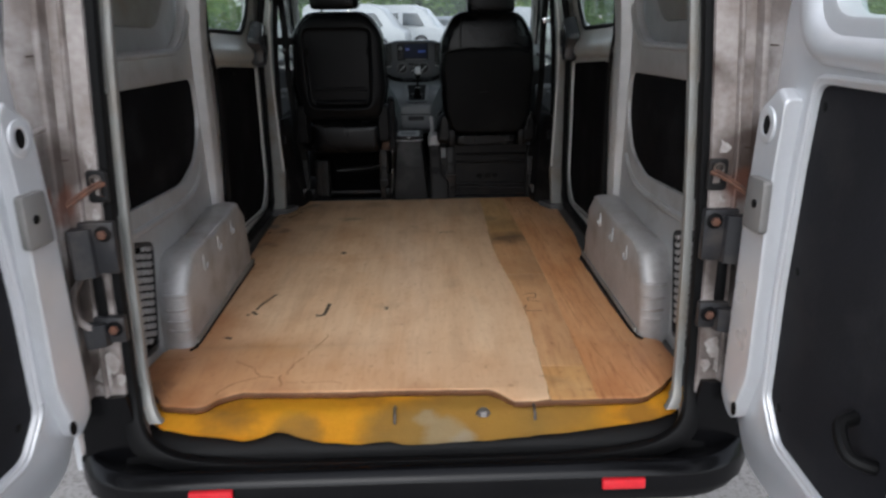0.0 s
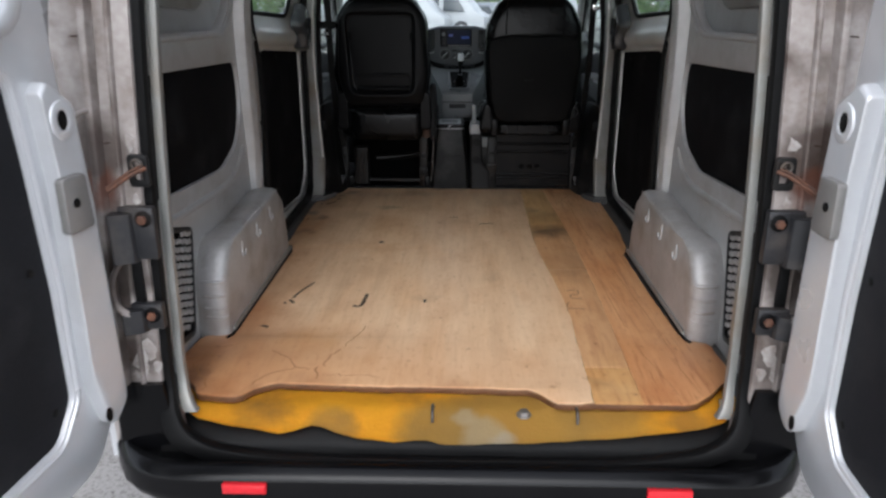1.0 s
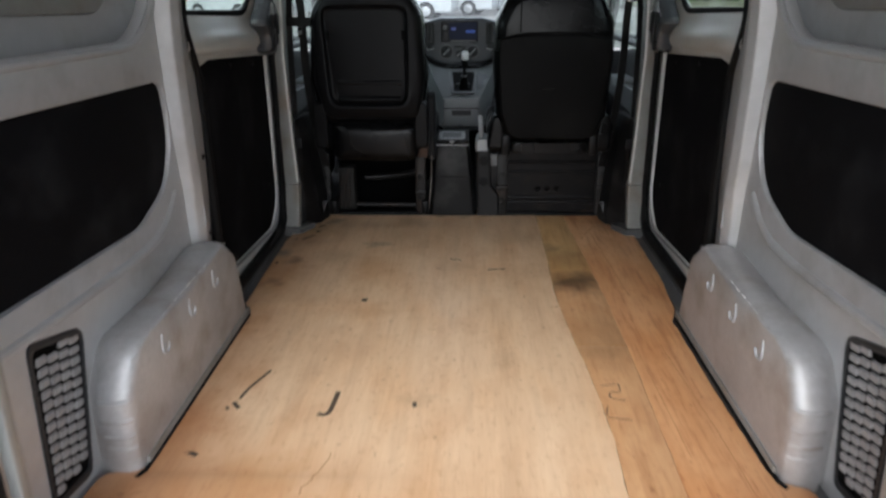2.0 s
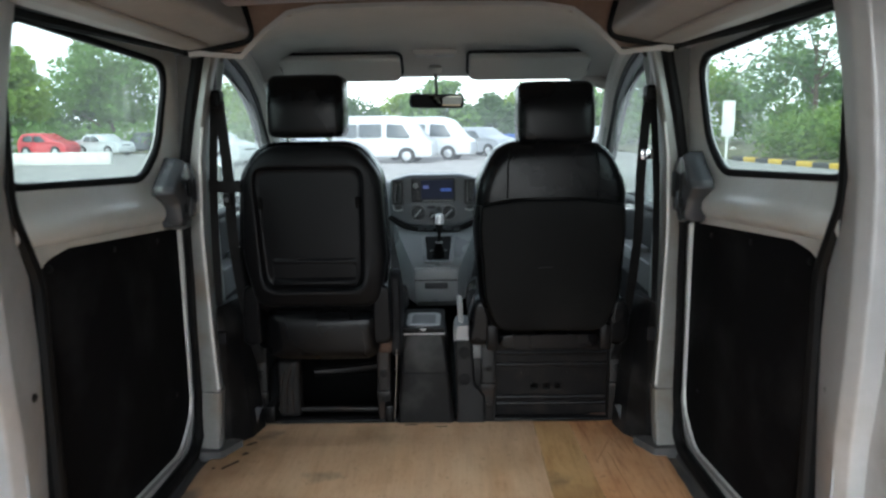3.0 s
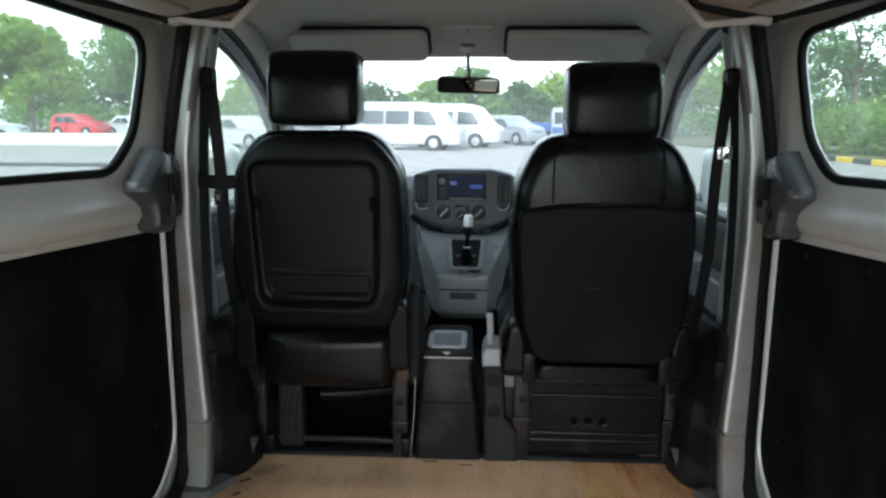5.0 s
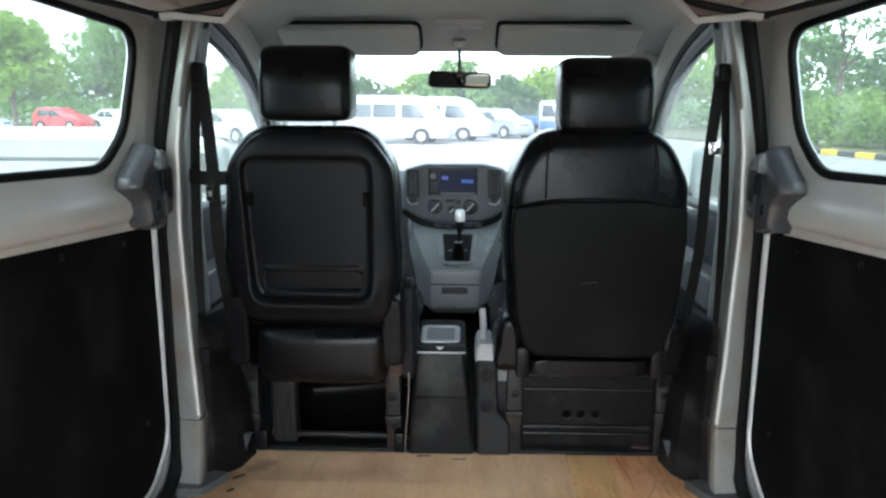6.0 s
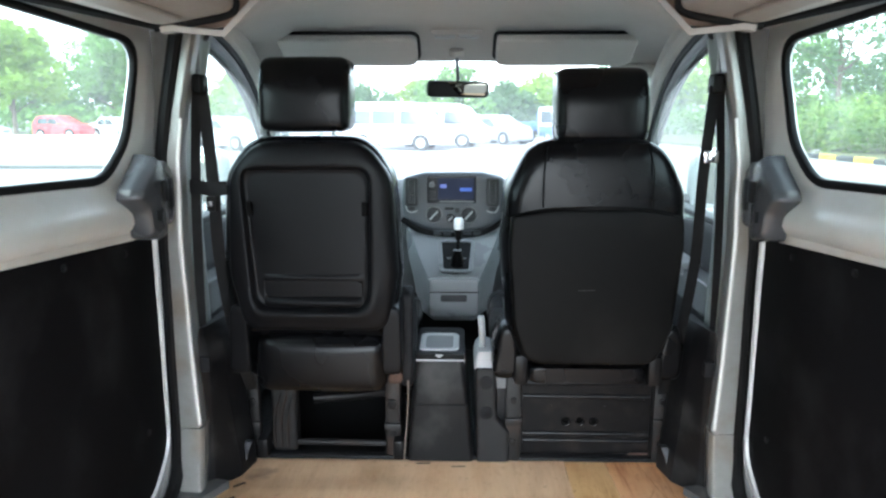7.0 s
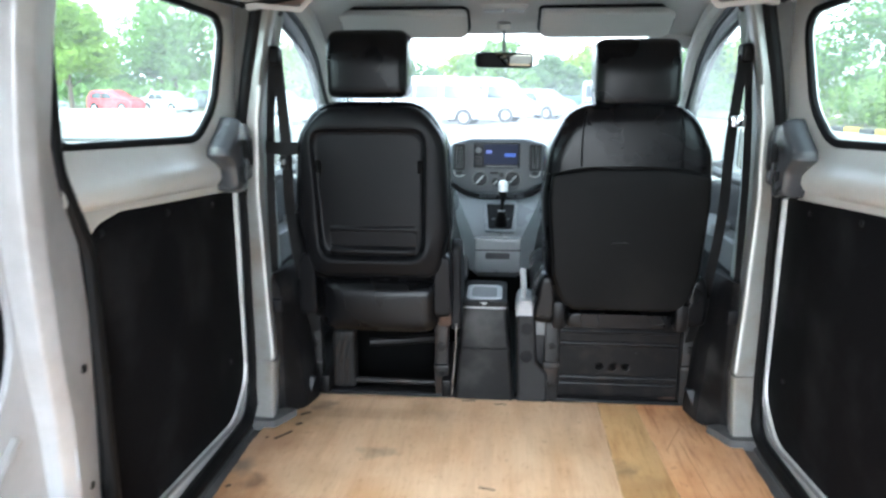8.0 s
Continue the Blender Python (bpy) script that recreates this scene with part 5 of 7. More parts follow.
for pts, r in (([(-0.300, 1.172), (-0.285, 1.165)], 0.010), ([(-0.283, 0.645), (-0.288, 0.57), (-0.298, 0.55), (-0.315, 0.553)], 0.006), ([(-0.094, 0.605), (-0.093, 0.585)], 0.005),
               ([(-0.56, 0.405), (-0.54, 0.397)], 0.006), ([(-0.475, 0.74), (-0.505, 0.66), (-0.515, 0.61)], 0.004), ([(-0.525, 0.595), (-0.505, 0.57)], 0.005), ([(-0.535, 0.575), (-0.53, 0.565)], 0.004),
               ([(-0.640, 1.722), (-0.632, 1.720)], 0.005), ([(-0.612, 1.716), (-0.600, 1.732), (-0.576, 1.764)], 0.0055), ([(-0.582, 1.866), (-0.556, 1.888)], 0.006), ([(-0.577, 1.802), (-0.562, 1.816)], 0.007), ([(-0.655, 1.470), (-0.645, 1.478)], 0.006), ([(-0.576, 1.978), (-0.570, 1.982)], 0.004),
               ([(0.10, 1.42), (0.16, 1.43)], 0.003), ([(-0.03, 1.52), (0.01, 1.51)], 0.003), 
               ([(-0.10, 2.005), (-0.06, 2.008)], 0.004), ([(0.0, 1.99), (0.04, 1.992)], 0.003)):
    part("pen_mark", mark(pts, r), INK, board)
for pts in ([(0.36, 0.69), (0.405, 0.70)], [(0.405, 0.70), (0.402, 0.665), (0.378, 0.660), (0.376, 0.635), (0.41, 0.627)], [(0.345, 0.556), (0.405, 0.547)], [(0.352, 0.565), (0.36, 0.60)]):
    part("pencil_line", mark(pts, 0.0015, 0.5294), INK, board)
for pts, r in (([(-0.50, 0.075), (-0.475, 0.12), (-0.405, 0.165), (-0.385, 0.165), (-0.352, 0.155)], 0.0022), ([(-0.405, 0.165), (-0.44, 0.215), (-0.50, 0.265)], 0.0016), ([(-0.352, 0.17), (-0.345, 0.125), (-0.335, 0.095)], 0.0024),
               ([(-0.335, 0.175), (-0.33, 0.215), (-0.30, 0.28)], 0.0020), ([(-0.30, 0.28), (-0.25, 0.42)], 0.0012), ([(-0.335, 0.13), (-0.24, 0.125), (-0.17, 0.115)], 0.0010), ([(-0.61, 0.05), (-0.615, 0.09), (-0.64, 0.12), (-0.69, 0.19)], 0.0018),
               ([(-0.70, 0.20), (-0.66, 0.225), (-0.62, 0.22)], 0.0022), ([(-0.70, 0.27), (-0.64, 0.27), (-0.59, 0.285)], 0.0014)):
    part("surface_crack", mark(crack_line(pts, 0.010), r, 0.5305), CRACK, board)
for pts in ([(0.55, 0.03), (0.52, 0.20), (0.50, 0.30)], [(0.60, 0.05), (0.58, 0.25)], [(0.56, 0.9), (0.585, 0.5), (0.59, 0.3)], [(0.52, 1.8), (0.545, 1.2)], [(0.54, 1.88), (0.50, 1.80), (0.469, 1.733)], [(0.529, 2.03), (0.55, 1.90), (0.573, 1.79)], [(0.584, 2.03), (0.588, 1.78)], [(0.49, 0.9), (0.50, 0.4)]):
    part("grain_crack", mark(crack_line(pts, 0.0015), 0.0010, 0.5298), CRACK, board)


def mat_sheet():
    """Loose mat over the sill: creased, with a ragged rear edge that hangs down a little."""
    edge = [(-0.682, 0.045), (-0.655, 0.0), (-0.61, -0.03), (-0.53, -0.050), (-0.46, -0.058), (-0.41, -0.068), (-0.375, -0.060), (-0.34, -0.045), (-0.31, -0.048), (-0.28, -0.062), (-0.22, -0.078), (-0.14, -0.088), (-0.06, -0.080), (-0.045, -0.088),
            (0.0, -0.090), (0.12, -0.086), (0.26, -0.078), (0.38, -0.068), (0.48, -0.055), (0.57, -0.042), (0.62, -0.025), (0.66, 0.005), (0.682, 0.05)]
    xs = np.linspace(-0.682, 0.682, 92)
    rows = []
    for t in np.linspace(0, 1, 14):
        row = []
        for x in xs:
            ye = np.interp(x, [e[0] for e in edge], [e[1] for e in edge]) + 0.010
            y = 0.14 + (ye - 0.14) * t
            drop = 0.0 if y > 0.02 else 0.35 * (0.02 - y)
            z = 0.509 - 0.006 * max(0, abs(x) - 0.5) - drop + 0.0035 * noise.noise((x * 9, y * 14, 0.3)) + 0.002 * noise.noise((x * 30, y * 30, 1.7))
            row.append((CX + x, y, z))
        rows.append(row)
    bm = loft(rows, closed=False)
    bmesh.ops.solidify(bm, geom=bm.faces, thickness=0.003)
    return bm


sill_mat = part("sill_mat", mat_sheet(), YELLOW)
tagged(sill_mat, "worn yellow foam mat with a ragged edge under the plywood", "mat")


for x in (-0.046, 0.292):
    hook = thing("lashing_hook", "small worn steel lashing hook through the mat", "hook", group="lashing hooks")
    part("hook_bar", tube(smooth_path([(x, 0.022, 0.500), (x, 0.018, 0.515), (x, 0.0, 0.520), (x, -0.020, 0.513), (x, -0.025, 0.495)], 5), 0.0038), HOOK, hook)
    part("base_washer", disc(0.006, 0.002, Matrix.Translation((x, 0.024, 0.505))), RUST, hook)
nut = thing("floor_bolt", "worn steel bolt head on the mat", "bolt")
part("bolt_head", disc(0.011, 0.010, Matrix.Translation((0.169, 0.0, 0.503)), 6), STEEL, nut)
part("bolt_washer", disc(0.016, 0.002, Matrix.Translation((0.169, 0.0, 0.502))), STEEL, nut)
plug = part("foam_scrap", rbox(0.640, 0.030, 0.505, 0.662, 0.055, 0.522, 0.006), PATCH)
tagged(plug, "small pale scrap of foam in the corner of the sill", "scrap")

# ---- seats ----
# the seat frames stand on the cab floor, beyond the end of the plywood
BASE = Matrix.Translation((-0.0015, 0.105, -0.094)) @ Matrix.Diagonal((1.0626, 1, 1.0626, 1))




def base(bm):
    bm.transform(BASE)
    return bm


def headrest(seat, cx, z0, z1, yc, hw):
    bm = softbox(cx - hw, yc - 0.062, z0, cx + hw, yc + 0.065, z1, 0.021, 0.003)
    for v in bm.verts:
        # the rear face rolls forward at the top and a little to the sides
        t = (v.co.z - z0) / (z1 - z0)
        v.co.y += 0.030 * max(0, t - 0.45) ** 2 / 0.3 + 0.006 * ((v.co.x - cx) / hw) ** 4
        v.co.x = cx + (v.co.x - cx) * (0.99 - 0.02 * t + 0.012 * math.sin(math.pi * t))
    h = part("headrest", bm, VINYL, seat, "black vinyl headrest", 80)
    for dx in (-0.062, 0.062):
        part("headrest_post", tube([(cx + dx, yc + 0.01, z0 - 0.08), (cx + dx, yc + 0.01, z0 + 0.04)], 0.006), CHROME, h)
        part("post_collar", disc(0.013, 0.012, Matrix.Translation((cx + dx, yc + 0.01, z0 - 0.03))), RUBBER, h)
    for e in (-1, 1):
        part("headrest_seam", tube(smooth_path([(cx + e * (hw - 0.022), yc - 0.050, z0 + 0.012), (cx + e * (hw - 0.010), yc - 0.050, z0 + 0.05), (cx + e * (hw - 0.008), yc - 0.044, (z0 + z1) / 2),
                                                (cx + e * (hw - 0.014), yc - 0.030, z1 - 0.04), (cx + e * (hw - 0.022), yc - 0.005, z1 - 0.006)], 5), 0.0025, res=1), VINYL_MATT, h)


def passenger_seat(cx):
    seat = thing("passenger_seat", "black vinyl seat with a grained plastic folding back", "seat", group="front seats")
    L = lambda pts: [(cx + u, v, *r) for u, v, *r in pts]
    out = fillet(L([(-0.195, 0.955, 0.04), (0.195, 0.955, 0.04), (0.214, 1.12, 0.1), (0.200, 1.36, 0.12), (0.14, 1.450, 0.10), (-0.14, 1.450, 0.10), (-0.200, 1.36, 0.12), (-0.214, 1.12, 0.1)]), 0.05, 7)
    part("backrest", cushion([(u * 1.01 - 0.01 * cx - 0.014, v) for u, v in inset(out, -0.008)], 1.842, 2.02, 0.05, across(0), puff=0.01), VINYL, seat)
    panel = fillet(L([(-0.150, 1.034, 0.05), (0.135, 1.034, 0.05), (0.141, 1.384, 0.035), (-0.171, 1.384, 0.035)]), 0.04, 6)
    rim = fillet(L([(-0.178, 0.976, 0.05), (0.180, 0.976, 0.05), (0.204, 1.12, 0.1), (0.193, 1.36, 0.10), (0.128, 1.446, 0.09), (-0.138, 1.446, 0.09), (-0.203, 1.36, 0.10), (-0.213, 1.12, 0.1)]), 0.05, 7)
    mid = (cx - 0.012, 1.21)

    def around(points, n=112):
        """The outline met by rays at even angles from the middle of the back."""
        out = []
        for i in range(n):
            d = Vector((math.cos(2 * math.pi * i / n), math.sin(2 * math.pi * i / n)))
            best = 0.0
            for p, q in zip(points, points[1:] + points[:1]):
                p, e = Vector(p) - Vector(mid), Vector(q) - Vector(p)
                den = d.x * e.y - d.y * e.x
                if abs(den) > 1e-9:
                    t, k = (p.x * e.y - p.y * e.x) / den, (p.x * d.y - p.y * d.x) / den
                    if t > 0 and -1e-6 <= k <= 1 + 1e-6:
                        best = max(best, t)
            out.append(Vector(mid) + d * best)
        return out
    ro, pa = around(rim), around(panel)
    # rolled outer rim, a groove, a raised surround, then the sunken panel
    swell = lambda t, z: 0.010 * math.exp(-((t - 0.80) / 0.17) ** 2) * min(1, max(0, (1.10 - z) / 0.06))
    rings = [[(p.x, y - swell(t, p.y), p.y) for p in (a.lerp(b, t) for a, b in zip(ro, pa))] for t, y in ((-0.02, 1.862), (0.0, 1.846), (0.06, 1.834), (0.16, 1.8275), (0.30, 1.824), (0.45, 1.8215), (0.62, 1.8198), (0.80, 1.8188), (0.90, 1.8190), (0.96, 1.8205), (1.0, 1.825))]
    rings += [[(mid[0] + (p.x - mid[0]) * k, y, mid[1] + (p.y - mid[1]) * k) for p in pa] for k, y in ((0.985, 1.832), (0.965, 1.8362), (0.90, 1.8350), (0.6, 1.8325), (0.25, 1.832), (0.02, 1.832))]
    shell = part("back_shell", loft(rings), SEAT_PLASTIC, seat, "black grained plastic seat back shell", 70)
    # grab recess: a lip at its upper edge and a rounded shelf below
    pocket = []
    for z, y in ((1.124, 1.8335), (1.117, 1.828), (1.110, 1.827), (1.106, 1.834), (1.098, 1.850), (1.085, 1.856), (1.074, 1.848), (1.064, 1.832), (1.058, 1.823), (1.051, 1.8205), (1.044, 1.823), (1.038, 1.8335)):
        pocket.append([(cx - 0.0045 + x, y if abs(x) < 0.112 else 1.8335, z) for x in (-0.124, -0.1205, -0.110, -0.06, 0.0, 0.06, 0.110, 0.1205, 0.124)])
    part("grab_recess", loft(pocket, closed=False), SEAT_PLASTIC, shell, smooth=80)
    # clips and slots coloured near-black, like shaded holes
    for dx in (-0.153, 0.127):
        part("shell_clip", rbox(cx + dx - 0.007, 1.826, 1.268, cx + dx + 0.007, 1.8325, 1.302, 0.002), VOID_SHADE, shell)
        part("clip_slot", tube([(cx + dx + 0.002, 1.8325, 1.266), (cx + dx + 0.003, 1.8325, 1.20)], 0.0012, res=1), VOID_SHADE, shell)
    for dx in (-0.20, 0.185):
        part("hinge_cover", cushion(fillet(L([(dx - 0.028, 0.86), (dx + 0.028, 0.86), (dx + 0.024, 1.04), (dx - 0.02, 1.04)]), 0.02, 4), 1.835, 1.93, 0.012, across(0)), SEAT_PLASTIC, seat)
    part("folded_cushion", softbox(cx - 0.158, 1.825, 0.815, cx + 0.172, 1.94, 0.958, 0.030, 0.006), VINYL, seat, "rear edge of the black vinyl seat cushion")
    part("seat_cushion", cushion(rect(cx - 0.235, 1.94, cx + 0.235, 2.42, 0.06), 0.80, 0.935, 0.05, puff=0.015), VINYL, seat)
    headrest(seat, cx - 0.023, 1.469, 1.646, 1.925, 0.111)
    # recliner and side cover
    part("recliner_cover", cushion(fillet([(1.90, 0.80), (2.10, 0.78), (2.08, 0.95), (1.96, 1.07), (1.91, 1.05)], 0.03, 5), 0.0, 0.03, 0.01, axes((0, 1, 0), (0, 0, 1), (1, 0, 0), (cx + 0.205, 0, 0))), STEP_BLACK, seat)
    # frame
    for dx in (-0.205, 0.178):
        leg = part("frame_leg", base(rbox(cx + dx - 0.02, 1.93, 0.545, cx + dx + 0.02, 1.965, 0.86, 0.006)), LEG_STEEL, seat)
        part("leg_bolt", base(disc(0.012, 0.008, Matrix.Translation((cx + dx, 1.932, 0.745)) @ pose(0, 0, 0, 90, 0, 0), 6)), STEEL_BLACK, leg)
        part("leg_step", base(rbox(cx + dx - 0.023, 1.922, 0.668, cx + dx + 0.023, 1.95, 0.690, 0.004)), LEG_STEEL, leg)
        part("leg_hole", base(disc(0.007, 0.003, Matrix.Translation((cx + dx, 1.931, 0.66)) @ pose(0, 0, 0, 90, 0, 0), 10)), RUBBER, leg)
    part("leg_rust", softbox(cx + 0.166, 1.895, 0.812, cx + 0.208, 1.94, 0.885, 0.012), RUST, seat, "rusty edge of the seat hinge")
    fold = part("fold_bracket", base(softbox(cx - 0.155, 1.935, 0.60, cx - 0.085, 1.99, 0.785, 0.014)), LEG_STEEL, seat)
    for dx in (-0.138, -0.120, -0.102):
        part("bracket_rib", base(tube(smooth_path([(cx + dx - 0.008, 1.936, 0.615), (cx + dx - 0.006, 1.932, 0.70), (cx + dx + 0.012, 1.938, 0.778)], 5), 0.004, res=2)), LEG_STEEL, fold)
    part("cross_bar", base(tube([(cx - 0.17, 1.95, 0.625), (cx + 0.175, 1.95, 0.622)], 0.009)), LEG_STEEL, seat)
    part("low_bar", base(rbox(cx - 0.20, 1.95, 0.545, cx + 0.19, 1.99, 0.58, 0.006)), STEEL_BLACK, seat)
    part("torsion_bar", base(tube(smooth_path([(cx - 0.06, 2.05, 0.71), (cx + 0.05, 2.06, 0.715), (cx + 0.17, 2.05, 0.735)], 5), 0.014)), STEEL_BLACK, seat)
    part("slide_rail", rbox(cx - 0.22, 2.0, 0.54, cx - 0.19, 2.4, 0.60, 0.006), STEEL_BLACK, seat)
    part("slide_rail", rbox(cx + 0.17, 2.0, 0.54, cx + 0.20, 2.4, 0.60, 0.006), STEEL_BLACK, seat)
    # near-black box stands in for the dark space below the seat
    part("under_box", rbox(cx - 0.20, 2.34, 0.42, cx + 0.19, 2.46, 0.72, 0.01), VOID_SHADE, seat)
    part("release_cable", tube(smooth_path([(cx + 0.212, 1.93, 0.93), (cx + 0.222, 1.90, 0.80), (cx + 0.21, 1.90, 0.60)], 6), 0.0017, res=1), STEEL, seat)
    return seat


def driver_seat(cx):
    seat = thing("driver_seat", "black vinyl driver's seat with a stitched cover", "seat", group="front seats")
    L = lambda pts: [(cx + u, v, *r) for u, v, *r in pts]
    out = fillet(L([(-0.165, 0.895, 0.05), (0.165, 0.895, 0.05), (0.208, 0.99, 0.1), (0.222, 1.20, 0.2), (0.215, 1.33, 0.12), (0.155, 1.452, 0.12), (-0.155, 1.452, 0.12), (-0.215, 1.33, 0.12), (-0.222, 1.20, 0.2), (-0.208, 0.99, 0.1)]), 0.06, 7)
    part("backrest", cushion(out, 1.815, 2.01, 0.05, across(0), puff=0.012), VINYL, seat, "smooth black vinyl backrest with seams")
    low = fillet(L([(-0.155, 0.905, 0.06), (0.155, 0.905, 0.06), (0.192, 1.0, 0.1), (0.207, 1.20, 0.2), (0.203, 1.272, 0.015), (0.10, 1.290, 0.1), (-0.10, 1.290, 0.1), (-0.203, 1.272, 0.015), (-0.207, 1.20, 0.2), (-0.192, 1.0, 0.1)]), 0.05, 6)
    part("back_cover", cushion(low, 1.800, 1.83, 0.010, across(0), puff=0.006), VINYL_MATT, seat, "matt black back cover")
    part("cover_seam", tube(smooth_path([(cx - 0.205, 1.822, 1.270), (cx - 0.10, 1.806, 1.291), (cx + 0.10, 1.806, 1.291), (cx + 0.205, 1.822, 1.270)], 8), 0.0028, res=1), VINYL_MATT, seat)
    for dx in (-0.128, 0.128):
        part("back_seam", tube(smooth_path([(cx + dx, 1.802, 1.295), (cx + dx * 0.99, 1.806, 1.38), (cx + dx * 0.93, 1.83, 1.435)], 6), 0.0022, res=1), VINYL_MATT, seat)
    part("cover_scratch", tube([(cx - 0.04, 1.793, 1.095), (cx + 0.0, 1.793, 1.097)], 0.0010, res=1), TRIM_DARK, seat)
    headrest(seat, cx + 0.0175, 1.443, 1.619, 1.915, 0.110)
    part("cushion_roll", cushion(rect(cx - 0.15, 0.845, cx + 0.145, 0.888, 0.018), 1.83, 1.93, 0.016, across(0)), VINYL, seat)
    part("seat_cushion", cushion(rect(cx - 0.235, 1.94, cx + 0.235, 2.42, 0.06), 0.82, 0.95, 0.05, puff=0.015), VINYL, seat)
    for dx in (-0.205, 0.205):
        sg = 1 if dx > 0 else -1
        part("recliner_cover", cushion(fillet(L([(dx - 0.035, 0.845), (dx + 0.03, 0.845), (dx + 0.038, 0.93), (dx + 0.02, 0.99), (dx - 0.012, 0.99), (dx - 0.03, 0.93)]), 0.025, 5), 1.85, 1.98, 0.02, across(0)), VINYL, seat)
        part("recliner_block", rbox(cx + dx - sg * 0.055, 1.84, 0.835, cx + dx - sg * 0.02, 1.90, 0.915, 0.008), STEEL_BLACK, seat)
    # pedestal: pressed black steel with ribs and three square holes
    holes = [[(cx + u + 0.0135 * math.cos(a), 0.690 + 0.0135 * math.sin(a)) for a in np.linspace(0, 6.283, 17)[:-1]] for u in (-0.034, 0.004, 0.042)]
    holes += [[(cx + u + 0.004 * math.cos(a), 0.735 + 0.004 * math.sin(a)) for a in np.linspace(0, 6.283, 11)[:-1]] for u in (-0.075, 0.07)]
    ped = part("pedestal", base(plate(rect(cx - 0.165, 0.54, cx + 0.205, 0.842, 0.015), holes, 0.012, 0.003, across(1.955))), STEEL_BLACK, seat, "black pressed-steel seat pedestal", 5)
    for z in (0.80, 0.762, 0.655, 0.635):
        part("pressed_rib", base(tube([(cx - 0.15, 1.954, z), (cx + 0.19, 1.954, z)], 0.007, res=2)), STEEL_BLACK, ped)
    # near-black sheet puts shade behind the pedestal's holes
    part("hole_backing", base(rbox(cx - 0.10, 1.972, 0.66, cx + 0.10, 1.978, 0.75, 0.002)), VOID_SHADE, ped)
    for dx in (-0.178, 0.215):
        leg = part("frame_leg", base(rbox(cx + dx - 0.021, 1.925, 0.545, cx + dx + 0.021, 1.965, 0.84, 0.006)), LEG_STEEL, seat)
        part("leg_step", base(rbox(cx + dx - 0.024, 1.916, 0.690, cx + dx + 0.024, 1.95, 0.712, 0.004)), LEG_STEEL, leg)
        for z in (0.76, 0.64):
            part("leg_bolt", base(disc(0.008, 0.006, Matrix.Translation((cx + dx, 1.926, z)) @ pose(0, 0, 0, 90, 0, 0), 8)), STEEL_BLACK, leg)
    part("leg_rust", base(rbox(cx + 0.14, 1.948, 0.55, cx + 0.20, 1.96, 0.60, 0.004)), RUST, seat)
    return seat


passenger_seat(-0.335)
driver_seat(0.345)

# ---- seat belts ----
def ribbon(points, width, face):
    """A strap along points, its width along the given direction."""
    f = Vector(face) * width / 2
    pts = smooth_path(points, 5)
    bm = loft([[tuple(Vector(p) - f), tuple(Vector(p) + f)] for p in pts], closed=False)
    bmesh.ops.solidify(bm, geom=bm.faces, thickness=0.0015)
    return bm


for s in (-1, 1):
    X = lambda x, s=s: CX + s * x
    belt = thing("seat_belt", "black seat belt hanging from the door post", "seat belt", group="seat belts")
    part("shoulder_anchor", cushion(rect(X(0.612) - 0.014, 1.555, X(0.612) + 0.014, 1.603, 0.011), 1.84, 1.89, 0.009, across(0)), RUBBER, belt)
    part("anchor_cover", rbox(X(0.618), 1.875, 1.605, X(0.642), 1.90, 1.70, 0.008), TRIM_LIGHT if s > 0 else TRIM_GREY, belt)
    part("reel_strap", ribbon([(X(0.622), 1.87, 1.58), (X(0.648), 1.885, 1.30), (X(0.655), 1.885, 0.97)], 0.022, (1, 0.3, 0)), WEBBING, belt)
    part("lap_strap", ribbon([(X(0.608), 1.862, 1.575), (X(0.596), 1.868, 1.36), (X(0.597), 1.885, 1.15), (X(0.588), 1.95, 0.90), (X(0.57), 2.0, 0.75)], 0.029, (1, 0.2, 0)), WEBBING, belt)
    if s < 0:
        part("belt_loop", ribbon([(X(0.655), 1.868, 1.335), (X(0.60), 1.862, 1.330), (X(0.555), 1.868, 1.332)], 0.034, (0, 0.1, 1)), WEBBING, belt)
        part("belt_tongue", rbox(X(0.612), 1.855, 1.275, X(0.590), 1.864, 1.312, 0.003), STEEL_BLACK, belt)
        part("tongue_slot", rbox(X(0.606), 1.852, 1.287, X(0.596), 1.857, 1.30, 0.001), TRIM_GREY, belt)
    else:
        part("belt_tongue", rbox(X(0.625), 1.850, 1.395, X(0.590), 1.858, 1.425, 0.003), CHROME, belt)

# ---- between the seats ----
box = thing("console_box", "black tapered console box with a grey tray top between the seats", "console box")
rr = [[(x, y, z) for x, y in rect(x0, 2.02 + k, x1, 2.26, 0.015, 3)] for z, x0, x1, k in ((0.42, -0.132, 0.068, 0.0), (0.56, -0.125, 0.062, 0.0), (0.70, -0.115, 0.050, 0.008), (0.83, -0.104, 0.034, 0.015), (0.842, -0.100, 0.030, 0.018))]
part("box_body", loft(rr), REEL_BLACK, box)
part("box_seam", tube([(-0.114, 2.024, 0.70), (0.050, 2.024, 0.70)], 0.0015, res=1), RUBBER, box)
part("lid", cushion(rect(-0.108, 2.02, 0.036, 2.26, 0.03), 0.842, 0.8575, 0.006), RUBBER, box)
part("lid_front_bar", rbox(-0.106, 2.006, 0.841, 0.036, 2.026, 0.8605, 0.003), RUBBER, box)
part("lid_trim", tube([(-0.106, 2.008, 0.840), (0.036, 2.008, 0.840)], 0.003, res=2), TRIM_LIGHT, box)
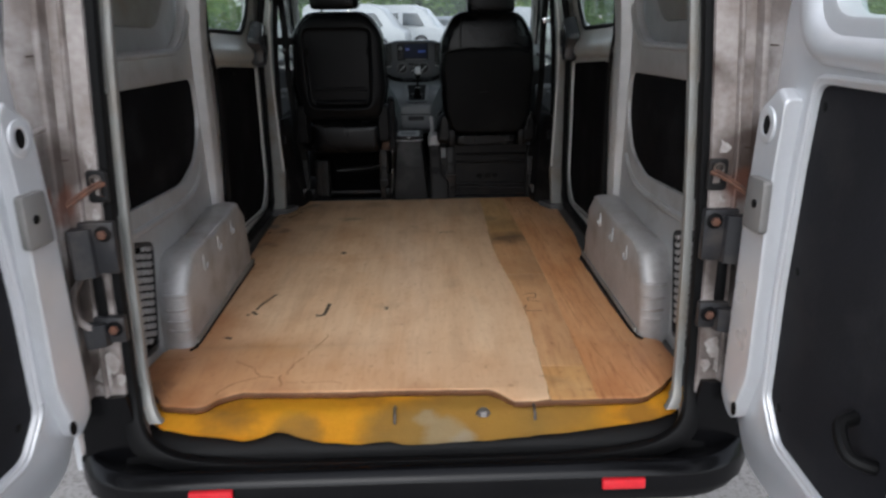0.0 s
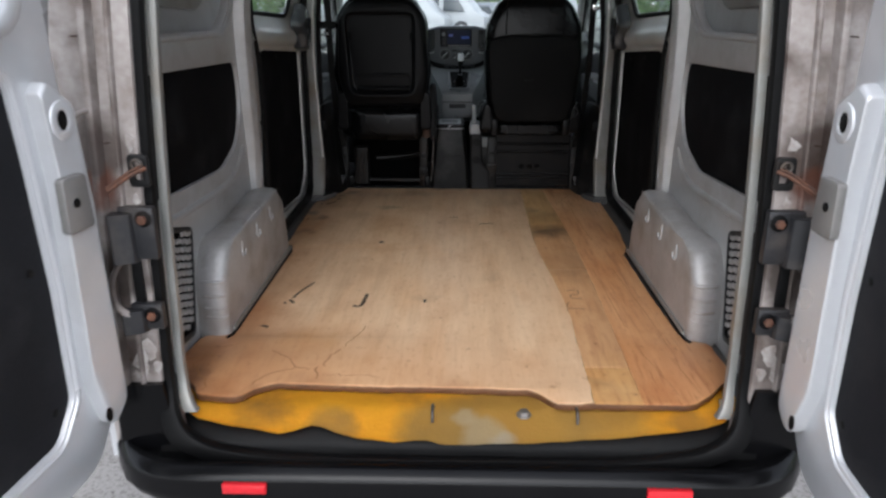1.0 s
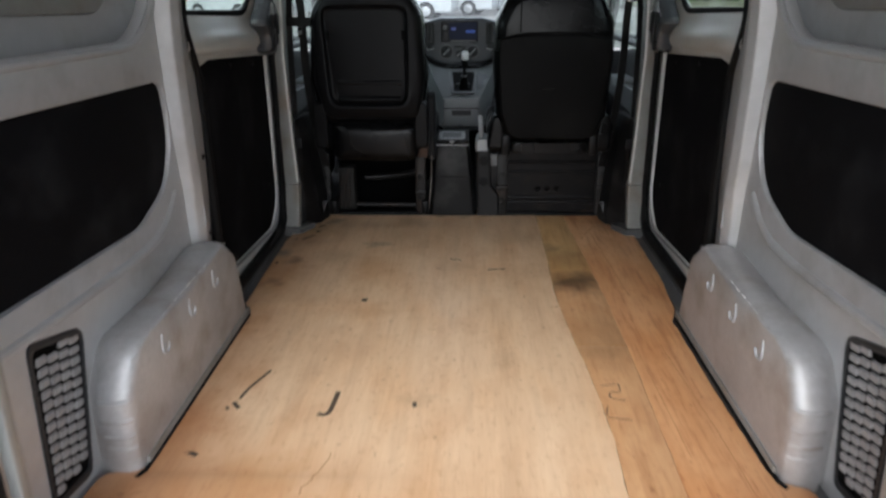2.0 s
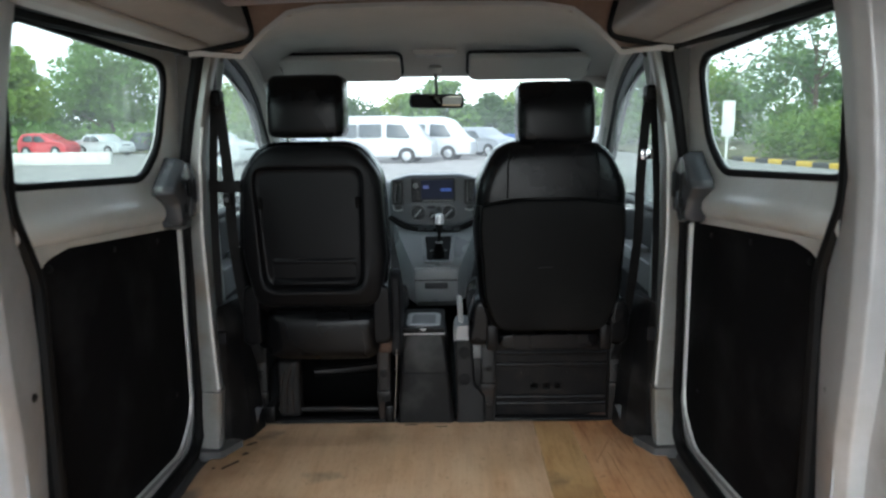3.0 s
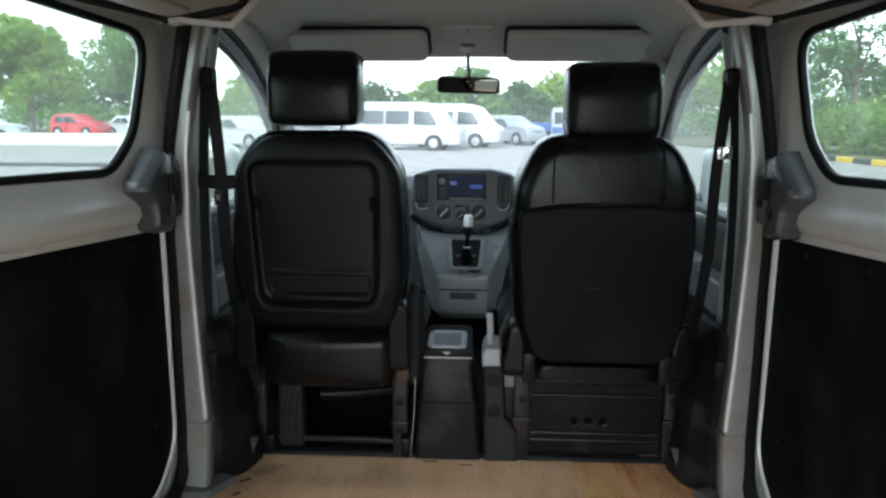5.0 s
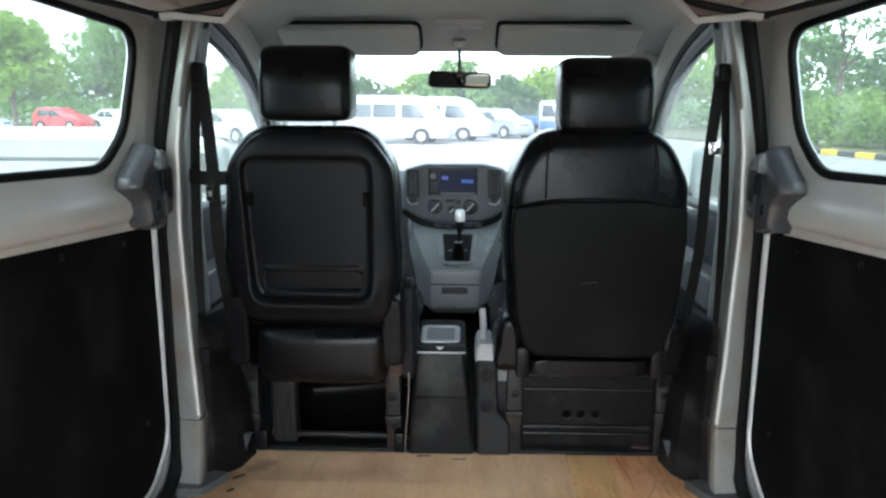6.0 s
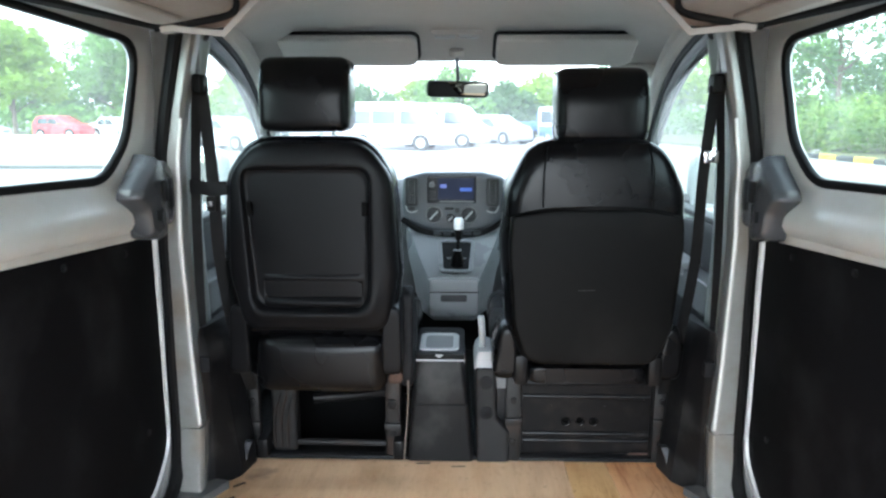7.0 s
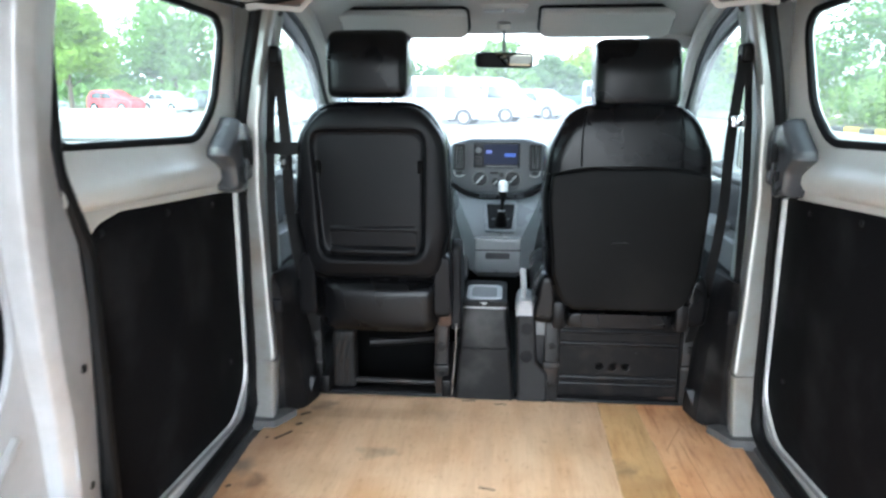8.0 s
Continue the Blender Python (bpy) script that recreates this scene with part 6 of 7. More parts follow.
part("lid_mark", plate([(-0.046, 0.857), (-0.024, 0.857), (-0.035, 0.848)], (), 0.002, 0.0004, across(2.0045)), TRIM_LIGHT, box)
part("tray_ring", plate(rect(-0.090, 2.035, 0.018, 2.185, 0.025), [rect(-0.078, 2.047, 0.006, 2.172, 0.02)], 0.006, 0.002, flat(0.8565)), TRIM_LIGHT, box, "light grey tray rim")
part("tray_floor", plate(rect(-0.086, 2.04, 0.014, 2.18, 0.022), (), 0.003, 0.001, flat(0.8565)), TRIM_GREY, box)

BRAKE_TRIM = material("dull_black_brake_trim", (0.011, 0.011, 0.0115), (0.016, 0.016, 0.0165), rough=0.5, scale=(7, 80), amount=0.6, bump=0.2, spec=0.2)
brake = thing("handbrake", "light grey handbrake lever on a dark base", "handbrake")
part("brake_base", loft([[(x, y, z) for x, y in rect(x0, 2.02, x1, 2.25, 0.012, 3)] for z, x0, x1 in ((0.42, 0.070, 0.168), (0.62, 0.070, 0.165), (0.66, 0.068, 0.130), (0.80, 0.066, 0.125), (0.81, 0.068, 0.122))]), BRAKE_TRIM, brake)
part("side_box", rbox(0.118, 2.05, 0.64, 0.165, 2.25, 0.79, 0.01), BRAKE_TRIM, brake)
part("side_box_cap", rbox(0.122, 2.046, 0.742, 0.163, 2.06, 0.792, 0.004), TRIM_GREY, brake)
for z in (0.77, 0.68):
    part("base_recess", disc(0.018, 0.003, Matrix.Translation((0.097, 2.021, z)) @ pose(0, 0, 0, 90, 0, 0), 20), STEP_BLACK, brake)
part("lever_boot", loft([[(x, y, z) for x, y in rect(x0, 2.03, x1, 2.16, 0.012, 3)] for z, x0, x1 in ((0.805, 0.063, 0.122), (0.835, 0.064, 0.122), (0.850, 0.068, 0.116), (0.858, 0.072, 0.110))]), TRIM_LIGHT, brake)
part("lever", tube(smooth_path([(0.087, 2.08, 0.85), (0.086, 2.075, 0.90), (0.082, 2.09, 0.945)], 5), 0.0095), TRIM_LIGHT, brake)

# ---- dashboard ----
dash = thing("dashboard", "grey dashboard with a centre stack, vents and a radio", "dashboard")
prof = fillet([(3.38, 0.85, 0.0), (2.88, 0.80, 0.05), (2.80, 1.02, 0.05), (2.76, 1.12, 0.06), (2.77, 1.22, 0.06), (2.85, 1.268, 0.06), (3.10, 1.26, 0.1), (3.40, 1.17, 0.0)], 0.04, 4)
part("dash_pad", loft([[(CX + x, y, z) for y, z in prof] for x in np.linspace(-0.74, 0.74, 9)]), TRIM_GREY, dash, "grey dashboard pad")
pod = fillet([(-0.197, 1.20, 0.05), (-0.190, 1.135, 0.03), (-0.12, 1.095, 0.1), (0.0, 1.083, 0.2), (0.115, 1.095, 0.1), (0.178, 1.135, 0.03), (0.188, 1.20, 0.05), (0.180, 1.285, 0.02), (0.10, 1.305, 0.05), (-0.11, 1.305, 0.05), (-0.188, 1.285, 0.02)], 0.04, 5)
stack = part("centre_fascia", cushion(pod, 2.705, 2.83, 0.014, across(0)), FASCIA, dash, "blue-grey centre stack with vents and knobs")
radio = part("radio", cushion(rect(-0.101, 1.193, 0.078, 1.293, 0.006), 2.695, 2.74, 0.004, across(0)), SCREEN_BLACK, dash, "black radio with a lit blue screen")
part("radio_screen", plate(rect(-0.060, 1.208, 0.070, 1.284, 0.003), (), 0.003, 0.0006, across(2.6925)), SCREEN_BLUE, radio, "lit dark blue screen")
part("screen_text_bar", plate(rect(0.02, 1.238, 0.062, 1.250, 0.001), (), 0.002, 0.0004, across(2.6912)), lamp_material("lit_pale_blue", (0.05, 0.09, 0.3), 0.3), radio)
part("screen_text_bar", plate(rect(-0.052, 1.25, -0.03, 1.262, 0.001), (), 0.002, 0.0004, across(2.6912)), lamp_material("lit_pale_blue_mark", (0.1, 0.12, 0.3), 0.3), radio)
part("radio_knob", disc(0.009, 0.008, across(2.688) @ Matrix.Translation((-0.083, 1.262, 0))), TRIM_GREY, radio)
for z in (1.235, 1.222, 1.209):
    part("radio_button", plate(rect(-0.094, z - 0.004, -0.070, z + 0.004, 0.001), (), 0.003, 0.0006, across(2.6925)), TRIM_DARK, radio)
part("radio_slot", plate(rect(-0.055, 1.197, 0.070, 1.202, 0.001), (), 0.002, 0.0004, across(2.6935)), TRIM_GREY, radio)
for x0 in (-0.178, 0.118):
    vent = part("air_vent", plate(rect(x0, 1.185, x0 + 0.042, 1.285, 0.008), [rect(x0 + 0.006, 1.191, x0 + 0.036, 1.279, 0.005)], 0.014, 0.003, across(2.690)), TRIM_DARK, stack)
    # near-black sheet paints the vent's inner shade
    part("vent_well", plate(rect(x0 + 0.004, 1.189, x0 + 0.038, 1.281, 0.005), (), 0.002, 0.0004, across(2.699)), VOID_SHADE, vent)
    for k in range(4):
        part("vent_slat", rbox(x0 + 0.010 + 0.0065 * k, 2.692, 1.193, x0 + 0.0122 + 0.0065 * k, 2.699, 1.277, 0), TRIM_GREY, vent)
for x, z, r in ((-0.075, 1.150, 0.023), (0.052, 1.150, 0.023), (-0.014, 1.138, 0.012)):
    kb = part("climate_knob", disc(r, 0.022, across(2.684) @ Matrix.Translation((x, z, 0)), bevel=0.004), TRIM_DARK, stack)
    if r > 0.02:
        part("knob_ring", tube([(x + (r + 0.006) * math.cos(a), 2.705, z + (r + 0.006) * math.sin(a)) for a in np.linspace(0, 6.283, 25)[:-1]], 0.0028, True, 2), TRIM_GREY, kb)
    part("knob_grip", tube([(x - r * 0.6, 2.680, z - r * 0.65), (x + r * 0.6, 2.680, z + r * 0.65)], 0.0034, res=2), TRIM_LIGHT, kb)
part("push_button", plate(rect(-0.036, 1.168, -0.004, 1.176, 0.002), (), 0.004, 0.0008, across(2.702)), SCREEN_BLACK, stack)
part("push_button", plate(rect(0.002, 1.158, 0.016, 1.174, 0.002), (), 0.004, 0.0008, across(2.702)), TRIM_DARK, stack)
for x0 in (-0.157, 0.139):
    k = 1 if x0 < 0 else -1
    part("vent_line", tube(smooth_path([(x0 - 0.022 * k, 2.704, 1.182), (x0 - 0.016 * k, 2.704, 1.164), (x0, 2.703, 1.158), (x0 + 0.020 * k, 2.703, 1.164)], 5), 0.0022, res=2), TRIM_LIGHT, stack)
    part("vent_tab", plate(rect(x0 - 0.010, 1.168, x0 + 0.010, 1.178, 0.003), (), 0.004, 0.001, across(2.702)), TRIM_DARK, stack)
part("fascia_lip", tube(smooth_path([(-0.194, 2.706, 1.132), (-0.12, 2.696, 1.090), (0.0, 2.692, 1.077), (0.115, 2.696, 1.090), (0.184, 2.706, 1.132)], 6), 0.011, res=2), RUBBER, stack)
# light grey console below the stack, sloping towards the gear lever
sec = []
for z, hw, fw, y in ((1.10, 0.188, 0.168, 2.72), (1.075, 0.186, 0.158, 2.69), (1.03, 0.176, 0.134, 2.62), (0.98, 0.162, 0.105, 2.555), (0.955, 0.152, 0.092, 2.53), (0.90, 0.142, 0.086, 2.525), (0.82, 0.128, 0.082, 2.53), (0.79, 0.10, 0.07, 2.56)):
    sec.append([(x, yy, z) for x, yy in fillet([(-hw - 0.004, 2.95, 0.0), (-hw, y + 0.085, 0.04), (-fw - 0.006, y + 0.012, 0.006), (-fw, y, 0.006), (fw, y, 0.006), (fw + 0.006, y + 0.012, 0.006), (hw, y + 0.085, 0.04), (hw + 0.004, 2.95, 0.0)], 0.03, 3)])
lower = part("lower_console", loft(sec), CONSOLE_GREY, dash, "grey lower console")
part("drawer", cushion(rect(-0.088, 0.815, 0.088, 0.952, 0.012), 2.512, 2.56, 0.008, across(0)), CONSOLE_GREY, lower)
part("drawer_joint", tube([(-0.086, 2.512, 0.905), (0.086, 2.512, 0.905)], 0.0025, res=1), RUBBER, lower)
part("drawer_notch", plate(rect(-0.045, 0.872, 0.045, 0.895, 0.006), (), 0.003, 0.0006, across(2.5095)), TRIM_DARK, lower)
tilt = Matrix.Translation((0.008, 2.598, 1.016)) @ pose(0, 0, 0, 38, 0, 0)
gate = part("gear_gate", plate(fillet([(-0.054, -0.082), (0.054, -0.082), (0.066, 0.068), (-0.066, 0.068)], 0.016, 4), [fillet([(-0.046, -0.074), (0.046, -0.074), (0.058, 0.060), (-0.058, 0.060)], 0.012, 4)], 0.008, 0.003, tilt @ Matrix.Translation((0, 0, 0.006))), CONSOLE_GREY, dash, "grey rim round the gear gate")
part("gate_well", plate(fillet([(-0.050, -0.078), (0.050, -0.078), (0.062, 0.064), (-0.062, 0.064)], 0.014, 4), (), 0.004, 0.001, tilt @ Matrix.Translation((0, 0, 0.006))), RUBBER, gate)
for x in (-0.07, -0.035, 0.04, 0.075):
    part("switch", plate(rect(x - 0.013, 0.095, x + 0.013, 0.112, 0.003), (), 0.006, 0.001, tilt @ Matrix.Translation((0, 0, 0.004))), TRIM_DARK, lower)

lever = thing("gear_lever", "gear lever with a chrome-topped knob and a black boot", "gear lever")
turned = lambda x, y, rows: loft([[(x + r * math.cos(a), y + r * math.sin(a), z) for a in np.linspace(0, 6.283, 17)[:-1]] for z, r in rows])
part("boot", loft([[(x + r * math.cos(a) * 1.1, yc + r * math.sin(a), z) for a in np.linspace(0, 6.283, 17)[:-1]] for z, r, x, yc in ((0.975, 0.024, 0.010, 2.575), (1.0, 0.021, 0.010, 2.555), (1.03, 0.017, 0.011, 2.53), (1.05, 0.011, 0.012, 2.515), (1.06, 0.009, 0.012, 2.51))]), VINYL_MATT, lever)
part("boot_collar", tube([(0.0125 + 0.011 * math.cos(a), 2.51 + 0.011 * math.sin(a), 1.056) for a in np.linspace(0, 6.283, 17)[:-1]], 0.0022, True, 2), TRIM_LIGHT, lever)
part("shaft", tube([(0.012, 2.512, 1.05), (0.015, 2.492, 1.105)], 0.0065), RUBBER, lever)
part("knob", turned(0.0155, 2.489, ((1.094, 0.0075), (1.100, 0.0115), (1.118, 0.0138), (1.132, 0.0150))), RUBBER, lever)
part("knob_cap", turned(0.0162, 2.487, ((1.131, 0.0158), (1.135, 0.0164), (1.160, 0.0164), (1.167, 0.0145), (1.170, 0.0100), (1.171, 0.002))), KNOB_CAP, lever, "bright satin cap")
for k in (-1, 1):
    part("gate_flap", tube(smooth_path([(0.008 + k * 0.046, 2.598, 1.020), (0.008 + k * 0.032, 2.578, 1.012), (0.008 + k * 0.018, 2.566, 1.016)], 5), 0.0022, res=2), TRIM_GREY, lever)

# ---- overhead in the cab ----
mirror = thing("rear_view_mirror", "black rear-view mirror hanging from the windscreen header", "mirror")
part("mirror_housing", cushion(fillet([(-0.092, 1.568, 0.018), (0.112, 1.564, 0.018), (0.116, 1.616, 0.02), (-0.090, 1.622, 0.02)], 0.02, 5), 2.485, 2.525, 0.014, across(0)), RUBBER, mirror)
part("mirror_glass", plate(fillet([(-0.084, 1.574, 0.014), (0.104, 1.570, 0.014), (0.108, 1.611, 0.016), (-0.083, 1.616, 0.016)], 0.016, 5), (), 0.003, 0.0008, Matrix.Translation((0, 2.4835, 1.6)) @ pose(0, 0, 0, 8, 0, -10) @ axes((1, 0, 0), (0, 0, 1), (0, 1, 0)) @ Matrix.Translation((0, -1.6, 0))), MIRROR, mirror)
part("mirror_stem", tube(smooth_path([(0.012, 2.51, 1.61), (0.010, 2.50, 1.65), (0.008, 2.47, 1.70)], 5), 0.006), TRIM_GREY, mirror)
part("stem_mount", disc(0.022, 0.02, Matrix.Translation((0.008, 2.465, 1.695)) @ pose(0, 0, 0, 20, 0, 0)), HEADLINER, mirror)

for s, x0, x1 in ((-1, -0.530, -0.112), (1, 0.128, 0.548)):
    visor = thing("sun_visor", "beige-grey folded sun visor under the headliner", "sun visor", group="sun visors")
    m = Matrix.Translation((0, 2.315, 1.744)) @ pose(0, 0, 0, -29, 0, 0)
    out = fillet([(x0, 0.0, 0.015), (x1, 0.0, 0.03), (x1 + s * -0.0, 0.135, 0.03), (x0, 0.135, 0.03)], 0.02, 5)
    part("visor_board", cushion(out, -0.022, 0.0, 0.009, m), HEADLINER, visor)
    # black tube drawn as the shadow line round the visor
    part("visor_shadow_gap", tube([tuple(m @ Vector((u, v, 0.004))) for u, v in inset(out, -0.005)], 0.005, True, 2), RUBBER, visor)
lamp = thing("map_lamp", "small white map lamp set in the headliner", "lamp")
for x0, x1 in ((-0.060, 0.004), (0.012, 0.076)):
    part("lamp_lens", rbox(x0, 2.375, 1.742, x1, 2.425, 1.757, 0.004), TRIM_LIGHT, lamp)
part("lamp_frame", rbox(-0.07, 2.365, 1.750, 0.086, 2.435, 1.772, 0.005), HEADLINER, lamp)

# ---- front doors ----
for s in (-1, 1):
    X = lambda x, s=s: CX + s * x
    door = thing("front_door", "front door with a grey inner panel and a window, shut", "door", group="front doors")
    panel = fillet([(1.93, 0.48, 0.03), (3.05, 0.48, 0.1), (3.12, 1.10, 0.05), (1.95, 1.22, 0.03)], 0.04, 5)
    part("inner_panel", plate(panel, (), 0.05, 0.01, side(s, 0.735)), TRIM_DARK, door)
    part("arm_rest", cushion(fillet([(2.02, 0.96, 0.02), (2.55, 0.98, 0.02), (2.60, 1.06, 0.03), (2.02, 1.055, 0.02)], 0.02, 4), -0.055, 0.01, 0.018, side(s, 0.735)), TRIM_GREY, door)
    part("pull_cup", cushion(rect(2.22, 1.03, 2.42, 1.075, 0.015), -0.065, 0.0, 0.012, side(s, 0.735)), TRIM_LIGHT, door)
    part("sill_cap", rbox(X(0.715), 1.93, 1.205, X(0.765), 3.05, 1.225, 0.006), TRIM_DARK, door)
    part("door_skin", plate(inset(panel, -0.02), (), 0.02, 0.003, side(s, 0.80)), SILVER_DOOR, door)
    glass_out = fillet([(1.95, 1.20, 0.0), (3.15, 1.14, 0.0), (2.95, 1.42, 0.05), (2.60, 1.60, 0.1), (2.2, 1.68, 0.1), (1.95, 1.69, 0.02)], 0.02, 5)
    bm = plate(glass_out, (), 0.004, 0.001, side(s, 0.775))
    for v in bm.verts:
        v.co.x -= s * max(0, 0.14 * (v.co.z - 1.2) / 0.5) * (1 if v.co.y < 2.4 else max(0.3, 1 - (v.co.y - 2.4)))
    pane = part("door_window", bm, GLASS, door, smooth=0)
    pane.visible_shadow = False
    wing = thing("door_mirror", "silver door mirror outside the front window", "mirror", group="door mirrors")
    part("mirror_shell", cushion(fillet([(X(0.86), 1.17, 0.04), (X(1.04), 1.17, 0.05), (X(1.03), 1.40, 0.05), (X(0.87), 1.38, 0.04)], 0.05, 5), 2.72, 2.84, 0.04, across(0), puff=0.01), SILVER_DOOR, wing)
    part("mirror_glass", plate(fillet([(X(0.885), 1.195, 0.03), (X(1.015), 1.195, 0.03), (X(1.01), 1.375, 0.03), (X(0.89), 1.36, 0.03)], 0.03, 4), (), 0.004, 0.001, across(2.7)), MIRROR, wing)
    part("mirror_foot", tube([(X(0.79), 2.80, 1.19), (X(0.90), 2.78, 1.20)], 0.025), RUBBER, wing)

# ---- car park: vehicles ----
WHITE_CAR = material("white_car_paint", (0.47, 0.485, 0.50), (0.42, 0.435, 0.45), rough=0.3, scale=(1, 20), amount=0.4, bump=0, coat=0.4)
RED_CAR = material("red_car_paint", (0.50, 0.04, 0.05), (0.42, 0.03, 0.04), rough=0.3, scale=(1, 20), amount=0.4, bump=0, coat=0.4)
GREY_CAR = material("dark_grey_car_paint", (0.08, 0.09, 0.11), (0.06, 0.07, 0.085), rough=0.3, scale=(1, 20), amount=0.4, bump=0, coat=0.4)
SILVER_CAR = material("silver_car_paint", (0.30, 0.32, 0.345), (0.26, 0.28, 0.30), rough=0.35, scale=(1, 20), amount=0.4, bump=0, coat=0.4, metal=0.3)
BLUE_CAR = material("blue_truck_paint", (0.06, 0.13, 0.36), (0.05, 0.10, 0.28), rough=0.35, scale=(1, 20), amount=0.4, bump=0, coat=0.3)
TINT = material("dark_vehicle_glass", (0.03, 0.04, 0.045), (0.05, 0.06, 0.065), rough=0.08, scale=(1, 20), amount=0.4, bump=0, rough_vary=0.03)
TYRE = material("tyre_rubber", (0.02, 0.02, 0.02), (0.035, 0.034, 0.033), rough=0.85, scale=(10, 80), amount=0.6, bump=0.3)
RIM = material("alloy_rim", (0.45, 0.46, 0.47), (0.35, 0.35, 0.36), rough=0.4, metal=0.6, scale=(10, 60), amount=0.5, bump=0)
LENS = material("clear_headlamp", (0.7, 0.72, 0.74), (0.6, 0.62, 0.64), rough=0.12, scale=(20, 80), amount=0.5, bump=0, coat=0.5)
TAIL = material("red_tail_lamp", (0.45, 0.02, 0.02), (0.35, 0.01, 0.01), rough=0.2, scale=(20, 80), amount=0.5, bump=0, coat=0.5)

SHAPES = {
    # length, width, body outline (u along from the tail, v up), side windows, axles, windscreen (foot, head), rear glass
    "van": (4.85, 1.88, [(0.0, 0.35), (0.02, 1.0), (0.10, 2.02, 0.15), (0.35, 2.12, 0.2), (3.2, 2.10, 0.5), (3.75, 1.92, 0.3), (4.45, 1.10, 0.25), (4.83, 0.90, 0.2), (4.85, 0.35, 0.1)],
            [[(0.25, 1.22), (1.35, 1.22), (1.35, 1.80), (0.28, 1.80)], [(1.45, 1.22), (2.55, 1.22), (2.55, 1.80), (1.45, 1.80)], [(2.80, 1.20), (3.95, 1.16), (3.55, 1.76), (2.80, 1.80)]],
            (0.95, 3.75), ((4.40, 1.14), (3.82, 1.86)), ((0.03, 1.25), (0.09, 1.85))),
    "sedan": (4.45, 1.72, [(0.0, 0.30), (0.0, 0.85, 0.1), (0.15, 1.02, 0.1), (0.75, 1.06, 0.2), (1.30, 1.42, 0.3), (2.40, 1.45, 0.4), (3.20, 1.02, 0.3), (4.25, 0.86, 0.2), (4.45, 0.60, 0.1), (4.45, 0.30, 0.1)],
              [[(0.95, 1.02), (1.80, 1.00), (1.80, 1.36), (1.40, 1.36)], [(1.88, 1.00), (2.85, 0.99), (2.38, 1.36), (1.88, 1.37)]],
              (0.85, 3.55), ((3.15, 1.04), (2.48, 1.41)), ((0.80, 1.08), (1.27, 1.40))),
    "hatch": (3.9, 1.70, [(0.0, 0.30), (0.0, 0.85, 0.1), (0.08, 1.10, 0.1), (0.42, 1.50, 0.2), (1.0, 1.56, 0.3), (2.0, 1.54, 0.4), (2.85, 1.06, 0.3), (3.72, 0.90, 0.2), (3.9, 0.60, 0.1), (3.9, 0.30, 0.1)],
              [[(0.45, 1.06), (1.35, 1.03), (1.35, 1.44), (0.65, 1.46)], [(1.43, 1.03), (2.50, 1.02), (2.0, 1.43), (1.43, 1.45)]],
              (0.70, 3.15), ((2.82, 1.08), (2.08, 1.48)), ((0.10, 1.12), (0.38, 1.46))),
}


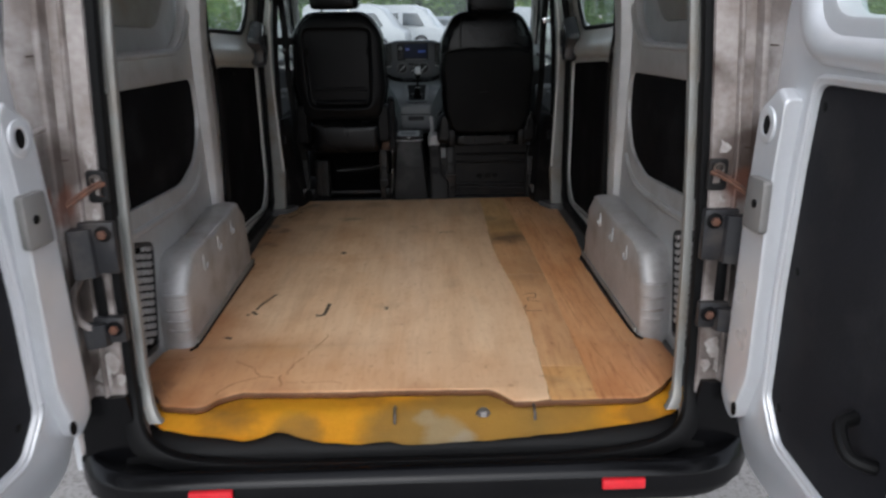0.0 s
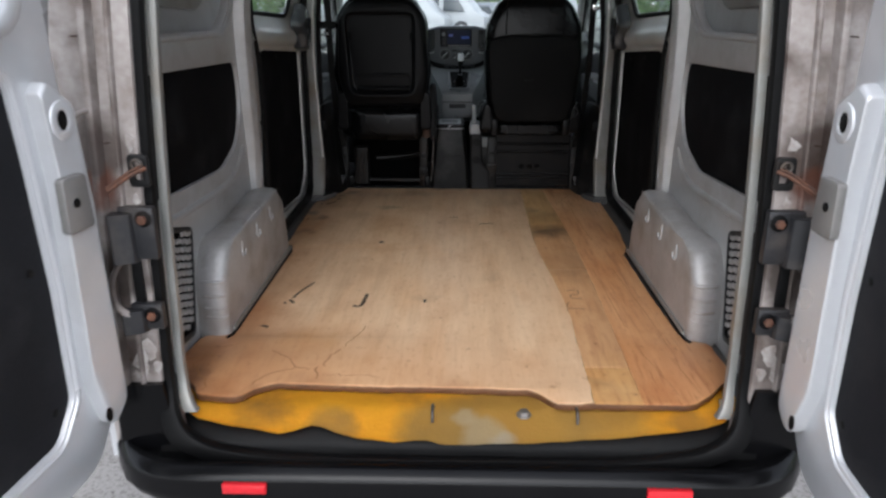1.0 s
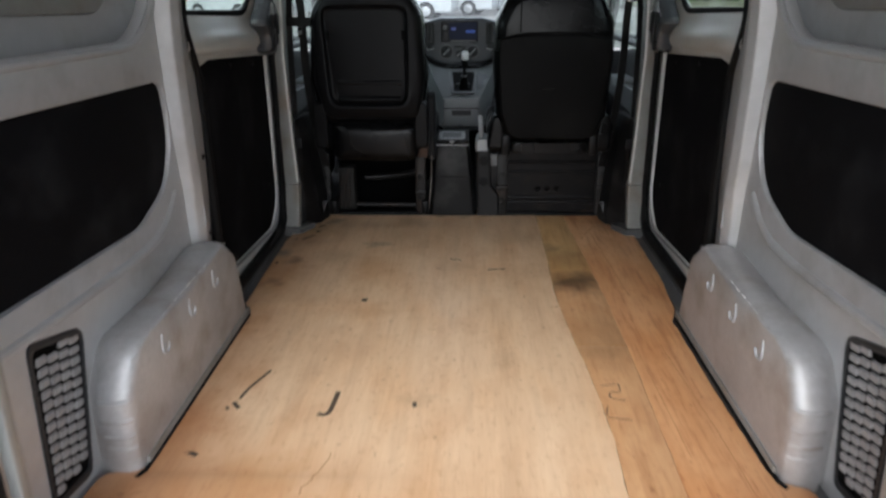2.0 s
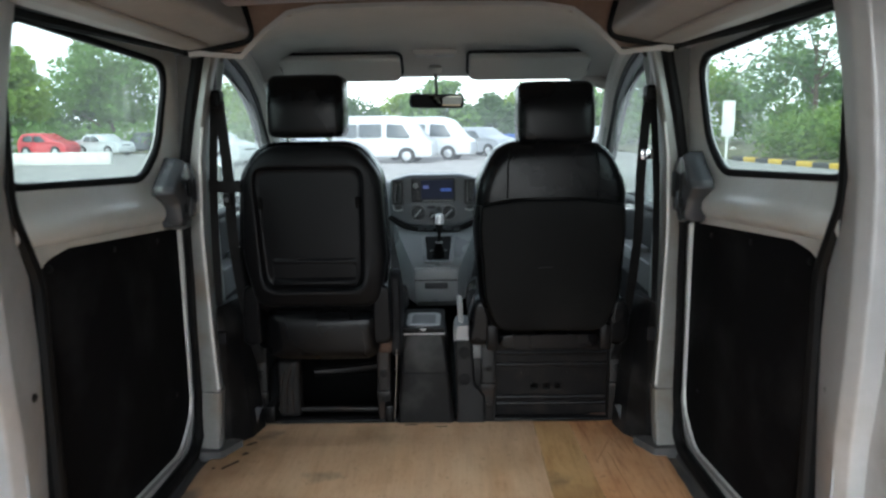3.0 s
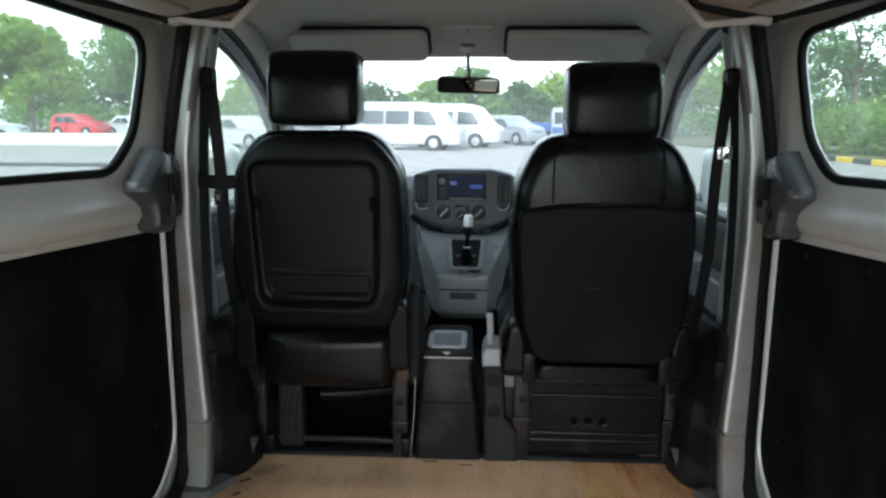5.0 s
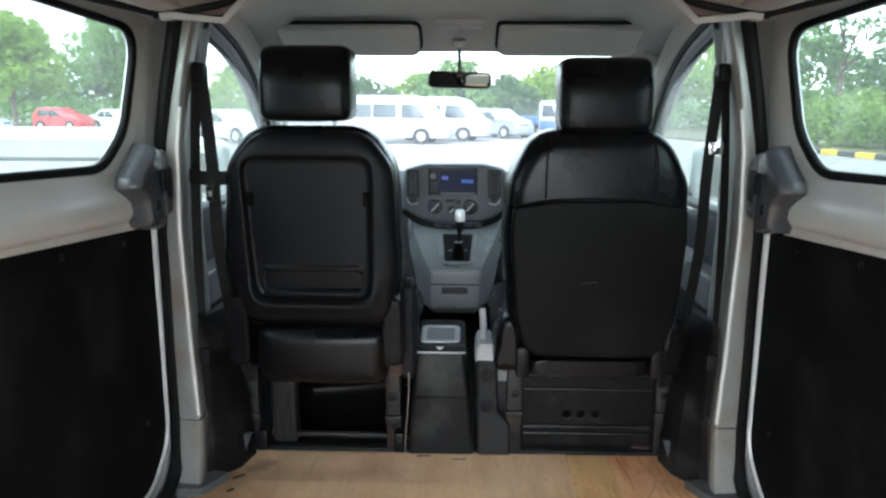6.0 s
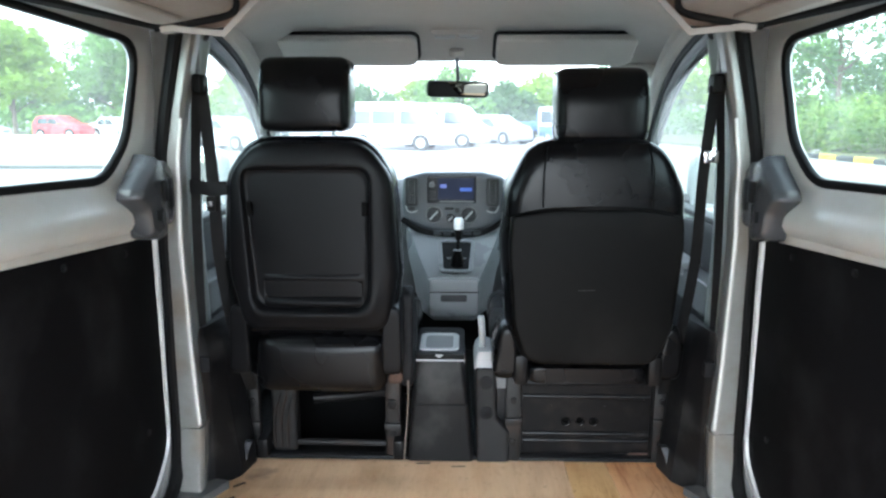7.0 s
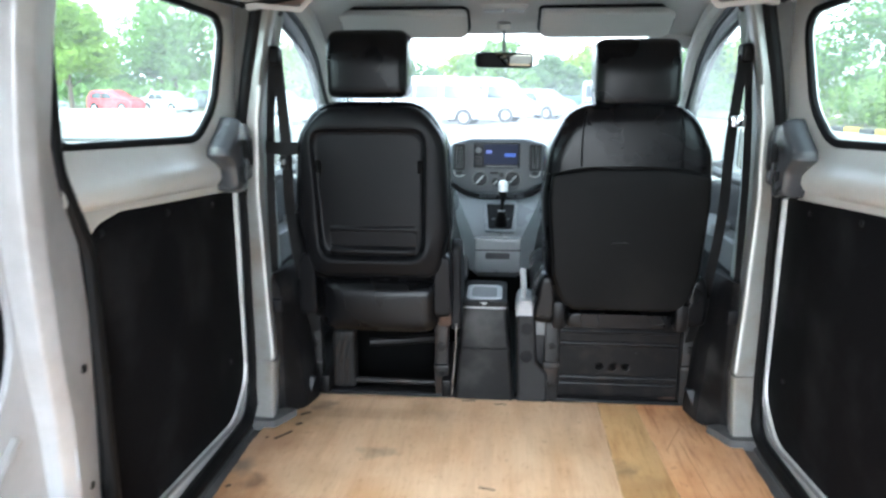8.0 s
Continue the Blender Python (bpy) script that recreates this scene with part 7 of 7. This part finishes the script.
def vehicle(name, kind, paint, place, heading, label, category, group="parked vehicles"):
    length, width, outline, windows, axles, front, back = SHAPES[kind]
    car = thing(name, label, category, group=group)
    m = axes((1, 0, 0), (0, 0, 1), (0, -1, 0), (-length / 2, width / 2, 0))
    shape = fillet(outline, 0.08, 5)
    bm = plate(shape, (), width, 0.09, m)
    for v in bm.verts:                                    # tumblehome above the waist, and rounded nose and tail
        if v.co.z > 1.0:
            v.co.y *= 1 - 0.16 * min(1, (v.co.z - 1.0) / 0.9)
        v.co.y *= 1 - 0.10 * max(0, abs(v.co.x) / (length / 2) - 0.7) / 0.3
    part("body", bm, paint, car)
    for g in (-1, 1):
        for w in windows:
            pts = fillet(w, 0.06, 3)
            bm = plate(pts, (), 0.02, 0.004)
            bm.transform(axes((1, 0, 0), (0, 0, 1), (0, g, 0), (-length / 2, g * width / 2, 0)))
            for v in bm.verts:
                v.co.y = v.co.y * (1 - 0.16 * min(1, max(0, v.co.z - 1.0) / 0.9)) + g * 0.012
                v.co.y -= g * 0.0 if abs(v.co.x) < length * 0.35 else v.co.y * 0.02
            part("side_window", bm, TINT, car)
        for ax in axles:
            wheel = part("wheel", disc(0.33, 0.20, Matrix.Translation((ax - length / 2, g * (width / 2 - 0.09) + 0.10, 0.33)) @ pose(0, 0, 0, 90, 0, 0), 28, 0.03), TYRE, car)
            part("rim", disc(0.20, 0.03, Matrix.Translation((ax - length / 2, g * (width / 2 + 0.01) + 0.015, 0.33)) @ pose(0, 0, 0, 90, 0, 0), 20, 0.01), RIM, wheel)
            part("wheel_arch_lip", plate([(0.40 * math.cos(a), 0.40 * math.sin(a)) for a in np.linspace(-0.2, math.pi + 0.2, 17)], (), 0.02, 0.004, axes((1, 0, 0), (0, 0, 1), (0, g, 0), (ax - length / 2, g * (width / 2 - 0.012), 0.33))), RUBBER, car)
        part("headlamp", rbox(length / 2 - 0.22, g * (width / 2 - 0.34), 0.66, length / 2 - 0.02, g * (width / 2 - 0.12), 0.84, 0.04), LENS, car)
        part("tail_lamp", rbox(-length / 2 - 0.01, g * (width / 2 - 0.22), 0.75, -length / 2 + 0.08, g * (width / 2 - 0.08), 1.0, 0.03), TAIL, car)
    for nm, (lo, hi) in (("windscreen", front), ("rear_window", back)):
        a, b = Vector((lo[0] - length / 2, 0, lo[1])), Vector((hi[0] - length / 2, 0, hi[1]))
        up = b - a
        nrm = Vector((up.z, 0, -up.x)).normalized() * (1 if nm == "windscreen" else -1)
        h = up.length
        bm = plate(fillet([(-width * 0.43, 0), (width * 0.43, 0), (width * 0.37, h), (-width * 0.37, h)], 0.06, 3), (), 0.02, 0.004)
        bm.transform(axes((0, 1, 0), tuple(up.normalized()), tuple(nrm), tuple(a + nrm * 0.005)))
        part(nm, bm, TINT, car)
    part("front_bumper", rbox(length / 2 - 0.12, -width * 0.43, 0.34, length / 2 + 0.04, width * 0.43, 0.58, 0.05), paint, car)
    part("grille", rbox(length / 2 - 0.06, -width * 0.22, 0.62, length / 2 + 0.03, width * 0.22, 0.78, 0.02), RUBBER, car)
    car.matrix_basis = pose(place[0], place[1], 0, 0, 0, heading)
    return car


def truck(place, heading):
    """A light flatbed truck with a forward cab."""
    car = thing("flatbed_truck", "blue light truck with a forward cab and a flat bed", "truck", group="parked vehicles")
    cab = fillet([(0.0, 0.45), (0.0, 2.0, 0.1), (1.1, 2.02, 0.2), (1.55, 1.25, 0.15), (1.62, 0.45, 0.05)], 0.08, 5)
    part("cab", plate(cab, (), 1.75, 0.08, axes((1, 0, 0), (0, 0, 1), (0, -1, 0), (1.0, 0.875, 0))), WHITE_CAR, car)
    part("cab_skirt", rbox(1.02, -0.89, 0.42, 2.66, 0.89, 1.02, 0.06), BLUE_CAR, car)
    for g in (-1, 1):
        part("side_window", plate(fillet([(0.25, 1.2), (1.38, 1.2), (1.05, 1.82), (0.25, 1.85)], 0.05, 3), (), 0.02, 0.004, axes((1, 0, 0), (0, 0, 1), (0, g, 0), (1.0, g * 0.868, 0))), TINT, car)
        for x in (-1.6, 1.85):
            w = part("wheel", disc(0.36, 0.22, Matrix.Translation((x, g * 0.76 + 0.11, 0.36)) @ pose(0, 0, 0, 90, 0, 0), 28, 0.03), TYRE, car)
            part("rim", disc(0.20, 0.03, Matrix.Translation((x, g * 0.88 + 0.015, 0.36)) @ pose(0, 0, 0, 90, 0, 0), 20, 0.01), RIM, w)
        part("bed_side", rbox(-2.5, g * 0.86 - 0.02, 0.82, 0.9, g * 0.86 + 0.02, 1.22, 0.01), BLUE_CAR, car)
    part("bed_floor", rbox(-2.5, -0.86, 0.76, 0.9, 0.86, 0.84, 0.01), BLUE_CAR, car)
    part("tail_gate", rbox(-2.54, -0.86, 0.82, -2.5, 0.86, 1.22, 0.01), BLUE_CAR, car)
    part("head_board", rbox(0.86, -0.86, 0.82, 0.92, 0.86, 1.75, 0.01), BLUE_CAR, car)
    part("chassis", rbox(-2.4, -0.4, 0.5, 1.2, 0.4, 0.78, 0.02), TYRE, car)
    up = Vector((-0.45, 0, 0.77)).normalized()
    part("windscreen", plate(fillet([(-0.78, 0), (0.78, 0), (0.72, 0.72), (-0.72, 0.72)], 0.05, 3), (), 0.02, 0.004, axes((0, 1, 0), tuple(up), (up.z, 0, -up.x), (2.545, 0, 1.27))), TINT, car)
    car.matrix_basis = pose(place[0], place[1], 0, 0, 0, heading)
    return car


vehicle("minibus", "van", WHITE_CAR, (-3.0, 33.2), -10, "white minibus with dark windows parked in a row", "minibus")
vehicle("minibus", "van", WHITE_CAR, (-1.0, 36.4), -14, "white high-roof minibus parked behind another", "minibus")
vehicle("pickup_car", "hatch", SILVER_CAR, (2.2, 40.5), -50, "silver hatchback parked facing the road", "car")
truck((4.6, 42.0), -55)
vehicle("saloon_car", "sedan", SILVER_CAR, (-7.6, 36.5), -35, "silver saloon parked beside the minibuses", "car")
vehicle("saloon_car", "sedan", WHITE_CAR, (-11.0, 33.0), -30, "white saloon parked in the row", "car")
vehicle("hatchback", "hatch", RED_CAR, (-28.8, 50.0), -12, "red hatchback parked behind the low wall", "car")
vehicle("saloon_car", "sedan", WHITE_CAR, (-25.0, 50.5), -25, "white saloon parked behind the low wall", "car")
vehicle("estate_car", "hatch", GREY_CAR, (-24.0, 57.0), 70, "dark grey hatchback parked behind", "car")
vehicle("saloon_car", "sedan", WHITE_CAR, (-27.5, 38.0), 10, "white saloon parked under the tree", "car")
vehicle("saloon_car", "sedan", SILVER_CAR, (-31.0, 33.0), 30, "silver saloon parked under the tree", "car")
vehicle("saloon_car", "sedan", WHITE_CAR, (-14.5, 44.0), -30, "white saloon in the far row", "car")
vehicle("hatchback", "hatch", WHITE_CAR, (-24.0, 22.0), 20, "white hatchback parked to the side", "car")
vehicle("hatchback", "hatch", SILVER_CAR, (-27.0, 15.0), 10, "silver hatchback parked to the side", "car")
vehicle("saloon_car", "sedan", RED_CAR, (-28.0, 8.0), 5, "red saloon parked to the side", "car")
vehicle("hatchback", "hatch", WHITE_CAR, (9.0, 44.5), -110, "white hatchback at the end of the row", "car")

# ---- kerbs, low wall, post ----
KERB_WHITE = material("weathered_white_paint", (0.68, 0.68, 0.66), (0.52, 0.51, 0.48), rough=0.8, scale=(2, 30), amount=0.7, bump=0.3, dirt=(0.3, 0.28, 0.25), dirt_amount=0.4)
KERB_YELLOW = material("kerb_yellow_paint", (0.70, 0.47, 0.05), (0.55, 0.35, 0.04), rough=0.8, scale=(3, 30), amount=0.7, bump=0.3, dirt=(0.2, 0.16, 0.1), dirt_amount=0.4)
KERB_BLACK = material("kerb_black_paint", (0.04, 0.04, 0.04), (0.08, 0.08, 0.075), rough=0.8, scale=(3, 30), amount=0.7, bump=0.3)
EARTH = material("verge_earth", (0.12, 0.13, 0.05), (0.08, 0.07, 0.04), rough=0.95, scale=(0.8, 12), amount=0.8, bump=0.8, bump_scale=30)
wall = part("low_wall", rbox(-27.0, 34.8, 0.0, -17.0, 35.1, 0.62, 0.03), KERB_WHITE)
tagged(wall, "low weathered white concrete wall at the edge of the car park", "wall", kind="structure")
edge = part("kerb", rbox(-26.0, 20.6, 0.0, -8.6, 20.9, 0.10, 0.02), KERB_BLACK)
edge.matrix_basis = pose(0, 0, 0, 0, 0, 1.5)
tagged(edge, "low dark weathered kerb across the car park", "kerb", kind="structure")
kerb = thing("painted_kerb", "yellow and black painted kerb along the hedge", "kerb", kind="structure")
a, b = Vector((12.9, 31.0, 0)), Vector((15.6, -6.0, 0))
n = 37
for i in range(n):
    p, q = a.lerp(b, i / n), a.lerp(b, (i + 0.985) / n)
    d = (q - p).normalized()
    bm = rbox(0, -0.12, 0, (q - p).length, 0.12, 0.19, 0.02)
    bm.transform(axes(tuple(d), (-d.y, d.x, 0), (0, 0, 1), tuple(p)))
    part("kerb_stone", bm, KERB_YELLOW if i % 2 else KERB_BLACK, kerb)
verge = part("verge", plate([(13.1, 31.0), (15.8, -8.0), (60, -8.0), (60, 75), (-60, 75), (-60, 56), (10, 52)], (), 0.14, 0.02), EARTH)
tagged(verge, "planted verge of dark earth and weeds round the car park", "verge", kind="structure")
verge2 = part("verge_side", plate([(-36, -25), (-36, 34), (-60, 34), (-60, -25)], (), 0.14, 0.02), EARTH)
tagged(verge2, "planted verge of dark earth beside the car park", "verge", kind="structure")
post = thing("sign_post", "white painted post with a small board by the kerb", "sign post")
part("post_pole", tube([(11.1, 27.5, 0.0), (11.1, 27.5, 2.4)], 0.05), KERB_WHITE, post)
part("post_board", rbox(10.85, 27.42, 1.1, 11.35, 27.47, 2.5, 0.02), KERB_WHITE, post)

# ---- trees and hedge ----
def leaf_material(name, a, b):
    m = bpy.data.materials.new(name)
    m.use_nodes = True
    n, l = m.node_tree.nodes, m.node_tree.links
    p = n["Principled BSDF"]
    geo, tc, t = n.new("ShaderNodeNewGeometry"), n.new("ShaderNodeTexCoord"), n.new("ShaderNodeTexNoise")
    t.inputs["Scale"].default_value, t.inputs["Detail"].default_value = 0.7, 3.0
    l.new(tc.outputs["Object"], t.inputs["Vector"])
    add = n.new("ShaderNodeMath")
    add.operation = "MULTIPLY_ADD"
    l.new(geo.outputs["Random Per Island"], add.inputs[0])
    add.inputs[1].default_value = 0.5
    sc = n.new("ShaderNodeMapRange")
    sc.inputs["From Min"].default_value, sc.inputs["From Max"].default_value, sc.inputs["To Max"].default_value = 0.3, 0.7, 0.5
    l.new(t.outputs["Fac"], sc.inputs["Value"])
    l.new(sc.outputs["Result"], add.inputs[2])
    x = n.new("ShaderNodeMix")
    x.data_type = "RGBA"
    x.inputs[6].default_value, x.inputs[7].default_value = (*a, 1), (*b, 1)
    l.new(add.outputs[0], x.inputs["Factor"])
    l.new(x.outputs[2], p.inputs["Base Color"])
    p.inputs["Roughness"].default_value = 0.55
    p.inputs["Subsurface Weight"].default_value = 0.0
    tr, mixer = n.new("ShaderNodeBsdfTranslucent"), n.new("ShaderNodeMixShader")
    l.new(x.outputs[2], tr.inputs["Color"])
    mixer.inputs[0].default_value = 0.45
    l.new(p.outputs[0], mixer.inputs[1])
    l.new(tr.outputs[0], mixer.inputs[2])
    l.new(mixer.outputs[0], n["Material Output"].inputs["Surface"])
    return m


LEAF_BRIGHT = leaf_material("bright_leaves", (0.15, 0.255, 0.035), (0.30, 0.42, 0.075))
LEAF_MID = leaf_material("mid_green_leaves", (0.105, 0.20, 0.045), (0.20, 0.33, 0.085))
LEAF_HEDGE = leaf_material("hedge_leaves", (0.085, 0.185, 0.04), (0.26, 0.36, 0.07))
LEAF_DARK = leaf_material("dark_green_leaves", (0.07, 0.135, 0.055), (0.135, 0.215, 0.085))
BARK = material("grey_brown_bark", (0.16, 0.12, 0.09), (0.09, 0.07, 0.05), rough=0.95, scale=(4, 30), amount=0.9, bump=0.8, bump_scale=25, stretch=(1, 1, 0.3))


def leaves(name, centres, count, size, mat, parent, rng, label=""):
    """Many small folded leaves strewn through clumps; centres are rows of x, y, z, radius."""
    c = np.array(centres)
    w = c[:, 3] ** 2
    pick = rng.choice(len(c), count, p=w / w.sum())
    d = rng.normal(size=(count, 3))
    d /= np.linalg.norm(d, axis=1)[:, None]
    rad = c[pick, 3] * (0.55 + 0.5 * rng.random(count) ** 0.6)
    pos = c[pick, :3] + d * rad[:, None] * np.array((1, 1, 0.85))
    u = rng.normal(size=(count, 3))
    u[:, 2] *= 0.6
    u /= np.linalg.norm(u, axis=1)[:, None]
    v = np.cross(u, d + 0.5 * rng.normal(size=(count, 3)))
    v /= np.linalg.norm(v, axis=1)[:, None]
    s = (size * (0.6 + 0.8 * rng.random(count)))[:, None]
    quads = np.stack((pos - u * s, pos + v * s * 0.45, pos + u * s, pos - v * s * 0.45), axis=1).reshape(-1, 3)
    faces = np.arange(count * 4).reshape(-1, 4)
    me = bpy.data.meshes.new(name)
    me.from_pydata(quads.tolist(), [], faces.tolist())
    me.materials.append(mat)
    ob = new(name, me)
    ob.parent = parent
    if label:
        tagged(ob, label)
    return ob


def tree(place, height, spread, mat, seed, label, trunk=0.28, low=0.28, count=5000, size=0.16):
    rng = np.random.default_rng(seed)
    t = thing("tree", label, "tree", group="trees")
    base = Vector((*place, 0))
    top = height * 0.72
    rings = []
    for i in range(7):
        z = top * i / 6
        r = height * 0.022 * (1.5 if i == 0 else 1) * (1 - 0.12 * i)
        ox, oy = 0.06 * height * 0.1 * math.sin(i + seed), 0.06 * height * 0.1 * math.cos(i * 1.3 + seed)
        rings.append([(ox + r * math.cos(a), oy + r * math.sin(a), z) for a in np.linspace(0, 2 * math.pi, 9)[:-1]])
    tr = part("trunk", loft(rings), BARK, t)
    centres = []
    for i in range(9):
        a = i * 2.4 + seed
        z0 = height * (low + 0.05 + 0.42 * rng.random())
        reach = spread * (0.45 + 0.4 * rng.random())
        tip = Vector((reach * math.cos(a), reach * math.sin(a), z0 + height * (0.08 + 0.14 * rng.random())))
        limb = smooth_path([(0, 0, z0 - height * 0.05), tuple(tip * 0.5 + Vector((0, 0, z0 * 0.45))), tuple(tip)], 4)
        rr = []
        for k, p in enumerate(limb):
            q = height * 0.010 * (1 - 0.8 * k / len(limb))
            rr.append([(p[0] + q * math.cos(b), p[1] + q * math.sin(b), p[2] + q * math.sin(b) * 0.3) for b in np.linspace(0, 2 * math.pi, 6)[:-1]])
        part("limb", loft(rr), BARK, t)
        centres.append((*tip, spread * (0.28 + 0.16 * rng.random())))
    for i in range(26):
        a, k = rng.random() * 6.283, rng.random()
        z = height * (low + 0.10 + (0.86 - low) * rng.random())
        f = math.sin(math.pi * min(1, max(0.12, (z / height - low + 0.12) / (1.06 - low)))) ** 0.6
        r = spread * f * math.sqrt(k) * 0.82
        centres.append((r * math.cos(a), r * math.sin(a), min(z, height * 0.93), spread * (0.17 + 0.16 * rng.random())))
    leaves("crown", centres, count, size, mat, t, rng)
    t.matrix_basis = Matrix.Translation(base)
    return t


tree((-23.2, 36.0), 6.7, 2.7, LEAF_BRIGHT, 3, "bright green leafy tree beside the low wall", low=0.24, count=11000, size=0.16)
tree((-29.0, 60.0), 11.5, 4.6, LEAF_MID, 5, "tall dense green tree behind the parked cars", low=0.12, count=9000, size=0.22)
tree((-46.0, 46.0), 8.0, 4.2, LEAF_BRIGHT, 7, "broad bright green tree at the edge of the car park", low=0.2, count=7000, size=0.2)
far = [(-38, 62, 6.5, 4.4), (-31, 64, 7.0, 4.6), (-19, 60, 5.2, 4.0), (-13.5, 64, 4.6, 3.6), (-8.5, 61, 4.2, 3.4), (-4.5, 68, 4.6, 3.6), (-0.5, 63, 6.0, 3.8), (4.0, 62, 4.2, 3.4), (8.0, 66, 5.2, 4.0), (12.0, 60, 5.4, 4.0),
       (16.5, 63, 6.4, 4.4), (21.5, 60, 7.0, 4.6), (27, 56, 7.6, 4.8), (33, 52, 8.0, 5.0)]
for i, (x, y, h, r) in enumerate(far):
    tree((x, y), h, r, (LEAF_MID, LEAF_DARK, LEAF_BRIGHT)[i % 3], 20 + i, ("mid-green", "dark green", "bright green")[i % 3] + " leafy tree in the far row beyond the car park", low=0.06, count=4200, size=0.26)
right = [(22.0, 42.0, 9.5, 4.8), (23.5, 33.0, 8.0, 4.2), (22.5, 26.0, 9.0, 4.4), (25.0, 19.0, 8.5, 4.4), (24.0, 12.0, 9.5, 4.6), (25.5, 4.0, 9.0, 4.6), (23.5, -4.0, 8.0, 4.4)]
for i, (x, y, h, r) in enumerate(right):
    tree((x, y), h, r, (LEAF_DARK, LEAF_MID)[i % 2], 50 + i, "tall open-crowned green tree behind the hedge", low=0.25, count=2600, size=0.2)
side_trees = [(-40, 26, 8.0, 4.5), (-41, 17, 7.0, 4.2), (-42, 8, 8.5, 4.8), (-41, -2, 7.5, 4.4), (-42, -12, 8.0, 4.6)]
for i, (x, y, h, r) in enumerate(side_trees):
    tree((x, y), h, r, (LEAF_BRIGHT, LEAF_MID)[i % 2], 70 + i, "leafy green tree on the verge beside the car park", low=0.12, count=3500, size=0.24)

rng = np.random.default_rng(11)
cl = []
for i in range(130):
    t = rng.random()
    p = Vector((14.6, 31.5, 0)).lerp(Vector((17.4, -6.0, 0)), t)
    k = rng.random()
    cl.append((p.x + 3.6 * k, p.y + rng.normal() * 0.4, 0.55 + 1.1 * k + 0.5 * rng.random(), 0.75 + 0.45 * rng.random()))
hedge = leaves("hedge", cl, 36000, 0.11, LEAF_HEDGE, None, rng)
tagged(hedge, "rounded bright green shrubs forming a hedge behind the kerb", "hedge", kind="stuff")
cl = [(-60 + 125 * rng.random(), 54.5 + 2.5 * rng.random(), 0.6 + 1.2 * rng.random(), 1.1 + 0.6 * rng.random()) for i in range(110)]
scrub = leaves("far_scrub", cl, 16000, 0.22, LEAF_MID, None, rng)
tagged(scrub, "dense green scrub below the far trees", "scrub", kind="stuff")
cl = [(-38.5 + 2.5 * rng.random(), -25 + 58 * rng.random(), 0.5 + 0.9 * rng.random(), 0.9 + 0.5 * rng.random()) for i in range(70)]
scrub2 = leaves("side_scrub", cl, 10000, 0.2, LEAF_MID, None, rng)
tagged(scrub2, "dense green scrub on the side verge", "scrub", kind="stuff")
